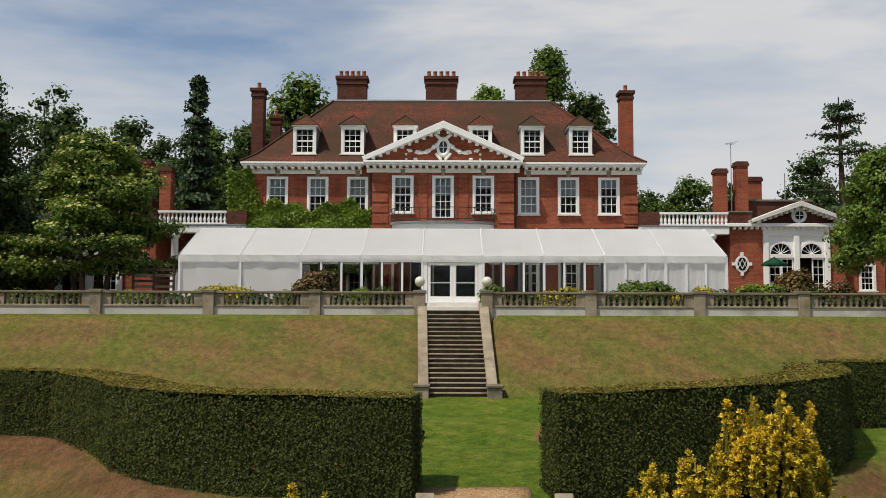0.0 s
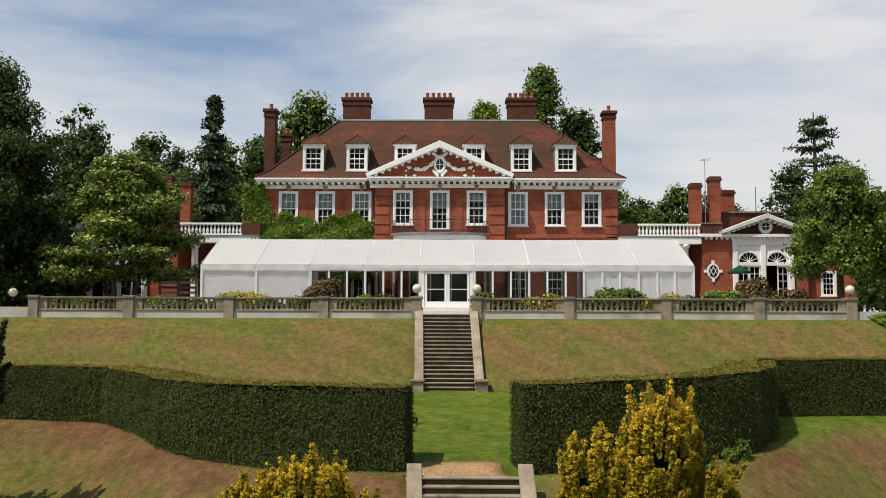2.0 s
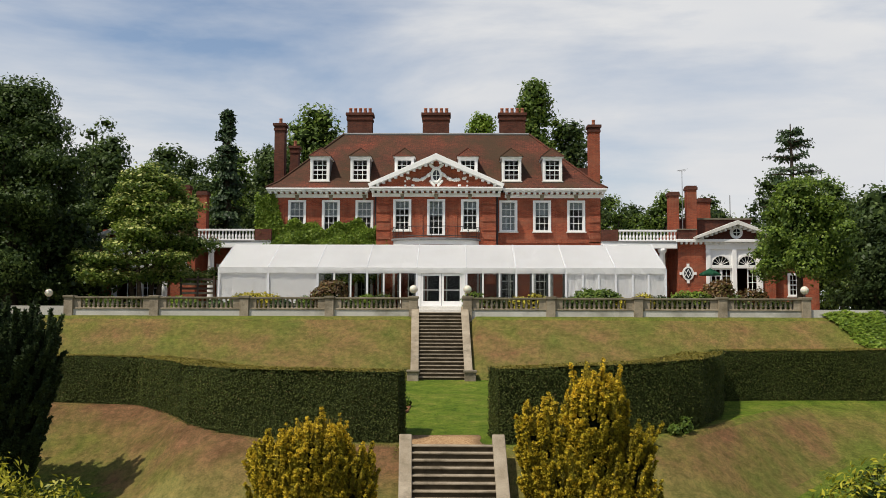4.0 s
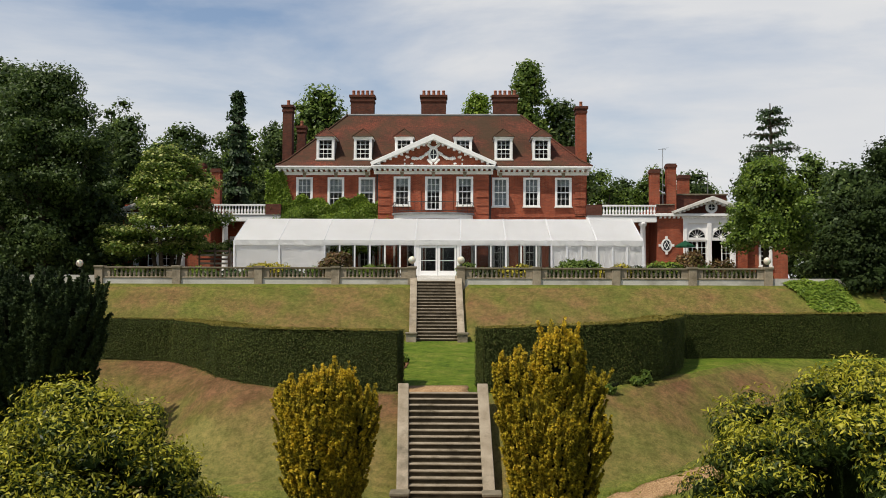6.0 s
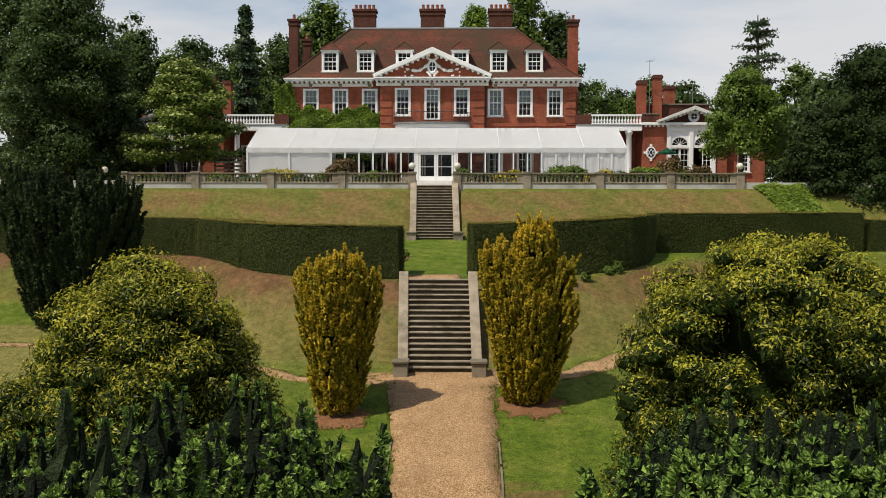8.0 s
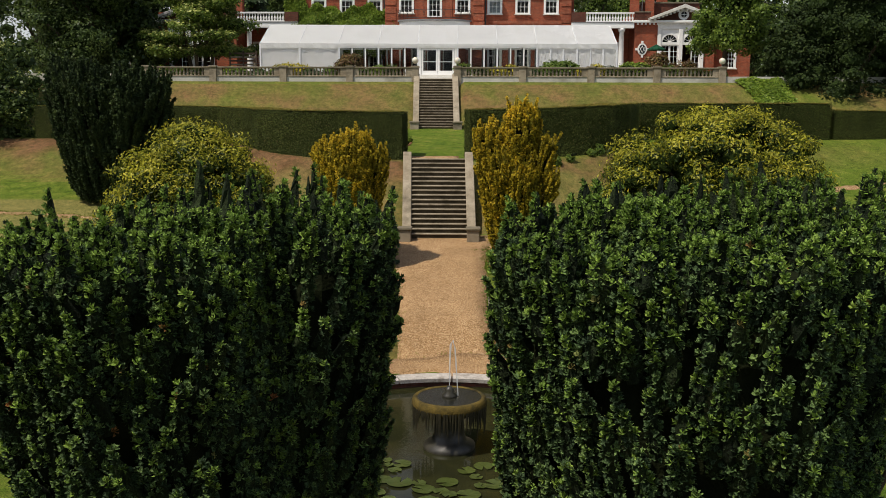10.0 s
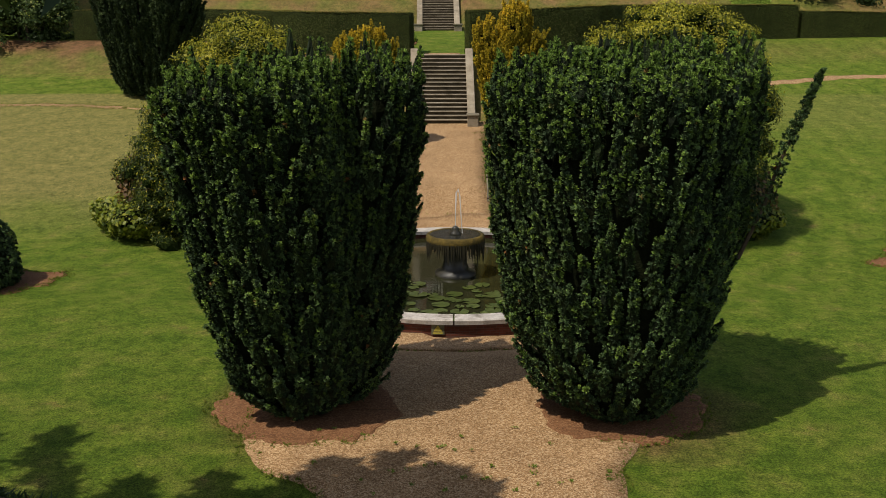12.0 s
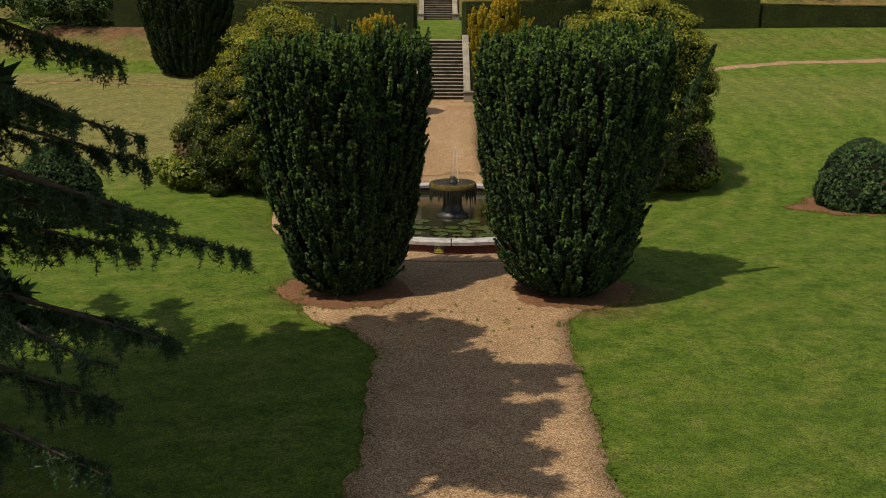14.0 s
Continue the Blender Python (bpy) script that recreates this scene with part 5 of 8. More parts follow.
def pavilion(s):
    """The side wing: a loggia with a balustraded flat roof, and a pavilion with a pediment. s = 1 or -1 mirrors it about the house."""
    def X(u):
        return AX + s * (u - AX) if s < 0 else u
    def bx(a, b, *r):
        a, b = sorted((X(a), X(b)))
        return boxes((a, b, *r))
    y = 56.6
    w = thing("side_wing", (X(17.0), y + 3, TERR), "single-storey red-brick side wing with white loggia, pediment and arched windows", "wing")
    part("loggia_roof", bx(10.99, 16.2, y - 0.3, y + 5.5, 15.98, 16.05), LEAD, w)
    part("entablature", bx(10.99, 16.19, y - 0.25, y + 0.4, 15.55, 15.97), WHITE, w, bevel=0.015)
    part("parapet_block", bx(10.99, 12.15, y - 0.1, y + 0.3, 16.052, 16.86), BRICK_OLD, w)
    a, b = sorted((X(12.16), X(16.19)))
    roof_balustrade(w, a, b, y, 16.052)
    for u in (13.2, 15.2):
        column(w, X(u), y + 0.05, TERR, 15.55)
    part("loggia_back", wall_bm(min(X(10.99), X(16.3)), max(X(10.99), X(16.3)), 10.9, 15.97, y + 3.2, y + 3.5, [(min(X(14.4), X(15.6)), max(X(14.4), X(15.6)), 12.0, 14.6)]), BRICK, w)
    sash_window(w, X(15.0), 12.0, 14.6, 1.2, y + 3.196)
    # pavilion walls
    x0, x1 = 16.3, 23.0
    hs = [(18.42, 21.9, 10.95, 15.5)]
    if s < 0:
        hs = [(X(b), X(a), c, d) for a, b, c, d in hs]
    part("wall", wall_bm(min(X(x0), X(x1)), max(X(x0), X(x1)), 10.9, 16.0, y, y + 0.4, hs), BRICK, w)
    part("wall", bx(x0, x0 + 0.4, y + 0.402, y + 9, 10.9, 16.84), BRICK, w)
    part("wall", bx(x1 - 0.4, x1, y + 0.402, y + 9, 10.9, 16.84), BRICK, w)
    part("wall", bx(x0, x1, y + 9.002, y + 9.4, 10.9, 16.84), BRICK, w)
    part("flat_roof", bx(x0 + 0.41, x1 - 0.41, y + 0.41, y + 9, 16.1, 16.3), LEAD, w)
    part("inner_floor", bx(x0 + 0.41, x1 - 0.41, y + 0.41, y + 9, 10.95, 11.05), DARKWOOD, w)
    part("parapet", bx(x0, 17.6, y, y + 0.4, 16.22, 16.86), BRICK_OLD, w)
    part("parapet_coping", bx(x0 - 0.05, 17.62, y - 0.05, y + 0.45, 16.862, 16.94), STONE_DARK, w)
    part("cornice", bx(x0 - 0.2, x1 + 0.1, y - 0.35, y - 0.002, 16.0, 16.2), WHITE, w, bevel=0.02)
    for k in range(20):
        u = x0 + 0.2 + k * 0.335
        piece("dentil", WING_DENTIL, (X(u), y - 0.13, 15.92), w)
    pediment(w, X(20.3), 2.85, 16.203, 17.5, y, BRICK_OLD, 0.3, 0.3, OLD_WHITE)
    # round window in the pediment
    for nm, r0, r1, yy, mat in (("round_frame", 0.44, 0.0, y - 0.12, WHITE), ("round_pane", 0.24, 0.0, y - 0.17, GLASS_DARK)):
        bm = bmesh.new()
        bmesh.ops.create_cone(bm, cap_ends=True, segments=24, radius1=r0, radius2=r0, depth=0.12, matrix=Matrix.Translation((X(20.3), yy, 16.68)) @ Matrix.Rotation(math.pi / 2, 4, "X"))
        part(nm, bm, mat, w)
    part("round_bars", boxes((X(20.3) - 0.02, X(20.3) + 0.02, y - 0.25, y - 0.232, 16.44, 16.92), (X(20.3) - 0.24, X(20.3) + 0.24, y - 0.252, y - 0.234, 16.66, 16.7)), WHITE, w)
    # upper block behind
    part("upper_block", bx(17.6, 22.6, y + 4, y + 8, 16.85, 18.0), BRICK_OLD, w)
    part("upper_coping", bx(17.5, 22.7, y + 3.9, y + 8.1, 18.002, 18.12), STONE_DARK, w)
    # white arcade with two arched windows over glazed doors
    part("arcade_lintel", bx(18.2, 22.06, y - 0.12, y + 0.2, 15.5, 15.995), WHITE, w, bevel=0.015)
    for u in (18.2, 19.98, 21.78):
        wdt = 0.3 if u != 19.98 else 0.32
        part("arcade_pier", bx(u, u + wdt, y - 0.16, y + 0.2, 10.98, 15.498), WHITE, w, bevel=0.015)
    for c in (19.24, 21.04):
        cx, r, zs = X(c), 0.62, 14.42
        part("arch", arch_bm(cx, y - 0.08, zs, r, 0.14, 0.2), WHITE, w)
        # spandrels fill the panel round the arch
        bm = bmesh.new()
        n = 16
        pts = [(cx - r - 0.139, zs)] + [(cx - (r + 0.139) * math.cos(math.pi * k / n), zs + (r + 0.139) * math.sin(math.pi * k / n)) for k in range(1, n)] + [(cx + r + 0.139, zs)]
        for k in range(n):
            (xa, za), (xb, zb) = pts[k], pts[k + 1]
            prism(bm, [(xa, za), (xb, zb), (xb, 15.499), (xa, 15.499)], "y", y - 0.03, y + 0.1)
        part("spandrel", bm, WHITE, w)
        bm = bmesh.new()
        for k in range(1, 7):
            a = math.pi * k / 7
            tube(bm, [(cx, y + 0.05, zs), (cx - r * math.cos(a), y + 0.05, zs + r * math.sin(a))], [0.02, 0.02], 5)
        part("fan_bars", bm, WHITE, w)
        bm = bmesh.new()
        bm.faces.new([bm.verts.new((cx - r * math.cos(math.pi * k / n), y + 0.09, zs + r * math.sin(math.pi * k / n))) for k in range(n + 1)])
        part("fan_pane", bm, GLASS_DARK, w)
        part("transom", boxes((cx - 0.76, cx + 0.76, y - 0.1, y + 0.15, 14.2, 14.418)), WHITE, w)
        open_leaf = c > 20
        for k in (-1, 1):
            if open_leaf and k == -1:
                continue
            part("door_leaf", boxes((cx + k * 0.36 - 0.35, cx + k * 0.36 - 0.28, y, y + 0.06, 11.05, 14.198), (cx + k * 0.36 + 0.28, cx + k * 0.36 + 0.35, y, y + 0.06, 11.05, 14.198), (cx + k * 0.36 - 0.28, cx + k * 0.36 + 0.28, y + 0.002, y + 0.058, 11.05, 11.7),
                                    (cx + k * 0.36 - 0.28, cx + k * 0.36 + 0.28, y + 0.002, y + 0.058, 14.1, 14.198), (cx + k * 0.36 - 0.015, cx + k * 0.36 + 0.015, y + 0.004, y + 0.05, 11.7, 14.1), *[(cx + k * 0.36 - 0.28, cx + k * 0.36 + 0.28, y + 0.005, y + 0.049, z, z + 0.03) for z in (12.2, 12.7, 13.2, 13.65)]), WHITE, w)
            part("door_pane", boxes((cx + k * 0.36 - 0.28, cx + k * 0.36 + 0.28, y + 0.02, y + 0.028, 11.7, 14.1)), GLASS, w)
    # oval window with four white keys
    cx, cz, n = X(16.95), 13.83, 24
    for nm, rx, rz, d0, d1, mat in (("oval_frame", 0.40, 0.5, -0.07, -0.002, WHITE), ("oval_pane", 0.28, 0.38, -0.09, -0.071, GLASS_DARK)):
        bm = bmesh.new()
        prism(bm, [(cx + rx * math.cos(2 * math.pi * k / n), cz + rz * math.sin(2 * math.pi * k / n)) for k in range(n)], "y", y + d0, y + d1)
        part(nm, bm, mat, w)
    for kx, kz, ww, hh in ((0, 0.575, 0.09, 0.105), (0, -0.575, 0.09, 0.105), (-0.48, 0, 0.1, 0.09), (0.48, 0, 0.1, 0.09)):
        part("oval_key", boxes((cx + kx - ww, cx + kx + ww, y - 0.08, y - 0.003, cz + kz - hh, cz + kz + hh)), WHITE, w)
    bm = bmesh.new()
    for a in (-1, 1):
        for o in (-0.14, 0.14):
            tube(bm, [(cx + o - 0.15, y - 0.1, cz - a * 0.3), (cx + o + 0.15, y - 0.1, cz + a * 0.3)], [0.018, 0.018], 5)
    part("oval_bars", bm, WHITE, w)
    # lower outer range
    xe = 26.2 if s > 0 else 27.0
    hs = [(24.05, 25.0, 12.3, 13.9)]
    if s < 0:
        hs = [(X(b), X(a), c, d) for a, b, c, d in hs]
    part("wall", wall_bm(min(X(23.0), X(xe)), max(X(23.0), X(xe)), 10.9, 15.0, y + 0.6, y + 1.0, hs), BRICK, w)
    part("outer_roof", bx(23.0, xe, y + 0.5, y + 8, 15.0, 15.15), LEAD, w)
    part("wall", bx(xe - 0.4, xe, y + 1.0, y + 8, 10.9, 14.99), BRICK, w)
    part("wall", bx(23.0, xe, y + 8, y + 8.4, 10.9, 14.99), BRICK, w)
    sash_window(w, X(24.52), 12.3, 13.9, 1.0, y + 0.596)
    # chimneys
    for u0, u1, yy, z1, p in ((16.5, 17.2, y + 3.4, 20.0, 0), (17.8, 18.5, y + 3.4, 20.45, 0), (19.2, 20.05, y + 5.5, 19.8, 2)):
        a, b = sorted((X(u0), X(u1)))
        part("chimney_shaft", boxes((a, b, yy, yy + 0.8, 16.3, z1 - 0.3)), BRICK, w)
        part("chimney_cap", boxes((a - 0.07, b + 0.07, yy - 0.07, yy + 0.87, z1 - 0.299, z1 - 0.12), (a - 0.02, b + 0.02, yy - 0.02, yy + 0.82, z1 - 0.119, z1)), BRICK_OLD, w)
    return w


WING_DENTIL = finish(boxes((-0.07, 0.07, -0.13, 0.127, -0.07, 0.077)), "dentil", WHITE)
wing_r, wing_l = pavilion(1), pavilion(-1)
bm = bmesh.new()
tube(bm, [(17.45, 60.0, 17.0), (17.45, 60.0, 21.6)], [0.03, 0.02], 6)
for k in range(5):
    tube(bm, [(17.2 + 0.12 * k, 59.75, 21.55), (17.2 + 0.12 * k, 60.25, 21.55)], [0.012, 0.012], 4)
tube(bm, [(17.1, 60, 21.55), (17.9, 60, 21.7)], [0.015, 0.015], 4)
solo("television_aerial", bm, LEAD, (17.45, 60, 17.0), "thin grey television aerial on a mast", "aerial")
bm = bmesh.new()
tube(bm, [(21.5, 62, 18.1), (21.5, 62, 20.0)], [0.035, 0.03], 6)
solo("vent_pipe", bm, LEAD, (21.5, 62, 18.1), "thin grey vent pipe on the wing roof", "pipe")


# ---- marquee ----
def marquee():
    th = thing("marquee", (0, 52, TERR), "long white frame marquee with a ridged canvas roof and glazed front", "marquee")
    yf, yr, yb = 48.0, 52.0, 56.0
    ze, zr, zf = 13.72, 15.42, TERR + 0.02
    xs = [-13.5 + 3 * k for k in range(10)]
    for k in range(9):
        a, b = xs[k] + 0.02, xs[k + 1] - 0.02
        for (y0, z0, y1, z1) in ((yf - 0.08, ze, yr, zr), (yb + 0.08, ze, yr, zr)):
            bm = bmesh.new()
            n = 6
            grid = [[bm.verts.new((a + (b - a) * i / n, y0 + (y1 - y0) * j / n, z0 + (z1 - z0) * j / n - 0.05 * math.sin(math.pi * i / n) * math.sin(math.pi * j / n) + 0.015 * wobble(a + i * 0.7, y0 + j * 0.6))) for i in range(n + 1)] for j in range(n + 1)]
            for j in range(n):
                for i in range(n):
                    bm.faces.new((grid[j][i], grid[j][i + 1], grid[j + 1][i + 1], grid[j + 1][i]))
            bmesh.ops.solidify(bm, geom=bm.faces[:], thickness=0.012)
            part("roof_panel", bm, CANVAS, th, "taut white canvas roof bay")
        bm = bmesh.new()
        n = 10
        top, bot = [], []
        for i in range(n + 1):
            x = a - 0.02 + (b - a + 0.04) * i / n
            sag = 0.05 * math.sin(math.pi * i / n)
            top.append((x, yf - 0.10, ze - 0.01))
            bot.append((x, yf - 0.10 - 0.03 * math.sin(i * 1.7), ze - 0.36 + sag * 0.5))
        va, vb = [bm.verts.new(p) for p in top], [bm.verts.new(p) for p in bot]
        for i in range(n):
            bm.faces.new((va[i], va[i + 1], vb[i + 1], vb[i]))
        bmesh.ops.solidify(bm, geom=bm.faces[:], thickness=0.01)
        part("valance", bm, CANVAS, th, "loose white canvas valance")
    bm = bmesh.new()
    for x in xs:
        tube(bm, [(x, yf - 0.1, ze + 0.02), (x, yr, zr + 0.03), (x, yb + 0.1, ze + 0.02)], [0.02] * 3, 6)
    part("roof_ribs", bm, CURTAIN, th, "raised roof ribs")
    for x, s in ((xs[0], -1), (xs[-1], 1)):
        bm = bmesh.new()
        prism(bm, [(yf, zf), (yb, zf), (yb, ze), (yr, zr), (yf, ze)], "x", x - 0.01, x + 0.01)
        part("gable_wall", bm, CANVAS, th)
    for k, x in enumerate(xs):
        part("post", boxes((x - 0.06, x + 0.06, yf - 0.07, yf + 0.06, zf, ze - 0.02)), CURTAIN, th)
        part("post", boxes((x - 0.06, x + 0.06, yb - 0.06, yb + 0.06, zf, ze - 0.02)), CURTAIN, th)
    # solid canvas bays
    for k in (0, 1, 7, 8):
        a, b = xs[k] + 0.07, xs[k + 1] - 0.07
        m = 3 if k > 4 else 1
        for j in range(m):
            p, q = a + (b - a) * j / m, a + (b - a) * (j + 1) / m
            bm = bmesh.new()
            n = 8
            grid = [[bm.verts.new((p + 0.012 + (q - p - 0.024) * i / n, yf + 0.02 + 0.03 * wobble(p + i * 0.5, jj * 0.6 + k), zf + (ze - 0.2 - zf) * jj / 5)) for i in range(n + 1)] for jj in range(6)]
            for jj in range(5):
                for i in range(n):
                    bm.faces.new((grid[jj][i], grid[jj][i + 1], grid[jj + 1][i + 1], grid[jj + 1][i]))
            bmesh.ops.solidify(bm, geom=bm.faces[:], thickness=0.01)
            part("canvas_wall", bm, CANVAS, th, "slack white canvas wall")
            if m == 3 and j < 2:
                part("wall_stile", boxes((q - 0.05, q + 0.05, yf - 0.06, yf + 0.0, zf, ze - 0.2)), CURTAIN, th)
    # glazed bays: white curtained uprights each metre, panes between
    for k in (2, 3, 5, 6):
        a = xs[k]
        for j in range(3):
            x0 = a + j
            if j:
                bm = boxes((x0 - 0.05, x0 + 0.05, yf - 0.05, yf + 0.05, zf, ze - 0.25))
                part("mullion", bm, WHITE, th)
            bm = bmesh.new()
            nn = 9
            for side in (0.83,):
                g = []
                for i in range(nn):
                    u = x0 + side + 0.13 * i / (nn - 1)
                    g.append([bm.verts.new((u, yf + 0.12 + 0.02 * math.sin(i * 2.4), z)) for z in (zf, ze - 0.25)])
                for i in range(nn - 1):
                    bm.faces.new((g[i][0], g[i + 1][0], g[i + 1][1], g[i][1]))
            part("curtain", bm, CURTAIN, th, "tied-back white curtain")
            pn = part("pane", boxes((x0 + 0.052, x0 + 0.948, yf - 0.004, yf + 0.004, zf + 0.1, ze - 0.27)), DIMMED_GLASS, th)
    part("head_rail", boxes((xs[2] + 0.07, xs[7] - 0.07, yf - 0.055, yf + 0.055, ze - 0.248, ze - 0.16)), WHITE, th)
    # double glazed doors in the middle bay
    zd, zt = TERR + 0.4, ze - 0.25
    part("door_frame", boxes((-1.43, -1.25, yf - 0.06, yf + 0.06, zf, zt), (1.25, 1.43, yf - 0.06, yf + 0.06, zf, zt), (-1.249, 1.249, yf - 0.062, yf + 0.058, zt - 0.1, zt), (-1.249, 1.249, yf - 0.3, yf + 0.06, zf, zd)), WHITE, th)
    for c in (-0.62, 0.62):
        d = part("door", boxes((c - 0.61, c - 0.48, yf - 0.04, yf + 0.04, zd + 0.01, zt - 0.11), (c + 0.48, c + 0.61, yf - 0.04, yf + 0.04, zd + 0.01, zt - 0.11), (c - 0.479, c + 0.479, yf - 0.038, yf + 0.038, zd + 0.01, zd + 0.3), (c - 0.479, c + 0.479, yf - 0.038, yf + 0.038, zt - 0.24, zt - 0.11), (c - 0.479, c + 0.479, yf - 0.034, yf + 0.034, zd + 0.95, zd + 0.99)), WHITE, th, "white-framed glazed door")
        pn = part("pane", boxes((c - 0.479, c + 0.479, yf - 0.004, yf + 0.004, zd + 0.301, zt - 0.241)), DIMMED_GLASS, d)
    part("deck", boxes((-13.4, 13.4, yf + 0.2, yb - 0.1, zf - 0.01, zf + 0.03)), DARKWOOD, th)
    for xa, xb in ((-13.4, -8.2), (8.2, 13.4)):
        part("back_wall", boxes((xa, xb, yb - 0.02, yb, zf + 0.03, ze - 0.05)), CANVAS, th)
    return th


marquee()
for i, (z, y0) in enumerate(((TERR + 0.2, 47.1), (TERR + 0.38, 47.4))):
    solo("door_step", boxes((-1.35 + 0.05 * i, 1.3 - 0.05 * i, y0, 47.69 - 0.01 * i, TERR + 0.003 + 0.198 * i, z)), OLD_WHITE, (0, 47.4, TERR), "pale painted step before the marquee door", "step", "marquee steps", bevel=0.015)


# ---- planting ----
def column_yew(cx, cy, z0, clumps, material, tip_material, label, size, name="yew_tree", shape=None, group="", seed=1, finger=1.0, gap=0.26, stand=0.12, around=3, core=None, mass=None, crest=0.3, spires=()):
    """A fastigiate yew: trunk, dark core and upright fingers of shoots, each rooted in the mass and standing off at its tip.
    clumps: (dx, dy, widest radius, height)."""
    r = np.random.default_rng(seed)
    th = thing(name, (cx, cy, z0), label, "tree", group)
    bm = bmesh.new()
    h_all = max(c[3] for c in clumps)
    tube(bm, [(cx, cy, z0 - 0.2), (cx + 0.05, cy, z0 + 0.5), (cx, cy, z0 + h_all * 0.5)], [0.42, 0.36, 0.2], 9)
    part("trunk", bm, BARK, th)
    V, F, P, D, S, T, MV, MF = [], [], [], [], [], [], [], []

    def chain(pts, fat, bud):
        """Buds packed round a finger that tapers to its tip."""
        pts = np.array(pts)
        ln = float(np.linalg.norm(pts[1:] - pts[:-1], axis=1).sum())
        # the finger's own body, lumpy and tapering
        seg, rings, o = 5, max(4, int(ln / (2.2 * bud))), len(MV)
        for i in range(rings):
            t = i / (rings - 1)
            p = [np.interp(t, np.linspace(0, 1, len(pts)), pts[:, k]) for k in range(3)]
            w = fat * (1.0 - 0.8 * t ** 2.2) * (0.8 + 0.2 * min(1, t * 4)) * r.uniform(0.8, 1.15)
            for k in range(seg):
                b, q = 2 * math.pi * (k + 0.5 * (i % 2)) / seg, w * r.uniform(0.55, 1.45)
                MV.append((p[0] + q * math.cos(b), p[1] + q * math.sin(b), p[2] + r.normal(0, 0.02)))
        for i in range(rings - 1):
            for k in range(seg):
                MF.append((o + i * seg + k, o + i * seg + (k + 1) % seg, o + (i + 1) * seg + (k + 1) % seg, o + (i + 1) * seg + k))
        MF.append(tuple(o + (rings - 1) * seg + k for k in range(seg)))
        n = max(3, int(ln / (bud * 1.25)))
        for i in range(n):
            t = (i + 0.6) / n
            p = np.array([np.interp(t, np.linspace(0, 1, len(pts)), pts[:, k]) for k in range(3)])
            w = fat * (1.0 - 0.75 * t ** 2.2) * (0.75 + 0.25 * min(1, t * 4)) * r.uniform(0.8, 1.2)
            out = math.atan2(p[1], p[0])
            for j in range(around):
                if math.sin(out) > 0.3 and r.random() < 0.6:
                    continue
                b = out + (j - (around - 1) / 2) * 3.6 / around + r.normal(0, 0.35)
                P.append((cx + p[0] + math.cos(b) * w, cy + p[1] + math.sin(b) * w, z0 + p[2] + r.normal(0, bud * 0.3)))
                D.append((math.cos(b) + r.normal(0, 0.25), math.sin(b) + r.normal(0, 0.25), 0.9 + 1.6 * t * t + r.normal(0, 0.25)))
                S.append(bud * r.uniform(0.7, 1.2))
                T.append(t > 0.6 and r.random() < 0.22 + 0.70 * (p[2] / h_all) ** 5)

    for ci, (dx, dy, r_max, height) in enumerate(clumps):
        ph = seed + ci * 1.7

        def rad(h, a):
            """Outline at h from 0 to 1, in broad uneven ribs."""
            return r_max * np.interp(h, shape[0], shape[1]) * (1 + 0.05 * np.sin(a * 3 + ph) + 0.05 * np.sin(a * 7 + 2 * ph + 1.3 * h))

        def away(h):
            """Clumps lean out from the foot."""
            return 0.4 + 0.6 * min(h, 1.0)

        hs, seg, o = np.linspace(0.01, 0.93, 16), 28, len(V)
        for h in hs:
            for k in range(seg):
                a = 2 * math.pi * k / seg
                q = max(0.05, float(rad(h, a)) - 1.25 * stand) * (1.0 if h < 0.9 else 0.85)
                V.append((dx * away(h) + q * math.cos(a), dy * away(h) + q * math.sin(a), h * height))
        for i in range(len(hs) - 1):
            for k in range(seg):
                F.append((o + i * seg + k, o + i * seg + (k + 1) % seg, o + (i + 1) * seg + (k + 1) % seg, o + (i + 1) * seg + k))
        F.append(tuple(o + k for k in range(seg))[::-1])
        F.append(tuple(o + (len(hs) - 1) * seg + k for k in range(seg)))
        rows = max(3, int(height / (finger * 0.55)))
        spots = []
        for i in range(rows):
            h = (i + 0.4) / rows * 0.96 - 0.04
            m = max(5, int(2 * math.pi * float(rad(max(h, 0.02), 0.0)) / gap))
            spots += [(2 * math.pi * (k + 0.5 * (i % 2) + r.uniform(-0.3, 0.3)) / m, max(0.0, h + r.uniform(-0.5, 0.5) / rows), 1.0) for k in range(m)]
        m = int(math.pi * (r_max / gap) ** 2 * 0.75)
        spots += [(r.uniform(0, 2 * math.pi), r.uniform(0.84, 0.92), math.sqrt(r.uniform(0.0, 0.9))) for k in range(m)]
        for a, h0, inn in spots:
            ln = r.uniform(0.6, 1.35) * finger
            top = 1.0 + r.uniform(-0.7, 1.0) * crest / height
            if inn < 1.0 or h0 * height + ln > height * 0.97:
                ln = max(0.3, min(ln, (top - h0) * height + r.uniform(0, 0.25)))
            fat = gap * 0.40 * r.uniform(0.75, 1.2)
            off = stand * r.uniform(0.3, 1.3)
            sway = r.normal(0, 0.03)
            path = []
            for t in (0.0, 0.35, 0.7, 1.0):
                h = h0 + t * ln / height
                q = float(rad(min(h, 0.98), a)) * inn + (off * (t - 0.55) * 1.5 if inn == 1.0 else 0.0)
                path.append((dx * away(h) + q * math.cos(a + sway * t), dy * away(h) + q * math.sin(a + sway * t), h * height))
            mx, my, zz = path[2]
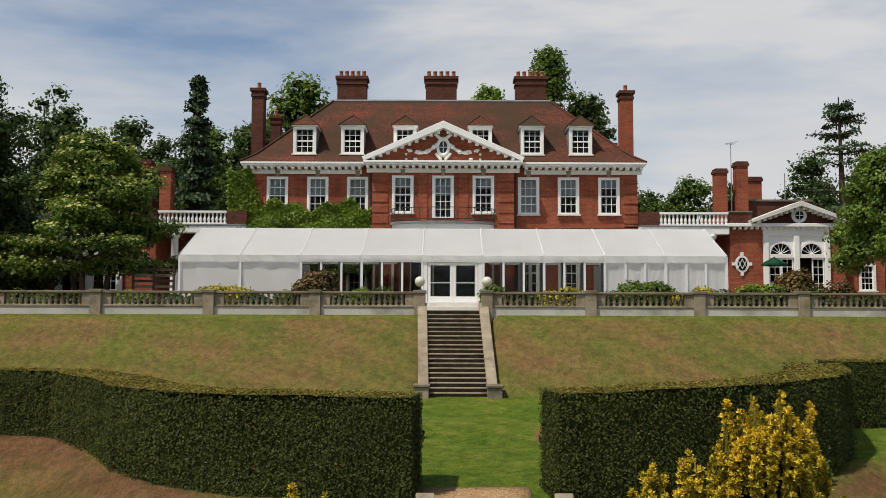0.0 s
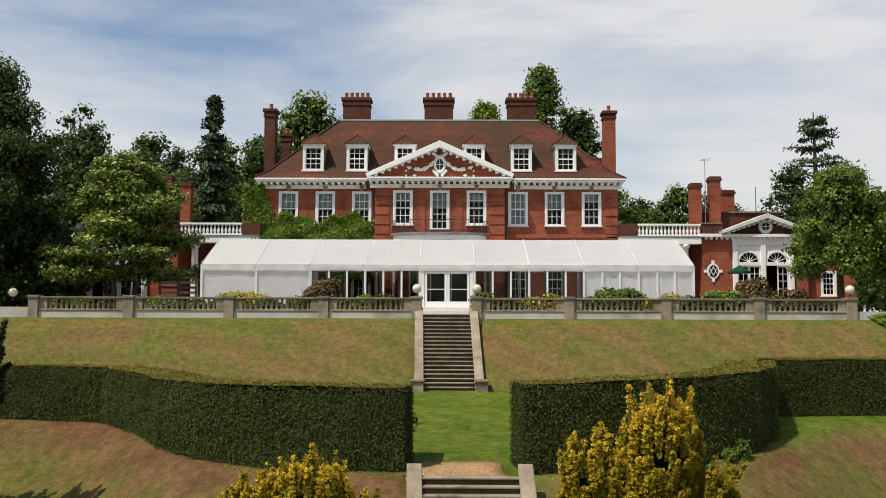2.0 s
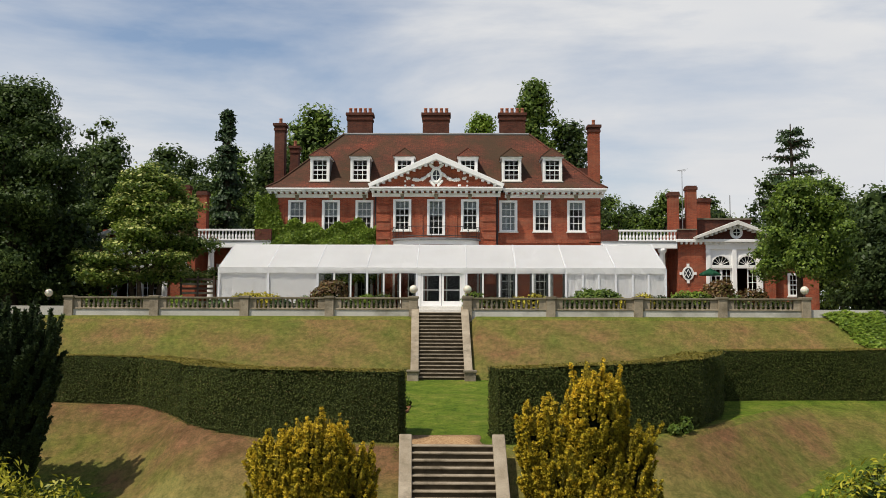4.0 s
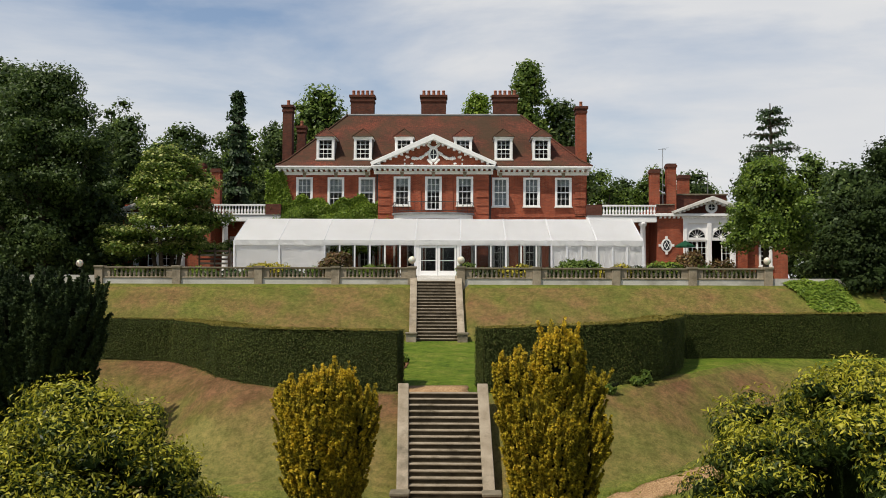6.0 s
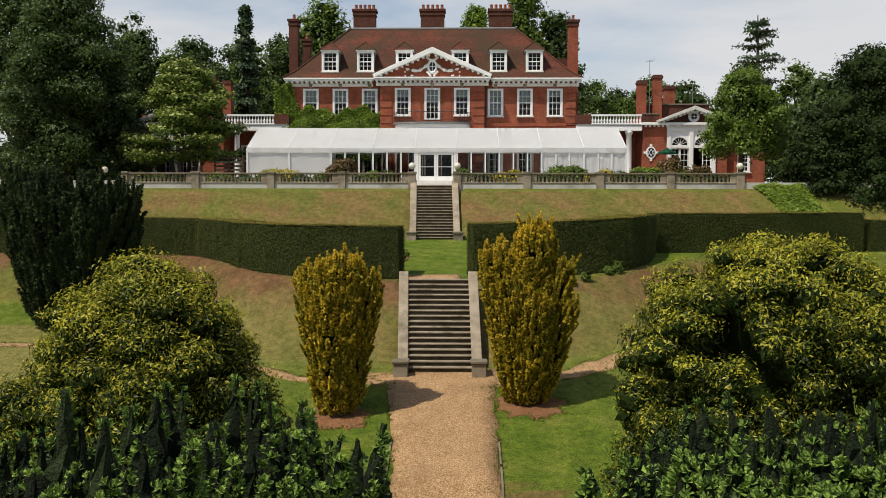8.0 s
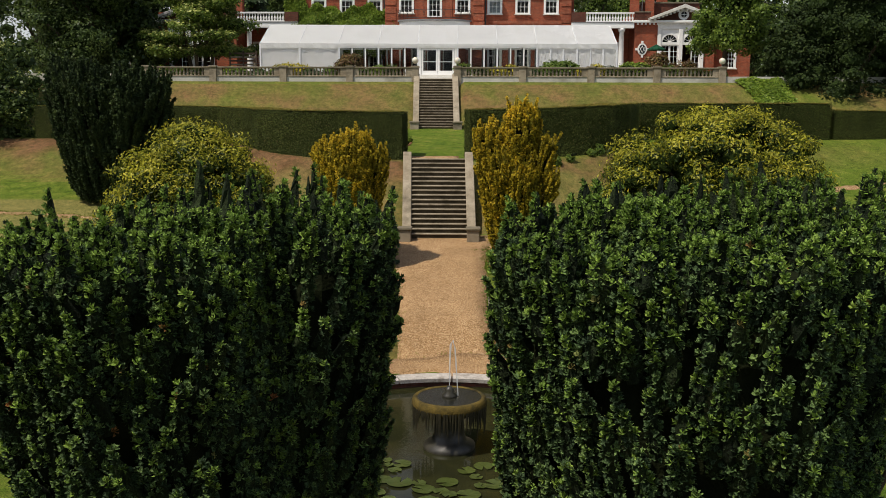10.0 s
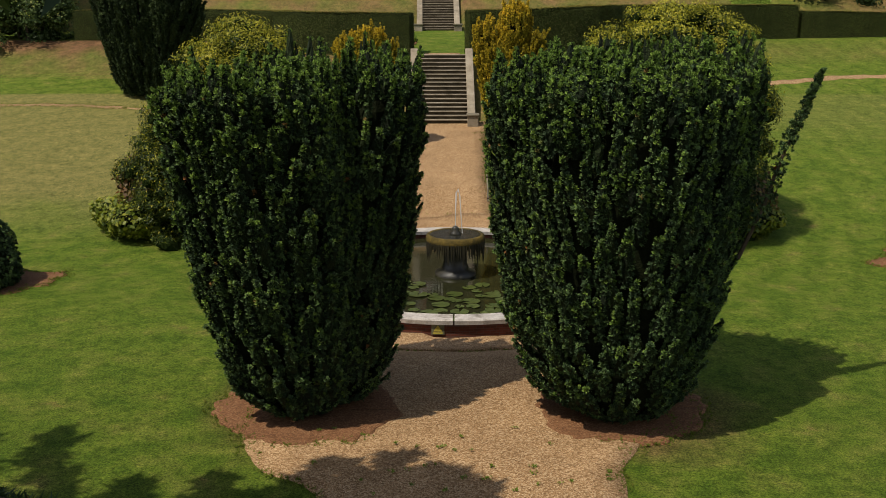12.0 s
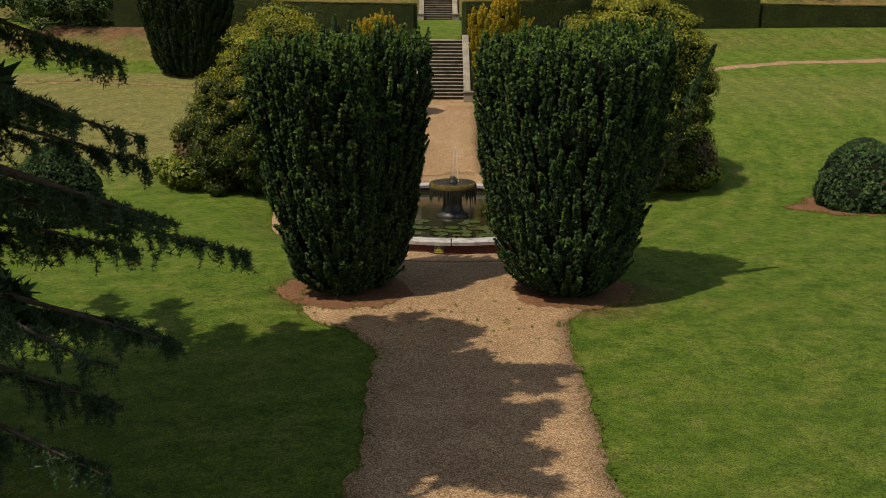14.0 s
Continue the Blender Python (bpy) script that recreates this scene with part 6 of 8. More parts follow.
            if any(k != ci and zz < c[3] * 0.92 and (mx - c[0] * (0.4 + 0.6 * zz / c[3])) ** 2 + (my - c[1] * (0.4 + 0.6 * zz / c[3])) ** 2 < (0.75 * c[2] * np.interp(zz / c[3], shape[0], shape[1])) ** 2 for k, c in enumerate(clumps)):
                continue
            chain(path, fat, size)
    for (x0, y0, h0), (x1, y1, h1) in spires:
        chain([(x0, y0, h0), (x0 * 0.5 + x1 * 0.5, y0 * 0.5 + y1 * 0.5, h0 * 0.55 + h1 * 0.45), (x1, y1, h1)], gap * 0.45, size)
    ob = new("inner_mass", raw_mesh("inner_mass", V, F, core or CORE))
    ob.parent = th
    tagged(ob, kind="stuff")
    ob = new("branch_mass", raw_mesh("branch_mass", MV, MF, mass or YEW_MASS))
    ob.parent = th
    P, D, S, T = np.array(P), np.array(D), np.array(S), np.array(T)
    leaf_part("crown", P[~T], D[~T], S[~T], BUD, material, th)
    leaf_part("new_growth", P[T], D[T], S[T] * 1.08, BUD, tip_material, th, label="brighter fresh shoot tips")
    return th


GOLD_SHAPE = ([0, 0.08, 0.25, 0.5, 0.75, 0.92, 1.0], [0.40, 0.56, 0.74, 0.88, 1.0, 0.95, 0.62])
YEW_SHAPE = ([0, 0.03, 0.07, 0.12, 0.25, 0.5, 0.75, 0.95, 1.0], [0.34, 0.50, 0.62, 0.71, 0.84, 0.95, 1.0, 0.97, 0.84])
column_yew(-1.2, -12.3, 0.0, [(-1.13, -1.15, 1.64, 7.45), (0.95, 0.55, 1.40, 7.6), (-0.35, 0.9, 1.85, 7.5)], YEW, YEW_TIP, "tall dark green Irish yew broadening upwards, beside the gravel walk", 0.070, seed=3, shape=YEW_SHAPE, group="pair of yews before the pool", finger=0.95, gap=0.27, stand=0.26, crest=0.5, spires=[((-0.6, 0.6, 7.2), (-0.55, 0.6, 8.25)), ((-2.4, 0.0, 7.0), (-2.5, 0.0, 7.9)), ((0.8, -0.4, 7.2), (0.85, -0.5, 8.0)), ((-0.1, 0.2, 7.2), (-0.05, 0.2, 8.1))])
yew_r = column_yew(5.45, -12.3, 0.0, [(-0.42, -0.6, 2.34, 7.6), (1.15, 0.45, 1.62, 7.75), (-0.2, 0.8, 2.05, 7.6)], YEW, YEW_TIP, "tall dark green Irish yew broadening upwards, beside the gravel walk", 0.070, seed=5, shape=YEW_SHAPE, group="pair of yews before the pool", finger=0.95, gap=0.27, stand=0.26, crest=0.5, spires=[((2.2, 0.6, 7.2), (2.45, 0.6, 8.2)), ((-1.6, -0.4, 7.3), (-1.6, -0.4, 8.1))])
r_y = np.random.default_rng(6)
bm = bmesh.new()
stray = [(7.9, -12.3, 3.4), (8.35, -12.3, 4.5), (8.72, -12.3, 5.75), (9.05, -12.28, 6.5), (9.38, -12.25, 7.4)]
tube(bm, stray, [0.05, 0.04, 0.03, 0.02, 0.01], 6)
part("stray_branch", bm, BARK, yew_r)
t_ = r_y.uniform(0.12, 1.0, 520)
q_ = np.stack([np.interp(t_, np.linspace(0, 1, 5), [p[k] for p in stray]) for k in range(3)], 1)
w_ = r_y.integers(0, 9, 520)
# short side twigs that lean along the branch
o_ = np.stack([np.cos(w_ * 2.4), np.sin(w_ * 2.4), 0.9 + 0 * w_], 1) * (r_y.uniform(0, 0.34, 520) * (1.15 - t_))[:, None]
leaf_part("stray_foliage", q_ + o_, o_ * 3 + r_y.normal(0, 0.4, (520, 3)) + np.array([0.3, 0, 0.7]), 0.075 * r_y.uniform(0.7, 1.2, 520), BUD, YEW, yew_r)
column_yew(-2.75, 14.4, lz(-2.75, 14.4), [(-0.80, 0.0, 0.66, 5.4), (0.20, -0.1, 0.74, 5.75), (1.15, 0.1, 0.46, 5.15), (-0.1, 0.6, 0.80, 5.5), (-0.3, -0.55, 0.52, 4.6), (0.55, -0.5, 0.40, 4.9)], GOLD, GOLD_TIP, "golden yew clipped to a broad upright column", 0.075, "golden_yew", mass=GOLD_MASS, seed=11, shape=GOLD_SHAPE, group="golden yews by the steps", finger=0.75, gap=0.21, stand=0.22, crest=0.5, core=CORE, spires=[((0.3, -0.1, 5.5), (0.28, -0.1, 6.25))])
column_yew(4.2, 15.5, lz(4.2, 15.5), [(0.32, 0.2, 0.74, 6.75), (-1.18, 0.0, 0.60, 5.85), (1.35, 0.0, 0.44, 5.3), (1.60, -0.3, 0.36, 3.9), (0.35, -0.65, 0.62, 4.2), (-0.55, -0.5, 0.55, 4.7), (1.0, 0.45, 0.50, 5.2), (-0.3, 0.4, 0.64, 5.5)], GOLD, GOLD_TIP, "golden yew with ragged upright tips", 0.075, "golden_yew", mass=GOLD_MASS, seed=13, shape=GOLD_SHAPE, group="golden yews by the steps", finger=0.75, gap=0.20, stand=0.22, crest=0.55, core=CORE, spires=[((0.1, 0.1, 6.6), (0.05, 0.1, 7.15)), ((0.45, 0.1, 6.6), (0.5, 0.1, 7.2)), ((1.5, -0.1, 4.9), (2.0, -0.1, 5.6)), ((-0.95, 0, 5.8), (-0.9, 0, 6.35)), ((-1.35, 0, 5.6), (-1.45, 0, 6.15))])
DARK_SHAPE = ([0, 0.1, 0.3, 0.6, 0.85, 1.0], [0.72, 0.84, 0.95, 1.0, 0.96, 0.70])
DARK_SHOOT = leaf_mat("blackish_yew_shoot", [(0.0, (0.020, 0.036, 0.013)), (0.7, (0.048, 0.076, 0.026)), (1.0, (0.090, 0.128, 0.042))], 0.6, 0.15, 0.15, True)
column_yew(-15.9, 23.6, lz(-15.9, 23.6), [(0, 0, 1.5, 6.5), (-2.2, 0.3, 1.5, 6.8), (1.7, 0.1, 1.25, 6.3), (-0.9, -0.9, 1.1, 6.1), (0.8, -0.8, 1.0, 5.9)], DARK_SHOOT, DARK_SHOOT, "broad blackish-green upright yew in front of the hedge", 0.12, seed=17, shape=DARK_SHAPE, finger=1.5, gap=0.36, stand=0.34, crest=0.9, around=3, mass=DARK_MASS)


def blob_points(r, n, lobes, jitter=0.0):
    """Points near the surface of a set of ellipsoid lobes (x, y, z, rx, ry, rz), with outward directions; those inside another lobe are dropped."""
    L = np.array(lobes, float)
    area = (L[:, 3] * L[:, 4] * L[:, 5]) ** (2 / 3)
    pick = r.choice(len(L), size=n, p=area / area.sum())
    d = r.normal(size=(n, 3))
    d /= np.linalg.norm(d, axis=1, keepdims=True)
    depth = 1 - 0.22 * r.random(n) ** 2
    P = L[pick, :3] + d * L[pick, 3:] * depth[:, None]
    keep = np.ones(n, bool)
    for k, l in enumerate(L):
        q = (((P - l[:3]) / l[3:]) ** 2).sum(1)
        keep &= (q > 0.62) | (pick == k)
    P = P + r.normal(0, 1, P.shape) * jitter
    nd = d / L[pick, 3:]
    nd /= np.linalg.norm(nd, axis=1, keepdims=True)
    return P[keep], nd[keep]


def lobe_core(name, lobes, parent, f=0.78, material=None):
    bm = bmesh.new()
    for x, y, z, a, b, c in lobes:
        bmesh.ops.create_icosphere(bm, subdivisions=2 if len(lobes) < 12 else 1, radius=1.0, matrix=Matrix.Translation((x, y, z)) @ Matrix.Diagonal((a * f, b * f, c * f, 1)))
    for v in bm.verts:
        v.co += Vector((wobble(v.co.x, v.co.y + v.co.z, 0.3), wobble(v.co.y, v.co.z, 0.3), wobble(v.co.z, v.co.x, 0.3)))
    return tagged(part(name, bm, material or CORE, parent), kind="stuff")


def crown_lobes(r, cx, cy, zb, zt, rx, n, taper=0.5, size=0.42):
    """Lobes that fill a crown unevenly between two heights, the outer ones small."""
    out = []
    lean = [(r.uniform(0, 2 * math.pi), r.uniform(0.72, 1.12)) for k in range(5)]
    for k in range(n):
        h = r.uniform(0.04, 0.97)
        env = math.sin(math.pi * min(1, (0.12 + h * 0.88)) ** taper) ** 0.6
        a = r.uniform(0, 2 * math.pi)
        uneven = 1.0 + sum((f - 0.9) * math.cos(a - b + 2.5 * h) for b, f in lean) * 0.6
        u = math.sqrt(r.uniform(0.05, 1.0))
        q = rx * env * u * 0.9 * uneven
        s = rx * size * (1.15 - 0.6 * u) * r.uniform(0.6, 1.25)
        out.append((cx + q * math.cos(a), cy + q * math.sin(a), zb + (zt - zb) * h * (1.0 if u < 0.6 else r.uniform(0.92, 1.02)) - s * 0.3, s, s, s * r.uniform(0.5, 0.8)))
    out.append((cx, cy, (zb + zt) / 2, rx * 0.42, rx * 0.42, (zt - zb) * 0.32))
    return out


def broad_tree(cx, cy, z0, zb, zt, rx, material, label, n_leaf, leaf, seed, lobes=18, name="tree", trunk=0.3, taper=0.5, core=0.72, category="tree", stems=1, size=0.42, second=None, flat=1.0):
    """A trunk with limbs into a crown of many small lobes, each covered with single leaves."""
    r = np.random.default_rng(seed)
    th = thing(name, (cx, cy, z0), label, category)
    L = [(*l[:5], l[5] * flat) for l in crown_lobes(r, cx, cy, zb, zt, rx, lobes, taper, size)]
    bm = bmesh.new()
    for s in range(stems):
        a = 2 * math.pi * s / max(1, stems) + seed
        o = 0.0 if stems == 1 else rx * 0.35
        tube(bm, [(cx + 0.15 * o * math.cos(a), cy + 0.15 * o * math.sin(a), z0 - 0.2), (cx + o * 0.5 * math.cos(a), cy + o * 0.5 * math.sin(a), (z0 + zb) / 2), (cx + o * math.cos(a), cy + o * math.sin(a), (zb + zt) / 2)], [trunk * 1.3, trunk, trunk * 0.4], 8)
    for l in L[: min(9, len(L))]:
        tube(bm, [(cx, cy, zb + 0.1 * (zt - zb)), (cx * 0.5 + l[0] * 0.5, cy * 0.5 + l[1] * 0.5, zb * 0.4 + l[2] * 0.6 - 0.1), (l[0], l[1], l[2])], [trunk * 0.5, trunk * 0.3, trunk * 0.12], 6)
    part("trunk", bm, BARK, th, "", True)
    if core:
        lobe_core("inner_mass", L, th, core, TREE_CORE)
    P, D = blob_points(r, n_leaf, L, leaf * 0.5)
    # loose sprays that stand out from the crown
    far = r.random(len(P)) < 0.14
    P[far] += D[far] * (leaf * r.uniform(0.2, 1.3, far.sum()))[:, None]
    S = leaf * r.uniform(0.6, 1.4, len(P))
    leaf_part("crown", P, D + np.array((0, 0, 0.25)) + r.normal(0, 0.5, D.shape), S, LEAF, material, th)
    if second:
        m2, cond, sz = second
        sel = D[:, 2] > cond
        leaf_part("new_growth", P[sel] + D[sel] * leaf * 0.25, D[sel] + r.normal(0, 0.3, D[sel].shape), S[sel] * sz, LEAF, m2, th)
    return th


# two broad golden-green evergreens on the slope, with low shrubs at their feet
def evergreen(cx, cy, rx, ry, zt, top, seed, label, full, group="broad evergreens by the pool"):
    """A broad bushy evergreen: clumps of upturned sprays over a dark frame, the tips yellow. top: the crest's offset (dx, dy)."""
    r = np.random.default_rng(seed)
    z0 = lz(cx, cy)
    hh = zt - z0
    th = thing("evergreen_tree", (cx, cy, z0), label, "tree", group)

    def env(h):
        return float(np.interp(h, [0, 0.12, 0.3, 0.55, 0.75, 0.9, 1.0], full))

    L = [(cx + top[0] * h, cy + top[1] * h, z0 + hh * h, rx * f, ry * f, hh * 0.24) for h, f in ((0.14, 0.95), (0.36, 0.95 * full[2]), (0.56, 0.92 * full[3]), (0.74, 0.85 * full[4]))]
    bm = bmesh.new()
    tube(bm, [(cx, cy, z0 - 0.2), (cx + top[0] * 0.8, cy + top[1] * 0.8, z0 + hh * 0.8)], [0.3, 0.08], 8)
    P, D, S, T = [], [], [], []
    count = 500
    for k in range(count):
        h = ((k + r.random()) / count) ** 1.1
        a = k * 2.39996 + r.normal(0, 0.3)
        if math.sin(a) > 0.4 and r.random() < 0.65:
            continue
        f = env(h) * r.uniform(0.80, 1.08) if h < 0.93 else env(h) * r.uniform(0.1, 1.0)
        c = np.array((cx + top[0] * h + rx * f * math.cos(a), cy + top[1] * h + ry * f * math.sin(a), z0 + 0.25 + (hh - 0.5) * h + r.normal(0, 0.2)))
        out = np.array((math.cos(a), math.sin(a), 0.35 + 0.8 * h))
        out /= np.linalg.norm(out)
        if k % 4 == 0:
            root = np.array((cx + top[0] * h * 0.7, cy + top[1] * h * 0.7, z0 + hh * h * 0.7))
            tube(bm, [tuple(root), tuple(root * 0.4 + c * 0.6 + np.array((0, 0, 0.1))), tuple(c)], [0.06, 0.04, 0.015], 5)
        big = r.uniform(0.36, 0.66)
        L.append((c[0], c[1], c[2] - 0.05, big * 0.95, big * 0.95, big * 0.60))
        # a rounded pad of small leaves on the lit side of the clump, feathered at its rim
        m = int(680 * big)
        d = r.normal(size=(m, 3)) + out * 0.55 + np.array((0, 0, 0.35))
        d /= np.linalg.norm(d, axis=1, keepdims=True)
        q = r.uniform(0.82, 1.05, m) + (r.random(m) < 0.22) * r.uniform(0.05, 0.35, m)
        P.append(c + d * np.array((big, big, big * 0.68)) * q[:, None] + np.array((0, 0, 0.10)) * (q > 1.06)[:, None])
        D.append(d + r.normal(0, 0.45, (m, 3)))
        S.append(0.112 * r.uniform(0.6, 1.4, m))
        # yellow tips thicken upward and crestward, which also paints the lit tops
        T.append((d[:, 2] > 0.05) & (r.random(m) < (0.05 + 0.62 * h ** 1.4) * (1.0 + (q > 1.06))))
    part("trunk", bm, BARK, th)
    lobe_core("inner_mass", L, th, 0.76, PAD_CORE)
    P, D, S, T = np.concatenate(P), np.concatenate(D), np.concatenate(S), np.concatenate(T)
    keep = P[:, 2] > z0 + 0.1
    P, D, S, T = P[keep], D[keep], S[keep], T[keep]
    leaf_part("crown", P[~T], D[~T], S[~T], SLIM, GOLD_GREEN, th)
    leaf_part("new_growth", P[T], D[T], S[T], SLIM, YELLOWISH, th, label="bright yellow shoots, thicker on upward sides as if lit")
    return th


# pad cores coloured dark so the gaps between clumps read as shade
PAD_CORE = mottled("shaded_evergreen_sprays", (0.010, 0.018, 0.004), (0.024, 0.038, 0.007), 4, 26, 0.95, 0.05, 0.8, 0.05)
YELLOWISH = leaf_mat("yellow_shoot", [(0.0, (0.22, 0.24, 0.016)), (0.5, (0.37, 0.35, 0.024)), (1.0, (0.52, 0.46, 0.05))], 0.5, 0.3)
evergreen(-7.4, 4.9, 3.95, 3.5, 8.2, (1.0, 0.0), 21, "broad golden-green evergreen with yellow shoot tips", (0.86, 1.0, 0.97, 0.80, 0.62, 0.42, 0.14))
evergreen(9.9, 5.0, 3.6, 3.5, 8.9, (0.0, 0.0), 22, "broad golden-green evergreen with yellow shoot tips", (0.86, 1.0, 1.0, 0.97, 0.90, 0.70, 0.35))


def shrub(cx, cy, z0, rx, ry, h, material, label, n, leaf, seed, name="shrub", group="", lobes=7, category="shrub"):
    r = np.random.default_rng(seed)
    th = thing(name, (cx, cy, z0), label, category, group)
    L = [(cx, cy, z0 + h * 0.42, rx * 0.8, ry * 0.8, h * 0.5)]
    for k in range(lobes):
        a, q = 2 * math.pi * k / lobes + r.uniform(-0.3, 0.3), r.uniform(0.35, 0.65)
        s = r.uniform(0.38, 0.52)
        L.append((cx + rx * q * math.cos(a), cy + ry * q * math.sin(a), z0 + h * r.uniform(0.3, 0.65), rx * s, ry * s, h * 0.34))
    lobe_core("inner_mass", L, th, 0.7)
    P, D = blob_points(r, n * 4, L, leaf * 0.2)
    P[:, 2] = np.maximum(P[:, 2], z0 + 0.02)
    leaf_part("crown", P, D + np.array((0, 0, 0.3)) + r.normal(0, 0.45, D.shape), leaf * 0.72 * r.uniform(0.6, 1.4, len(P)), LEAF, material, th)
    return th


shrub(-9.3, 4.6, lz(-9.3, 4.6), 2.9, 2.2, 3.4, PURPLE, "spreading bronze-leaved shrub at an evergreen's foot", 2600, 0.26, 31)
shrub(-10.4, 4.0, lz(-10.4, 4.0), 2.4, 1.9, 1.75, LIME, "low yellow-green shrub on the lawn", 2000, 0.24, 32)
shrub(11.9, 4.4, lz(11.9, 4.4), 2.2, 2.0, 3.6, PURPLE, "spreading bronze-leaved shrub at an evergreen's foot", 2400, 0.26, 33)
shrub(12.9, 4.2, lz(12.9, 4.2), 1.5, 1.5, 1.3, LIME, "low yellow-green shrub on the lawn", 1200, 0.24, 34)
for x, y, k in ((-14.35, -3.0, 41), (19.5, 0.6, 42)):
    r = np.random.default_rng(k)
    th = thing("clipped_bush", (x, y, 0), "dome-shaped clipped dark green bush on the lawn", "bush", "clipped bushes on the lawn")
    prof = [(1.5, -0.05), (1.74, 0.35), (1.76, 0.9), (1.55, 1.6), (1.12, 2.3), (0.62, 2.75), (0.2, 2.98)]
    bm = bmesh.new()
    lathe(bm, prof, 28, x, y, 0)
    part("inner_mass", bm, CORE, th)
    n = 4200
    t, a = r.random(n) ** 1.25, r.uniform(0, 2 * math.pi, n)
    kk = np.linspace(0, 1, len(prof))
    q, z = np.interp(t, kk, [p[0] for p in prof]), np.interp(t, kk, [p[1] for p in prof])
    q = (q + 0.05) * (1 + 0.035 * np.sin(a * 5 + 3 * z) + 0.03 * np.sin(a * 11 - 4 * z)) + r.normal(0, 0.03, n)
    P = np.stack([x + q * np.cos(a), y + q * np.sin(a), np.maximum(z + 0.05, 0.03)], 1)
    D = np.stack([np.cos(a), np.sin(a), 0.5 + 1.2 * t ** 2], 1) + r.normal(0, 0.3, (n, 3))
    leaf_part("crown", P, D, 0.085 * r.uniform(0.7, 1.3, n), BUD, YEW, th)


def hedge(line, tops, thick, label, seed, z_drop=0.05):
    """A clipped hedge along its front foot line: dark core and leaves over front, top and ends."""
    r = np.random.default_rng(seed)
    pts = np.array(line, float)
    seg = np.hypot(*(pts[1:] - pts[:-1]).T)
    s = np.concatenate([[0], np.cumsum(seg)])
    th = thing("clipped_hedge", (pts[0][0], pts[0][1], lz(*pts[0])), label, "hedge", "clipped hedges above the bank")

    def at(u):
        x, y, zt = np.interp(u, s, pts[:, 0]), np.interp(u, s, pts[:, 1]), np.interp(u, s, tops)
        e = 0.7
        dx, dy = np.interp(u + e, s, pts[:, 0]) - np.interp(u - e, s, pts[:, 0]), np.interp(u + e, s, pts[:, 1]) - np.interp(u - e, s, pts[:, 1])
        n = np.hypot(dx, dy)
        n = np.where(n < 1e-6, 1, n)
        nx, ny = dy / n, -dx / n
        flip = np.where(ny > 0, -1, 1)
        return x, y, zt, nx * flip, ny * flip

    m = max(4, int(s[-1] / 0.6))
    u = np.linspace(0, s[-1], m)
    x, y, zt, nx, ny = at(u)
    bm = bmesh.new()
    rows = []
    for i in range(m):
        zb = lz(x[i], y[i]) - 0.3
        q = []
        for o, z in ((0.08, zb), (0.10, zb + (zt[i] - zb) * 0.5), (0.12, zt[i] - 0.16), (0.3, zt[i] - 0.05), (thick - 0.3, zt[i] - 0.05), (thick - 0.1, zt[i] - 0.16), (thick - 0.08, zb)):
            j = wobble(u[i] * 0.5, z * 0.8 + o, 0.10)
            q.append(bm.verts.new((x[i] - nx[i] * (o + j), y[i] - ny[i] * (o + j), z + (wobble(u[i] * 0.6, o, 0.05) if z > zb + 1 else 0))))
        rows.append(q)
    for a, b in zip(rows, rows[1:]):
        for k in range(6):
            bm.faces.new((a[k], b[k], b[k + 1], a[k + 1]))
    bm.faces.new(rows[0])
    bm.faces.new(rows[-1][::-1])
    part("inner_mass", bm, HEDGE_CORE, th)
    cap = bmesh.new()
    rows = []
    for i in range(m):
        rows.append([cap.verts.new((x[i] - nx[i] * o, y[i] - ny[i] * o, zt[i] - 0.02 + wobble(u[i] * 0.6, o, 0.05))) for o in np.linspace(0.02, thick - 0.04, 5)])
    for a, b in zip(rows, rows[1:]):
        for k in range(4):
            cap.faces.new((a[k], b[k], b[k + 1], a[k + 1]))
    bmesh.ops.solidify(cap, geom=cap.faces[:], thickness=0.03)
    part("clipped_cap", cap, HEDGE_CAP, th, "yellowed clipped top, coloured lighter as if sunlit")
    h = float(np.mean(tops)) - lz(*pts[len(pts) // 2])
    n_front, n_top, n_end = int(s[-1] * h * 680), int(s[-1] * thick * 260), int(thick * h * 700)
    P, D = [], []
    uu = r.uniform(0, s[-1], n_front)
    x, y, zt, nx, ny = at(uu)
    zb = land(x, y)
    t = r.random(n_front)
    z = zb + (zt - 0.02 - zb) * t
    off = 0.05 * r.normal(size=n_front) + np.array([wobble(a * 0.5, b * 0.8, 0.10) for a, b in zip(uu, z)])
    P.append(np.stack([x - nx * off, y - ny * off, z], 1))
    D.append(np.stack([nx, ny, 0.15 + 0 * nx], 1))
    uu = r.uniform(0, s[-1], n_top)
    x, y, zt, nx, ny = at(uu)
    o = r.uniform(0, thick, n_top)
    zz = zt - 0.03 * r.random(n_top) + np.array([wobble(a * 0.6, b, 0.05) for a, b in zip(uu, o)])
    P.append(np.stack([x - nx * o, y - ny * o, zz], 1))
    D.append(np.stack([0 * x, 0 * x, 1 + 0 * x], 1))
    for end, sg in ((0.0, -1), (s[-1], 1)):
        x, y, zt, nx, ny = at(np.full(n_end, end))
        o, t = r.uniform(0, thick, n_end), r.random(n_end)
        zb = land(x, y)
        ex, ey = -ny * sg, nx * sg
        d0 = pts[0] - pts[1] if sg < 0 else pts[-1] - pts[-2]
        f = np.sign(ex * d0[0] + ey * d0[1])
        P.append(np.stack([x - nx * o + ex * f * 0.03, y - ny * o + ey * f * 0.03, zb + (zt - zb) * t], 1))
        D.append(np.stack([ex * f, ey * f, 0.1 + 0 * x], 1))
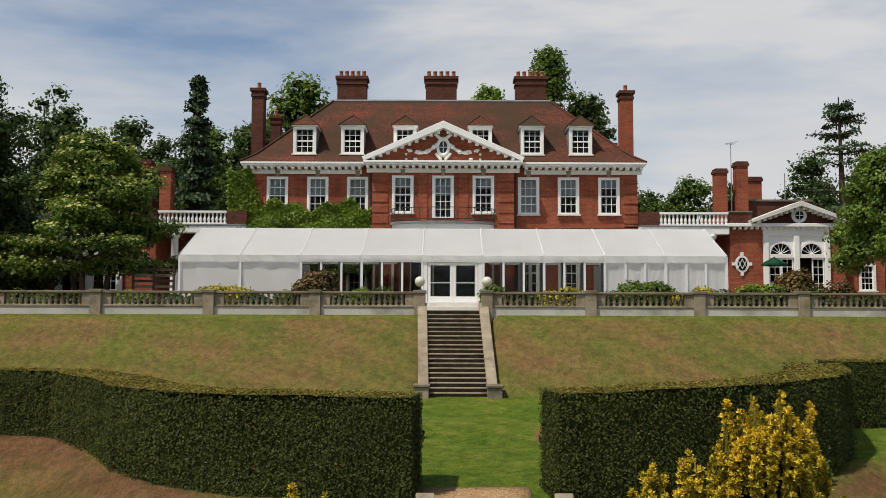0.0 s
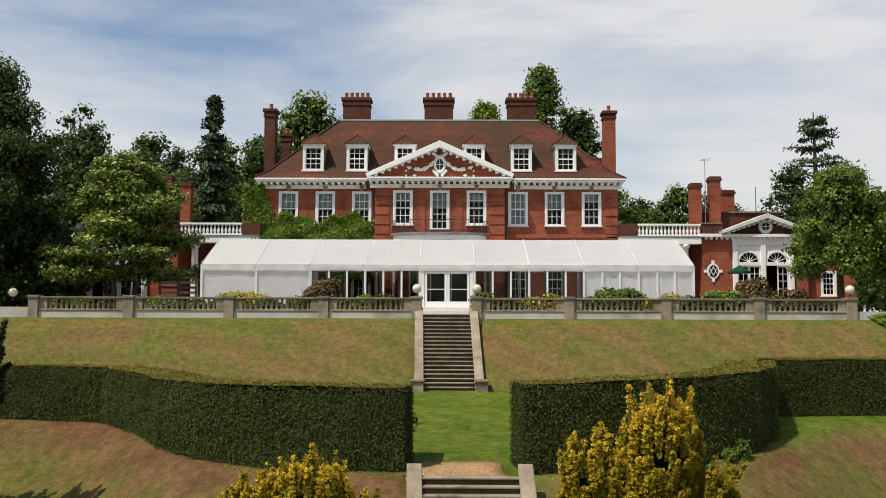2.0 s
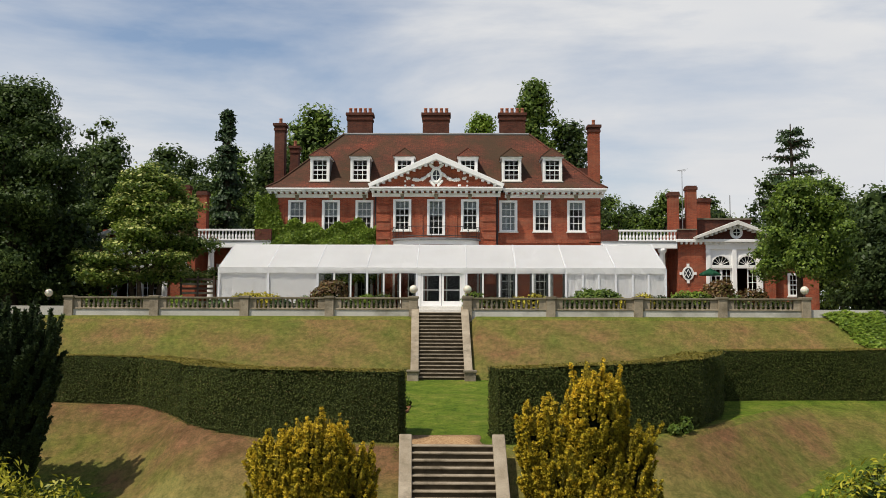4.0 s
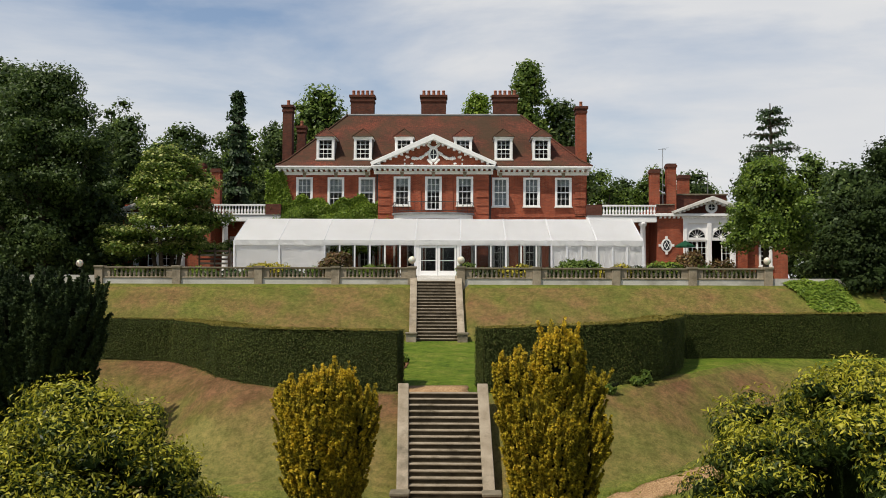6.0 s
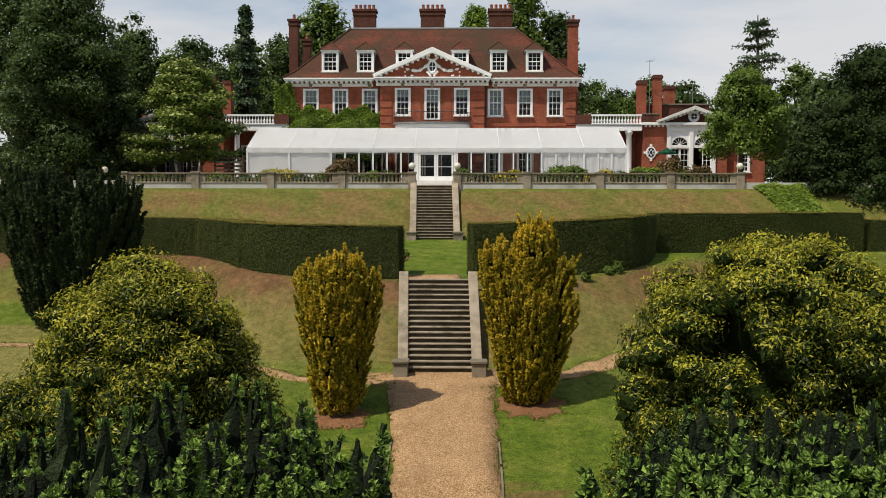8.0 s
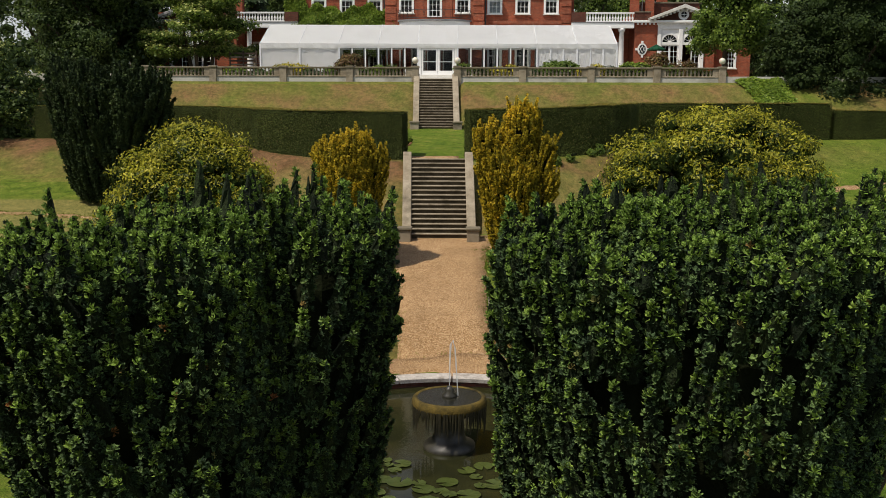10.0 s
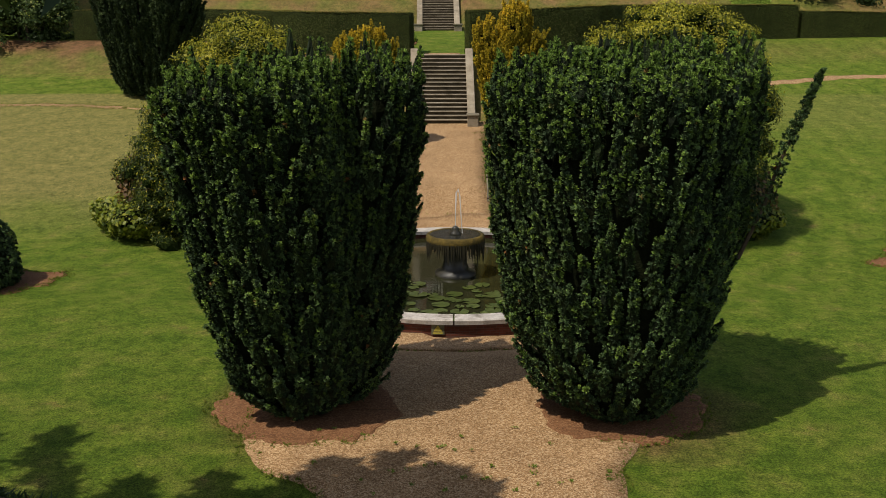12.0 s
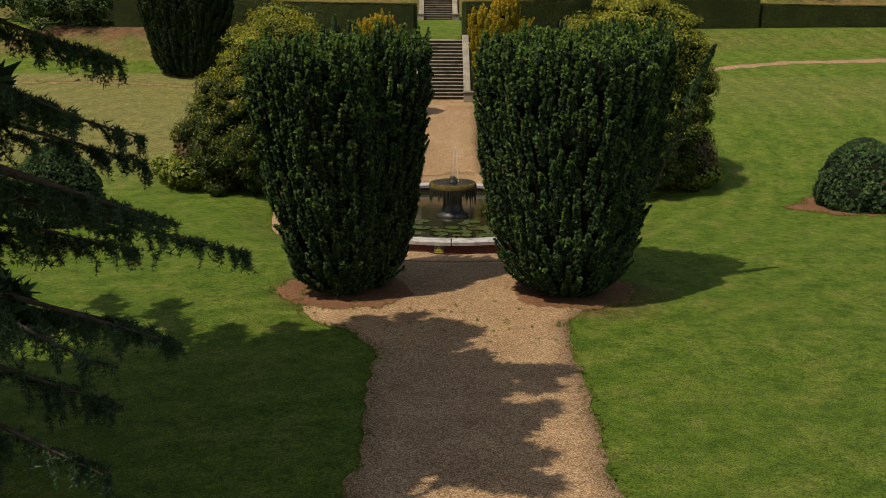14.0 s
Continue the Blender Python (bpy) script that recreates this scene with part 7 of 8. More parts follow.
    leaf_part("clipped_top", P[1], D[1] + r.normal(0, 0.3, D[1].shape), 0.075 * r.uniform(0.6, 1.4, len(P[1])), LEAF, HEDGE_TOP, th, label="yellowed clipped top, coloured lighter as if sunlit")
    del P[1], D[1]
    P, D = np.concatenate(P), np.concatenate(D)
    leaf_part("clipped_face", P, D + np.array((0, 0, 0.35)) + r.normal(0, 0.38, D.shape), 0.058 * r.uniform(0.5, 1.5, len(P)), LEAF, HEDGE, th)
    return th


hedge([(-1.18, 24.2), (-3.0, 24.4), (-5.6, 24.6), (-7.6, 25.2), (-9.1, 26.3), (-10.6, 28.6), (-12.4, 30.4), (-15.0, 31.0), (-24, 32.2)], [8.77, 8.78, 8.82, 8.84, 8.88, 8.93, 9.0, 9.02, 9.0], 1.7, "tall clipped dark yew hedge curving round the bank top", 51)
hedge([(2.38, 23.9), (4.0, 24.2), (6.8, 25.1), (8.6, 25.7), (10.0, 26.6), (11.2, 28.4), (11.9, 30.4), (12.4, 32.2)], [8.90, 8.94, 9.03, 9.10, 9.17, 9.22, 9.24, 9.24], 1.7, "tall clipped dark yew hedge curving round the bank top", 52)
hedge([(12.7, 32.6), (18, 33.6), (25, 35.2)], [9.28, 9.3, 9.32], 1.6, "straight clipped yew hedge along the middle lawn", 53)
hedge([(25.3, 35.4), (32, 36.2), (45, 37.6)], [8.9, 8.8, 8.8], 1.5, "lower clipped hedge along the middle lawn", 54)


# climbers on the house front
def climber():
    r = np.random.default_rng(61)
    th = thing("climbing_plant", (-8.5, Y_WALL, TERR), "lush bright green climber spread over the brick front", "climber")
    n = 26000
    x = r.uniform(-13.2, -4.0, n)
    top = 17.2 + 0.25 * np.sin(x * 1.7) + 0.2 * np.sin(x * 4.1 + 1) + np.where(x < -11.2, 2.2 * np.clip((-11.2 - x) / 0.7, 0, 1), 0)
    z = 13.0 + (top - 13.0) * r.random(n) ** 0.6
    billow = 0.55 + 0.45 * np.sin(x * 2.6 + 1.7 * np.sin(z * 1.3)) * np.sin(z * 2.9 + x)
    d = 0.10 + 0.95 * r.random(n) ** 0.5 * billow * np.clip((17.4 - z) / 2.0, 0.15, 1)
    y = Y_WALL - d
    P = np.stack([x, y, z], 1)
    D = np.stack([r.normal(0, 0.8, n), -np.ones(n) + r.normal(0, 0.5, n), 0.5 + r.normal(0, 0.7, n)], 1)
    leaf_part("leaves", P, D, 0.19 * r.uniform(0.6, 1.3, n), LEAF, FRESH, th)
    bm = bmesh.new()
    for k in range(7):
        x0 = -12 + k * 1.2
        tube(bm, [(x0, Y_WALL - 0.08, TERR), (x0 + 0.2, Y_WALL - 0.09, 13.2), (x0 - 0.3, Y_WALL - 0.08, 15.2)], [0.05, 0.04, 0.02], 6)
    part("stems", bm, BARK, th)


climber()

# shrubs and flowers in the terrace border
shrub(-6.55, 46.3, TERR, 1.1, 0.8, 2.05, PURPLE, "bronze-leaved rounded shrub in the terrace border", 1100, 0.22, 71)
shrub(16.3, 46.5, TERR, 1.1, 0.8, 2.1, PURPLE, "bronze-leaved rounded shrub in the terrace border", 1100, 0.22, 72)
shrub(18.0, 46.3, TERR, 1.3, 0.7, 1.5, PURPLE, "low purple-leaved shrub in the terrace border", 800, 0.2, 73)
shrub(9.0, 46.0, TERR, 1.6, 0.8, 1.45, BROAD, "leafy green shrub behind the balustrade", 1300, 0.22, 74)
shrub(14.6, 46.2, TERR, 1.4, 0.8, 1.3, FRESH, "fresh green low shrub behind the balustrade", 1000, 0.2, 75)
shrub(-10.9, 46.0, TERR, 1.5, 0.7, 1.15, YELLOW_FL, "bright yellow low shrub behind the balustrade", 1000, 0.2, 76)
r_b = np.random.default_rng(77)
for k in range(34):
    x = -20.5 + k * 1.24 + r_b.uniform(-0.3, 0.3)
    if abs(x) < 1.9:
        continue
    mat = [BROAD, FRESH, YEW, BROAD, GOLD_GREEN, YELLOW_FL][int(r_b.integers(0, 6))]
    shrub(x, 45.7 + r_b.uniform(-0.2, 0.6), TERR, r_b.uniform(0.6, 1.0), 0.55, r_b.uniform(0.75, 1.25), mat, "low leafy border plant behind the balustrade", 300, 0.19, 800 + k, "border_plant", "border plants", 4, "plant")
for k in range(9):
    s = -1 if k % 2 else 1
    x, y = (-1.55 if s < 0 else 3.0) + r_b.uniform(-0.3, 0.3), 29.6 + 0.35 * k
    shrub(x, y, lz(x, y), 0.3, 0.3, 0.5, FRESH, "small rose bush in a soil bed", 110, 0.13, 850 + k, "rose_bush", "rose bushes", 3, "bush")

# trees
broad_tree(-18.5, 49.6, TERR, 13.0, 20.2, 4.7, BROAD, "spreading dogwood tree with tiers of creamy bracts", 36000, 0.20, 91, 95, "dogwood_tree", 0.16, 0.5, 0.5, stems=4, size=0.34, second=(CREAM, 0.84, 1.15), flat=0.30)
broad_tree(21.7, 48.4, TERR, 13.4, 19.3, 3.4, BROAD, "small round-headed broadleaf tree on the terrace", 26000, 0.20, 92, 70, "tree", 0.2, 0.5, 0.5, size=0.30, second=(FRESH, 0.25, 0.8))
broad_tree(-27.4, 50.6, 11, 11.5, 25.9, 6.9, BROAD_DARK, "large dark broadleaf tree beside the terrace", 62000, 0.21, 93, 130, "tree", 0.5, 0.6, 0.6, size=0.27)
broad_tree(-36.0, 61.0, 11, 12.0, 29.5, 6.8, BROAD_DARK, "large dark broadleaf tree beside the terrace", 26000, 0.32, 94, 100, "tree", 0.5, 0.6, 0.6, size=0.27)
broad_tree(-27.6, 33.5, 6.9, 7.0, 13.6, 4.2, BROAD_DARK, "leafy shrub thicket with pale flower heads", 20000, 0.2, 95, 50, "shrub", 0.15, 0.6, 0.6, "shrub", 3, size=0.34, second=(CREAM, 0.8, 0.6))
broad_tree(30.0, 46.0, 8.6, 8.9, 20.8, 6.2, YEW_DARK, "massive dark yew tree at the terrace end", 52000, 0.20, 96, 120, "tree", 0.5, 0.55, 0.70, size=0.27)
broad_tree(26.4, 45.3, 8.6, 8.7, 15.5, 3.5, YEW_DARK, "massive dark yew tree at the terrace end", 20000, 0.24, 99, 60, "tree", 0.3, 0.6, 0.72, size=0.30)
broad_tree(40.0, 50.0, 9, 9.5, 22.5, 7.5, YEW_DARK, "massive dark yew tree at the terrace end", 20000, 0.36, 97, 80, "tree", 0.5, 0.6, 0.7, size=0.30)
def ground_cover():
    """Leafy cover that hangs over the bank at the terrace end."""
    r = np.random.default_rng(98)
    n = 9000
    y = r.uniform(39.6, 44.9, n)
    x = 20.9 + 0.45 * (44.9 - y) + (3.6 - 0.3 * (44.9 - y)) * r.random(n)
    hump = 0.12 + 0.30 * np.array([0.5 + noise.noise(Vector((a * 1.1, b * 1.1, 2.0))) for a, b in zip(x, y)])
    P = np.stack([x, y, land(x, y) + np.maximum(hump, 0.03) * r.uniform(0.5, 1.0, n)], 1)
    th = thing("ground_cover", (22.6, 42.2, lz(22.6, 42.2)), "bright green ground cover spilling down the bank", "plant")
    leaf_part("leaves", P, np.stack([r.normal(0, 0.4, n), -0.5 + r.normal(0, 0.4, n), np.ones(n)], 1), 0.17 * r.uniform(0.6, 1.3, n), LEAF, FRESH, th)
    bm = bmesh.new()
    for k in range(9):
        x0, y0 = 21.6 + 0.3 * k, 44.2 - 0.35 * k
        tube(bm, [(x0, y0, lz(x0, y0) - 0.05), (x0 + 0.4, y0 - 0.5, lz(x0 + 0.4, y0 - 0.5) + 0.1), (x0 + 0.6, y0 - 1.0, lz(x0 + 0.6, y0 - 1.0) + 0.12)], [0.025, 0.02, 0.01], 5)
    part("stems", bm, BARK, th)


ground_cover()


def conifer(cx, cy, z0, zt, r0, material, label, seed, tiers=16, flat=False, gaps=0.0, n=2600, leaf=0.5, bare=0.1, name="conifer"):
    """A trunk with whorls of drooping or level boughs and sprays along them."""
    r = np.random.default_rng(seed)
    th = thing(name, (cx, cy, z0), label, "tree")
    bm = bmesh.new()
    tube(bm, [(cx, cy, z0 - 0.2), (cx + 0.15, cy, (z0 + zt) / 2), (cx, cy, zt)], [0.45, 0.3, 0.05], 8)
    P, D = [], []
    for k in range(tiers):
        f = bare + (1 - bare) * (k + r.random()) / tiers
        z = z0 + (zt - z0) * f
        reach = r0 * (1 - f) ** 0.8 + 0.2 if not flat else r0 * (0.45 + 0.55 * math.sin(math.pi * min(1.0, f ** 1.4)))
        for b in range(6):
            if r.random() < gaps:
                continue
            a, ln = r.uniform(0, 2 * math.pi), reach * r.uniform(0.6, 1.05)
            rise = (-0.25 if not flat else 0.06) * ln
            tip = (cx + ln * math.cos(a), cy + ln * math.sin(a), z + rise)
            tube(bm, [(cx, cy, z), tuple(np.array((cx, cy, z)) * 0.5 + np.array(tip) * 0.5 + np.array((0, 0, 0.1))), tip], [0.09, 0.06, 0.02], 5)
            m = int(n / tiers / 6)
            t = r.uniform(0.15, 1.0, m)
            spread = (0.22 * ln * (1.1 - t))[:, None] + 0.10
            q = np.array((cx, cy, z)) * (1 - t)[:, None] + np.array(tip) * t[:, None]
            j = r.normal(size=(m, 3)) * spread * np.array([1, 1, 0.22 if flat else 0.6])
            P.append(q + j)
            D.append(np.stack([math.cos(a) + 0 * t, math.sin(a) + 0 * t, 0.7 + 0 * t], 1) + r.normal(0, 0.4, (m, 3)))
    part("trunk", bm, BARK, th)
    P, D = np.concatenate(P), np.concatenate(D)
    leaf_part("crown", P, D, leaf * r.uniform(0.7, 1.3, len(P)), SPRIGLET, material, th)
    return th


conifer(-18.3, 69, 11, 28.2, 2.5, CEDAR, "tall narrow dark conifer behind the house", 101, 26, n=5200, leaf=0.36)
conifer(32.0, 78.5, 11, 28.9, 3.0, CEDAR, "tall open cedar with level layered boughs", 102, 12, True, 0.5, 2600, 0.36, 0.38, "cedar_tree")
# woods behind: x, y, crown foot, crown top, spread
for x, y, zb, zt, rx, m, k in ((-12.6, 80, 20, 31.0, 5.6, BROAD, 111), (-25, 92, 12, 28.5, 5, BROAD_DARK, 112), (-18.6, 88, 14, 28.6, 4.6, BROAD_DARK, 113), (-30, 96, 12, 26.5, 5, BROAD, 114), (-43, 82, 12, 33, 7, BROAD_DARK, 115), (-34.5, 85, 12, 28.6, 3.8, BROAD, 131), (-54, 66, 12, 31, 8, BROAD_DARK, 116),
                                (8.4, 82, 24, 34.0, 3.4, BROAD, 117), (12.2, 83, 20, 30.0, 3.6, BROAD_DARK, 118), (3.4, 84, 24, 31.0, 3.0, FRESH, 119), (24, 105, 12, 24.5, 5.5, BROAD, 121), (33, 108, 12, 25.0, 6, BROAD, 122), (39, 100, 12, 25.5, 5, BROAD_DARK, 123), (48, 98, 12, 25.0, 7, CEDAR, 124), (54, 70, 12, 23.0, 8, BROAD_DARK, 125), (66, 85, 12, 26.0, 9, BROAD_DARK, 126),
                                (-29.6, 71, 12, 28.0, 5.0, BROAD_DARK, 127), (-25.0, 74, 12, 26.0, 4.0, BROAD_DARK, 132), (-21.0, 84, 12, 27.0, 4.6, BROAD, 134), (-24.5, 52.5, 11.2, 17.5, 3.4, BROAD_DARK, 135), (34, 64, 12, 21, 6, BROAD_DARK, 133), (-64, 55, 12, 27, 9, BROAD_DARK, 128), (-31.5, 38.5, 8.0, 20.5, 5.2, BROAD_DARK, 129), (56, 45, 8.5, 19, 8, YEW_DARK, 130),
                                (-38.5, 78, 12, 27.0, 5.0, BROAD, 136), (-22.5, 66, 12, 23.0, 4.0, BROAD_DARK, 137), (-15.0, 74, 13, 25.5, 4.2, BROAD_DARK, 138), (-47, 95, 12, 29, 6, BROAD_DARK, 139), (44, 84, 12, 23.5, 5.5, BROAD, 140), (28.5, 96, 12, 23.0, 5, BROAD_DARK, 141), (60, 105, 12, 29, 9, BROAD, 142), (50, 112, 12, 27.0, 7, BROAD_DARK, 143),
                                (-35, 100, 12, 29.0, 5.0, BROAD, 144), (-30.5, 101, 12, 30.0, 4.6, BROAD_DARK, 145), (-25.5, 100, 12, 31.0, 4.8, BROAD, 146), (-20.5, 99, 12, 31.5, 4.8, BROAD_DARK, 147), (-41, 99, 12, 32.0, 5.5, BROAD_DARK, 148), (19.0, 104, 12, 26.0, 5.0, BROAD, 149), (26.0, 103, 12, 26.8, 5.5, BROAD, 150), (36.5, 97, 12, 27.5, 5.0, BROAD_DARK, 151), (43, 98, 12, 27.0, 5.5, BROAD, 152), (53, 92, 12, 27.0, 6.5, BROAD_DARK, 153), (14.5, 102, 12, 24.5, 4.5, BROAD_DARK, 154), (22.5, 109, 12, 25.5, 5, BROAD_DARK, 155), (31, 105, 12, 26.0, 5, BROAD_DARK, 156)):
    broad_tree(x, y, 11 if y > 44 else 8, zb, zt, rx, m, "broadleaf tree in the woods behind the house", 8600, 0.35, k, 70, "tree", 0.4, 0.5, 0.62, size=0.29)

# grass that creeps over the edges of paths and beds
def grass_fringe():
    r = np.random.default_rng(401)
    P = []
    for line in EDGES:
        p = np.array(line)
        seg = np.hypot(*(p[1:] - p[:-1]).T)
        at = np.concatenate([[0], np.cumsum(seg)])
        n = int(at[-1] * 34)
        u = r.uniform(0, at[-1], n)
        ragged = 0.05 + 0.14 * np.abs(np.sin(u * 0.9 + at[-1])) * np.abs(np.sin(u * 2.3 + 1))
        q = np.stack([np.interp(u, at, p[:, 0]), np.interp(u, at, p[:, 1])], 1) + r.normal(0, 1, (n, 2)) * ragged[:, None]
        P.append(q[q[:, 1] < 24])
    P = np.concatenate(P)
    far = (np.hypot(P[:, 0] - 1.7, P[:, 1]) > 7.5) & ~((np.abs(P[:, 0] - 2.6) < 2.1) & (P[:, 1] < -8)) & ~((np.abs(P[:, 0] - 2) < 3.3) & (P[:, 1] < -8) & (P[:, 1] > -14))
    P = P[far]
    n = len(P)
    Q = np.stack([P[:, 0], P[:, 1], land(P[:, 0], P[:, 1]) + 0.03], 1)
    me = cloud_mesh("grass_fringe", Q, np.stack([r.normal(0, 0.5, n), r.normal(0, 0.5, n), np.ones(n)], 1), r.uniform(0.03, 0.075, n), FERN, BLADE)
    tagged(new("grass_fringe", me), "ragged fringe of lawn grass along paths and beds", "grass", kind="stuff")


BLADE = leaf_mat("lawn_blade", [(0.0, (0.10, 0.155, 0.016)), (0.5, (0.16, 0.205, 0.026)), (1.0, (0.24, 0.235, 0.055))], 0.8, 0.45, 0.1)
grass_fringe()

# small plants at the hedge foot and weeds on the gravel
for k, (x, y, q, h) in enumerate(((6.9, 24.1, 0.22, 0.45), (7.6, 24.6, 0.2, 0.4), (8.8, 25.6, 0.22, 0.4), (9.3, 25.9, 0.25, 0.6), (2.2, 23.1, 0.18, 0.4))):
    shrub(x, y, lz(x, y), q, q, h, BROAD, "small fresh green plant at the hedge foot", 160, 0.14, 870 + k, "foot_plant", "plants at the hedge foot", 3, "plant")
r_w = np.random.default_rng(31)
for k in range(46):
    x, y = r_w.uniform(-1.5, 5.5), r_w.uniform(-17.5, -13.6)
    n = int(r_w.integers(5, 12))
    th = thing("gravel_weed", (x, y, 0.04), "tiny green weed tuft growing in the gravel", "weed", "weeds in the gravel")
    leaf_part("leaves", np.stack([x + r_w.normal(0, 0.03, n), y + r_w.normal(0, 0.03, n), np.full(n, 0.05)], 1), np.stack([r_w.normal(0, 0.5, n), r_w.normal(0, 0.5, n), np.ones(n)], 1), r_w.uniform(0.02, 0.05, n), FERN, FRESH, th)


# ---- pool and fountain ----
PX, PY, PR = 1.7, 0.0, 6.2


FZ = -0.5          # the fountain stands in the sunk basin


def ring_bm(cx, cy, r0, r1, z0, z1, seg=72, lip=0.0):
    bm = bmesh.new()
    prof = [(r0, z0), (r1, z0), (r1 + lip, z1 - 0.05), (r1 + lip - 0.03, z1), (r0 - lip + 0.03, z1), (r0 - lip, z1 - 0.05)]
    rings = [[bm.verts.new((cx + r * math.cos(2 * math.pi * k / seg), cy + r * math.sin(2 * math.pi * k / seg), z)) for k in range(seg)] for r, z in prof]
    for i in range(len(prof)):
        a, b = rings[i], rings[(i + 1) % len(prof)]
        for k in range(seg):
            bm.faces.new((a[k], a[(k + 1) % seg], b[(k + 1) % seg], b[k]))
    return bm


pool = thing("round_pool", (PX, PY, -0.6), "round brick-walled lily pool with a worn stone rim", "pool")
part("pool_wall", ring_bm(PX, PY, PR - 0.42, PR - 0.08, -1.1, -0.15), BRICK_OLD, pool, "dark brick pool wall")
RIM = mottled("worn_rim_stone", (0.36, 0.32, 0.28), (0.58, 0.53, 0.48), 4.0, 24, 0.85, 0.25, 0.5, 0.012, (0.17, 0.145, 0.115))
for k in range(20):
    a0, a1 = 2 * math.pi * k / 20 + 0.004, 2 * math.pi * (k + 1) / 20 - 0.004
    bm = bmesh.new()
    q = []
    for r_, z in ((PR - 0.52, -0.148), (PR + 0.03, -0.148), (PR + 0.05, -0.02), (PR + 0.01, 0.02), (PR - 0.5, 0.02), (PR - 0.54, -0.02)):
        q.append([bm.verts.new((PX + r_ * math.cos(a), PY + r_ * math.sin(a), z)) for a in np.linspace(a0, a1, 6)])
    for i in range(6):
        A, B = q[i], q[(i + 1) % 6]
        for j in range(5):
            bm.faces.new((A[j], A[j + 1], B[j + 1], B[j]))
    bm.faces.new([row[0] for row in q])
    bm.faces.new([row[-1] for row in q][::-1])
    part("rim_stone", bm, RIM, pool)
bm = bmesh.new()
bm.faces.new([bm.verts.new((PX + (PR - 0.43) * math.cos(2 * math.pi * k / 64), PY + (PR - 0.43) * math.sin(2 * math.pi * k / 64), -0.32)) for k in range(64)])
solo("pool_water", bm, WATER, (PX, PY, -0.32), "dark still pond water", "water", kind="structure")

fountain = thing("fountain", (PX, PY, -0.45), "mossy stone fountain bowl on a dark pedestal in the pool", "fountain")
bm = bmesh.new()
lathe(bm, [(0.72, 0.05), (0.72, 0.3), (0.5, 0.38), (0.42, 0.6), (0.4, 0.95), (0.52, 1.2), (0.4, 1.32)], 20, PX, PY, FZ)
FOUNT_DARK = mottled("wet_dark_stone", (0.020, 0.018, 0.013), (0.05, 0.045, 0.03), 4, 25, 0.4, 0.5, 0.5, 0.015)
MOSS = mottled("mossy_stone", (0.040, 0.030, 0.008), (0.17, 0.115, 0.022), 4.0, 26, 0.8, 0.2, 0.9, 0.03, (0.035, 0.03, 0.012))
WET = mottled("wet_bowl", (0.012, 0.012, 0.009), (0.030, 0.028, 0.018), 5, 30, 0.25, 0.12, 0.2, 0.01)
part("pedestal", bm, FOUNT_DARK, fountain, "wet dark stone pedestal", True)
bm = bmesh.new()
lathe(bm, [(0.35, 1.22), (0.85, 1.26), (1.0, 1.34), (1.04, 1.48), (1.01, 1.62), (0.96, 1.655), (0.90, 1.65), (0.87, 1.6), (0.1, 1.58)], 40, PX, PY, FZ)
part("bowl", bm, MOSS, fountain, "moss-grown stone bowl", True)
bm = bmesh.new()
bm.faces.new([bm.verts.new((PX + 0.885 * math.cos(2 * math.pi * k / 40), PY + 0.885 * math.sin(2 * math.pi * k / 40), FZ + 1.632)) for k in range(40)])
part("bowl_water", bm, WET, fountain)
bm = bmesh.new()
lathe(bm, [(0.2, 1.58), (0.2, 1.7), (0.11, 1.76), (0.14, 1.83), (0.06, 1.93)], 12, PX, PY, FZ)
part("nozzle", bm, FOUNT_DARK, fountain, "", True)


def spray_mat():
    m, N, L, b = node_mat("falling_water", 0.15, 0.5)
    b.inputs["Base Color"].default_value = (0.9, 0.92, 0.94, 1)
    b.inputs["Alpha"].default_value = 0.45
    return m


FALLS = spray_mat()
bm = bmesh.new()
tube(bm, [(PX, PY, FZ + 1.9), (PX + 0.01, PY, FZ + 2.6), (PX + 0.03, PY, FZ + 3.1), (PX + 0.09, PY, FZ + 3.22), (PX + 0.15, PY, FZ + 3.0), (PX + 0.24, PY, FZ + 1.66)], [0.014, 0.02, 0.028, 0.03, 0.022, 0.014], 7)
part("water_jet", bm, FALLS, fountain, "thin jet of clear water", True)
r_f = np.random.default_rng(5)
DRIP = mottled("hanging_moss", (0.010, 0.009, 0.004), (0.035, 0.028, 0.010), 6, 30, 0.6, 0.4, 0.5, 0.01)
for k in range(130):
    a = 2 * math.pi * k / 130 + r_f.uniform(-0.04, 0.04)
    bm = bmesh.new()
    ln = r_f.uniform(0.3, 0.95) * r_f.uniform(0.5, 1)
    x, y = PX + 1.0 * math.cos(a), PY + 1.0 * math.sin(a)
    tube(bm, [(x, y, FZ + 1.45), (x, y, FZ + 1.4 - ln * 0.6), (x, y, FZ + 1.38 - ln)], [0.04, 0.022, 0.006], 5)
    part("hanging_moss", bm, DRIP, fountain)

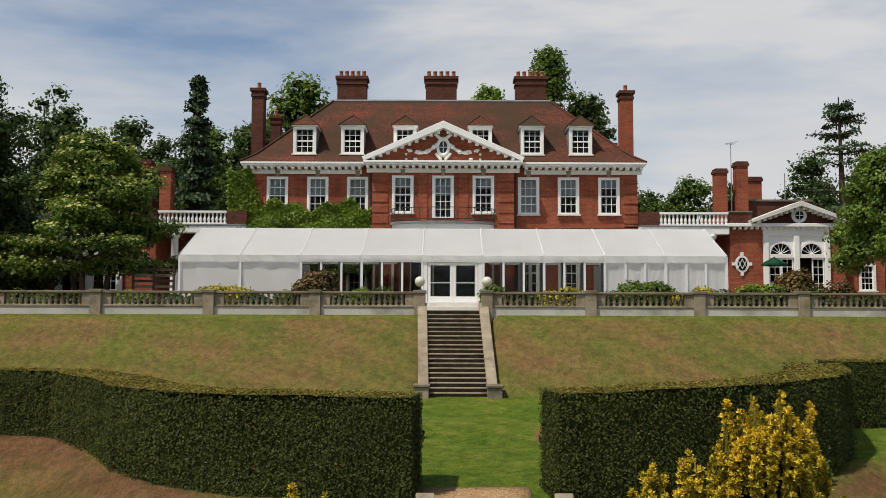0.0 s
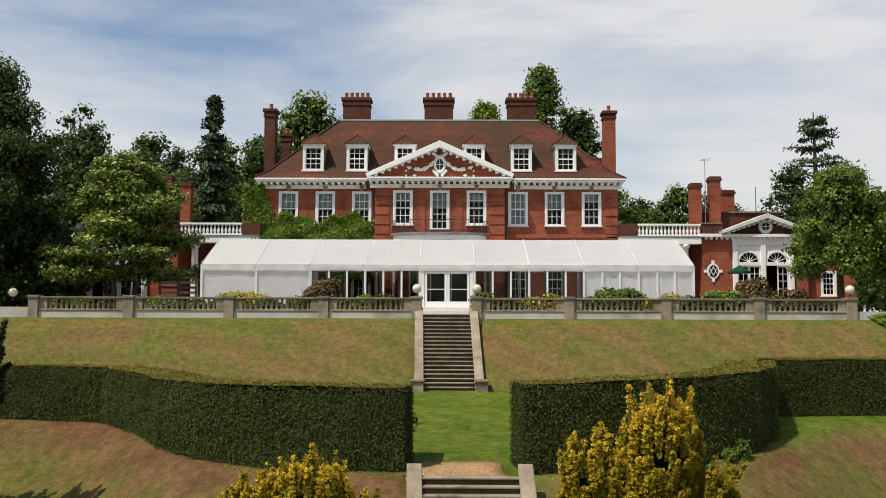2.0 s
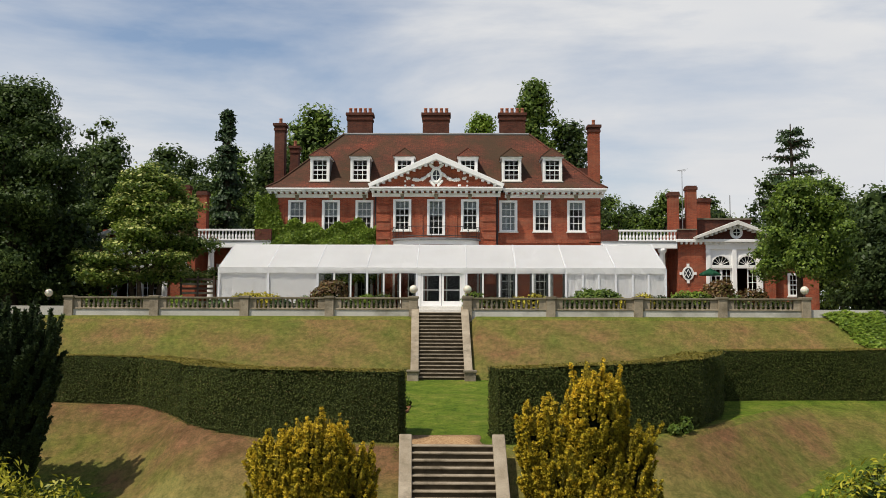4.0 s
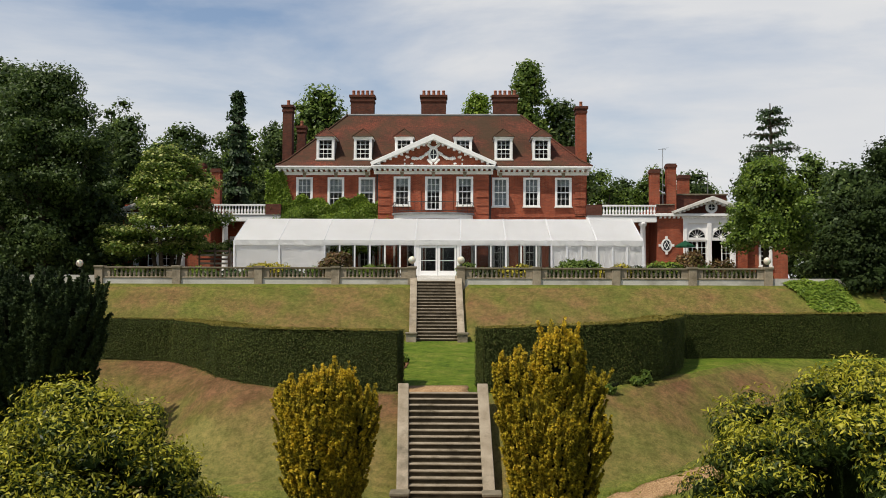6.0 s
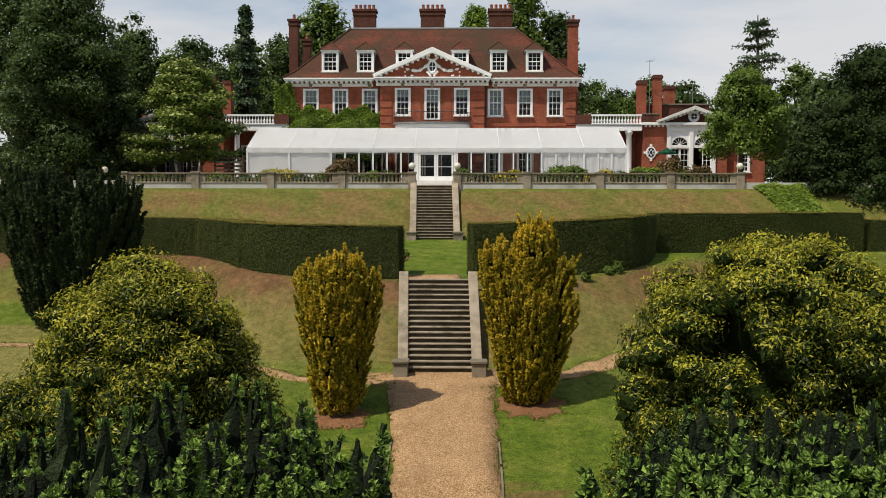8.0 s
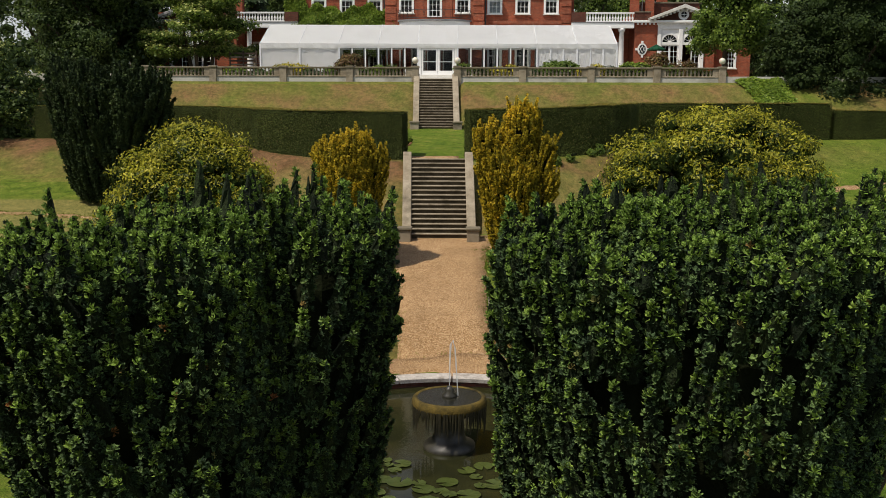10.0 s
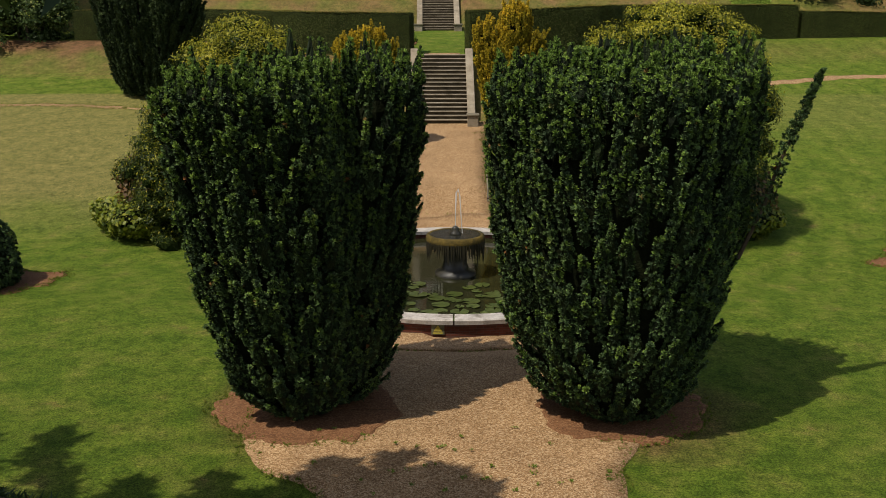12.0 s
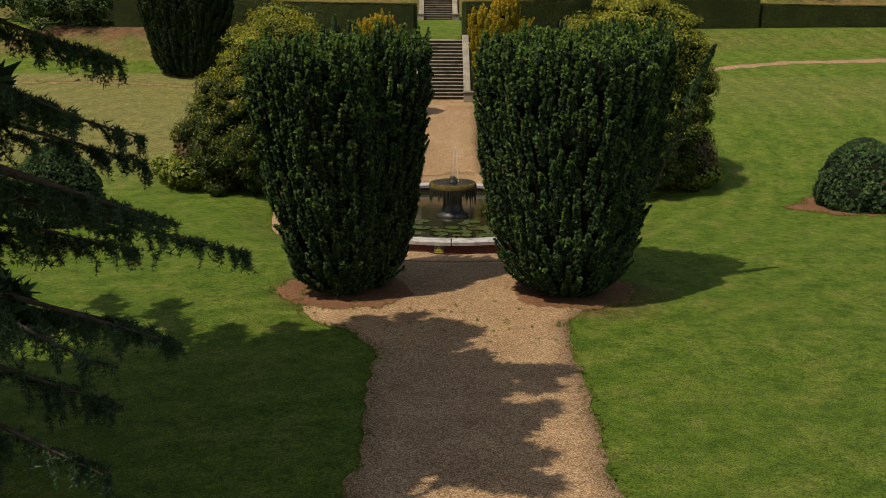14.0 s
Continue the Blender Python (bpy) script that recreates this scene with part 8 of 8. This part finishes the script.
r_l = np.random.default_rng(9)
placed = []
for k in range(520):
    a, q = r_l.uniform(0, 2 * math.pi), 5.45 * math.sqrt(r_l.uniform(0.08, 1))
    x, y = PX + q * math.cos(a), PY + q * math.sin(a)
    rr = r_l.uniform(0.14, 0.34)
    if y > PY - 1.2 + r_l.normal(0, 0.8) or any((x - u) ** 2 + (y - v) ** 2 < (0.70 * (rr + w)) ** 2 for u, v, w in placed):
        continue
    placed.append((x, y, rr))
    bm = bmesh.new()
    n, st = 14, r_l.uniform(0, 6)
    c = bm.verts.new((x, y, -0.305 + 0.004 * (k % 4)))
    rim = [bm.verts.new((x + rr * math.cos(st + 5.8 * i / n), y + rr * math.sin(st + 5.8 * i / n), -0.30 + 0.004 * (k % 4) + r_l.uniform(0, 0.03))) for i in range(n + 1)]
    for i in range(n):
        bm.faces.new((c, rim[i], rim[i + 1]))
    bmesh.ops.solidify(bm, geom=bm.faces[:], thickness=0.008)
    solo("lily_pad", bm, LILY, (x, y, -0.31), "round floating green water-lily pad", "lily pad", "lily pads in the pool")

sg = thing("warning_sign", (1.25, PY - PR + 0.05, -0.44), "small weathered sign with a yellow warning triangle on the pool wall", "sign")
SIGN_BG = mottled("sign_board", (0.12, 0.11, 0.06), (0.17, 0.155, 0.09), 5, 30, 0.6, 0.3, 0.1, 0.002)
SIGN_Y = mottled("sign_yellow", (0.42, 0.34, 0.05), (0.5, 0.4, 0.07), 5, 30, 0.6, 0.3, 0.1, 0.002)
ys = PY - PR + 0.06
part("board", boxes((1.05, 1.43, ys, ys + 0.02, -0.47, -0.16)), SIGN_BG, sg)
bm = bmesh.new()
prism(bm, [(1.11, -0.37), (1.37, -0.37), (1.24, -0.18)], "y", ys - 0.006, ys - 0.001)
part("triangle", bm, SIGN_Y, sg)
part("text_bar", boxes((1.10, 1.38, ys - 0.005, ys - 0.001, -0.45, -0.40)), SIGN_Y, sg)


# ---- cedar beside the camera's way ----
def garden_cedar():
    r = np.random.default_rng(201)
    cx, cy = -9.6, -26.2
    th = thing("cedar_tree", (cx, cy, 0), "large dark cedar with drooping layered boughs beside the walk", "tree")
    bm = bmesh.new()
    tube(bm, [(cx, cy, -0.2), (cx + 0.1, cy, 6), (cx, cy + 0.1, 17)], [0.8, 0.6, 0.12], 10)
    P, D, S = [], [], []

    FP, FD, FS = [], [], []

    def bough(z, a, ln, twigs, fine=True):
        base = np.array((cx, cy, z))
        mid = base + np.array((math.cos(a) * ln * 0.55, math.sin(a) * ln * 0.55, 0.45))
        tip = base + np.array((math.cos(a) * ln, math.sin(a) * ln, -0.35 - 0.03 * ln))
        tube(bm, [tuple(base), tuple(mid), tuple(tip)], [0.11, 0.06, 0.012], 6)
        fwd = np.array((math.cos(a), math.sin(a), 0))

        def along(t):
            return base * (1 - t) ** 2 + 2 * mid * t * (1 - t) + tip * t * t

        for j in range(twigs):
            t = r.uniform(0.12, 1.0)
            p = along(t)
            side = np.array((-math.sin(a), math.cos(a), 0)) * r.choice([-1, 1])
            tw = (0.3 + 1.5 * (1 - t)) * r.uniform(0.5, 1.0)
            d = side * r.uniform(0.5, 0.95) + fwd * r.uniform(0.4, 0.8)
            sag = r.uniform(0.3, 0.9)
            m = 8 + int(18 * tw) if fine else 10
            u = (np.arange(m) + 0.5) / m
            q = p + d * tw * u[:, None] + np.stack([0 * u, 0 * u, -sag * tw * u * u], 1)
            if fine:
                if j % 2 == 0:
                    tube(bm, [tuple(p), tuple(p + d * tw * 0.5 + np.array((0, 0, -sag * tw * 0.25))), tuple(p + d * tw + np.array((0, 0, -sag * tw)))], [0.014, 0.010, 0.004], 4)
                FP.append(q + r.normal(0, 0.03, (m, 3)))
                FD.append(d * 0.6 + np.array((0, 0, 0.3)) + r.normal(0, 0.5, (m, 3)))
                FS.append(np.full(m, 0.095))
                # short tassels that hang from the twig
                v = r.uniform(0.2, 1.0, 5)
                for w in v:
                    hang, o = r.uniform(0.08, 0.3), p + d * tw * w + np.array((0, 0, -sag * tw * w * w))
                    g = np.linspace(0, 1, 4)
                    FP.append(o + np.stack([0.05 * g * r.normal(), 0.05 * g * r.normal(), -hang * g], 1))
                    FD.append(np.tile((0, 0, -0.6), (4, 1)) + r.normal(0, 0.5, (4, 3)))
                    FS.append(np.full(4, 0.075))
            else:
                P.append(q + r.normal(0, 0.035, (m, 3)))
                D.append(d * 0.5 + np.array((0, 0, 0.2)) + r.normal(0, 0.5, (m, 3)))
                S.append(np.full(m, 0.42))
        m = int(ln * 12)
        u = r.uniform(0.3, 1.0, m)[:, None]
        (FP if fine else P).append(along(u) + r.normal(0, 0.04, (m, 3)))
        (FD if fine else D).append(fwd * 0.5 + r.normal(0, 0.5, (m, 3)))
        (FS if fine else S).append(np.full(m, 0.09 if fine else 0.3))

    # boughs that reach towards the walk
    for z, a, ln in ((4.95, 0.16, 8.0), (3.6, 0.05, 7.0), (5.9, -0.1, 7.3), (2.6, 0.0, 6.0), (7.0, 0.05, 6.6), (4.3, -0.35, 7.2), (8.2, 0.0, 6.4), (5.3, -0.55, 7.4), (3.0, -0.6, 7.0), (6.4, 0.25, 6.4), (4.6, 0.4, 6.2), (3.3, 0.3, 6.3), (2.2, -0.25, 6.6), (7.6, -0.3, 6.9), (5.6, 0.1, 6.9)):
        bough(z, a, ln, 50)
    for k in range(84):
        z = 2.6 + 13.5 * (k + r.random()) / 84
        a = r.uniform(0, 2 * math.pi)
        ln = r.uniform(0.7, 1.0) * (4.6 if z < 9.2 else 8.3 - 0.5 * (z - 9.2))
        bough(z, a, ln * (1.3 if math.cos(a) < -0.2 else 1.0), 18, False)
    for k in range(84):
        bough(9.6 + 4.0 * k / 84, r.uniform(-0.95, 1.1), r.uniform(5.0, 9.3), 34, False)
    part("trunk", bm, BARK, th)
    P, D = np.concatenate(P), np.concatenate(D)
    S = np.concatenate(S)
    leaf_part("foliage", P, D, S * r.uniform(0.7, 1.4, len(P)), tuft(4, 0.30, 1.25, 6), CEDAR, th)
    FP, FD, FS = np.concatenate(FP), np.concatenate(FD), np.concatenate(FS)
    leaf_part("low_foliage", FP, FD, FS * r.uniform(0.7, 1.4, len(FP)), tuft(6, 0.11, 1.2, 4), CEDAR, th)


garden_cedar()


# ---- small things on the terrace and by the walk ----
def parasol(x, y):
    th = thing("parasol", (x, y, TERR), "dark green canvas parasol on a wooden pole", "parasol")
    bm = bmesh.new()
    lathe(bm, [(0.24, 0), (0.24, 0.08), (0.05, 0.12)], 14, x, y, TERR)
    part("base", bm, LEAD, th)
    bm = bmesh.new()
    tube(bm, [(x, y, TERR + 0.1), (x, y, TERR + 2.98)], [0.025, 0.025], 8)
    part("pole", bm, DARKWOOD, th)
    bm = bmesh.new()
    apex = bm.verts.new((x, y, TERR + 2.96))
    n = 8
    rim = [bm.verts.new((x + 0.72 * math.cos(2 * math.pi * k / n), y + 0.72 * math.sin(2 * math.pi * k / n), TERR + 2.58)) for k in range(n)]
    low = [bm.verts.new((v.co.x, v.co.y, TERR + 2.48)) for v in rim]
    for k in range(n):
        bm.faces.new((apex, rim[k], rim[(k + 1) % n]))
        bm.faces.new((rim[k], low[k], low[(k + 1) % n], rim[(k + 1) % n]))
    bmesh.ops.solidify(bm, geom=bm.faces[:], thickness=0.008)
    part("canopy", bm, GREEN_CLOTH, th)


parasol(17.25, 52.0)
hurdle = thing("hurdle_fence", (-14.95, 48.6, TERR), "low weathered timber hurdle beside the marquee", "fence")
for k, x in enumerate((-15.98, -14.95, -13.95)):
    part("post", boxes((x - 0.05, x + 0.05, 48.55, 48.65, TERR - 0.05, TERR + 2.2)), DARKWOOD, hurdle)
for j in range(7):
    z = TERR + 0.25 + 0.28 * j
    for a, b in ((-15.92, -15.01), (-14.89, -14.01)):
        part("slat", boxes((a, b, 48.585, 48.615, z, z + 0.13)), STONE_DARK if j % 2 else DARKWOOD, hurdle)
for x in (-0.62, 3.06):
    e = thing("path_edging", (x, 10.3, lz(x, 10.3)), "weathered timber board edging the gravel walk", "edging", "timber edgings of the walk")
    bm = bmesh.new()
    for k in range(8):
        y0, y1 = 8.6 + 0.45 * k, 9.05 + 0.45 * k
        za, zb = lz(x, y0), lz(x, y1)
        v = [bm.verts.new((x + dx, yy, z + dz)) for yy, z in ((y0, za), (y1, zb)) for dx, dz in ((-0.03, -0.1), (0.03, -0.1), (0.03, 0.09), (-0.03, 0.09))]
        for q in ((0, 1, 2, 3), (7, 6, 5, 4), (0, 4, 5, 1), (1, 5, 6, 2), (2, 6, 7, 3), (3, 7, 4, 0)):
            bm.faces.new([v[i] for i in q])
    part("board", bm, STONE_DARK, e)
    for y0 in (8.65, 10.3, 12.1):
        part("peg", boxes((x - 0.04, x + 0.04, y0, y0 + 0.07, lz(x, y0) - 0.1, lz(x, y0) + 0.16)), DARKWOOD, e)
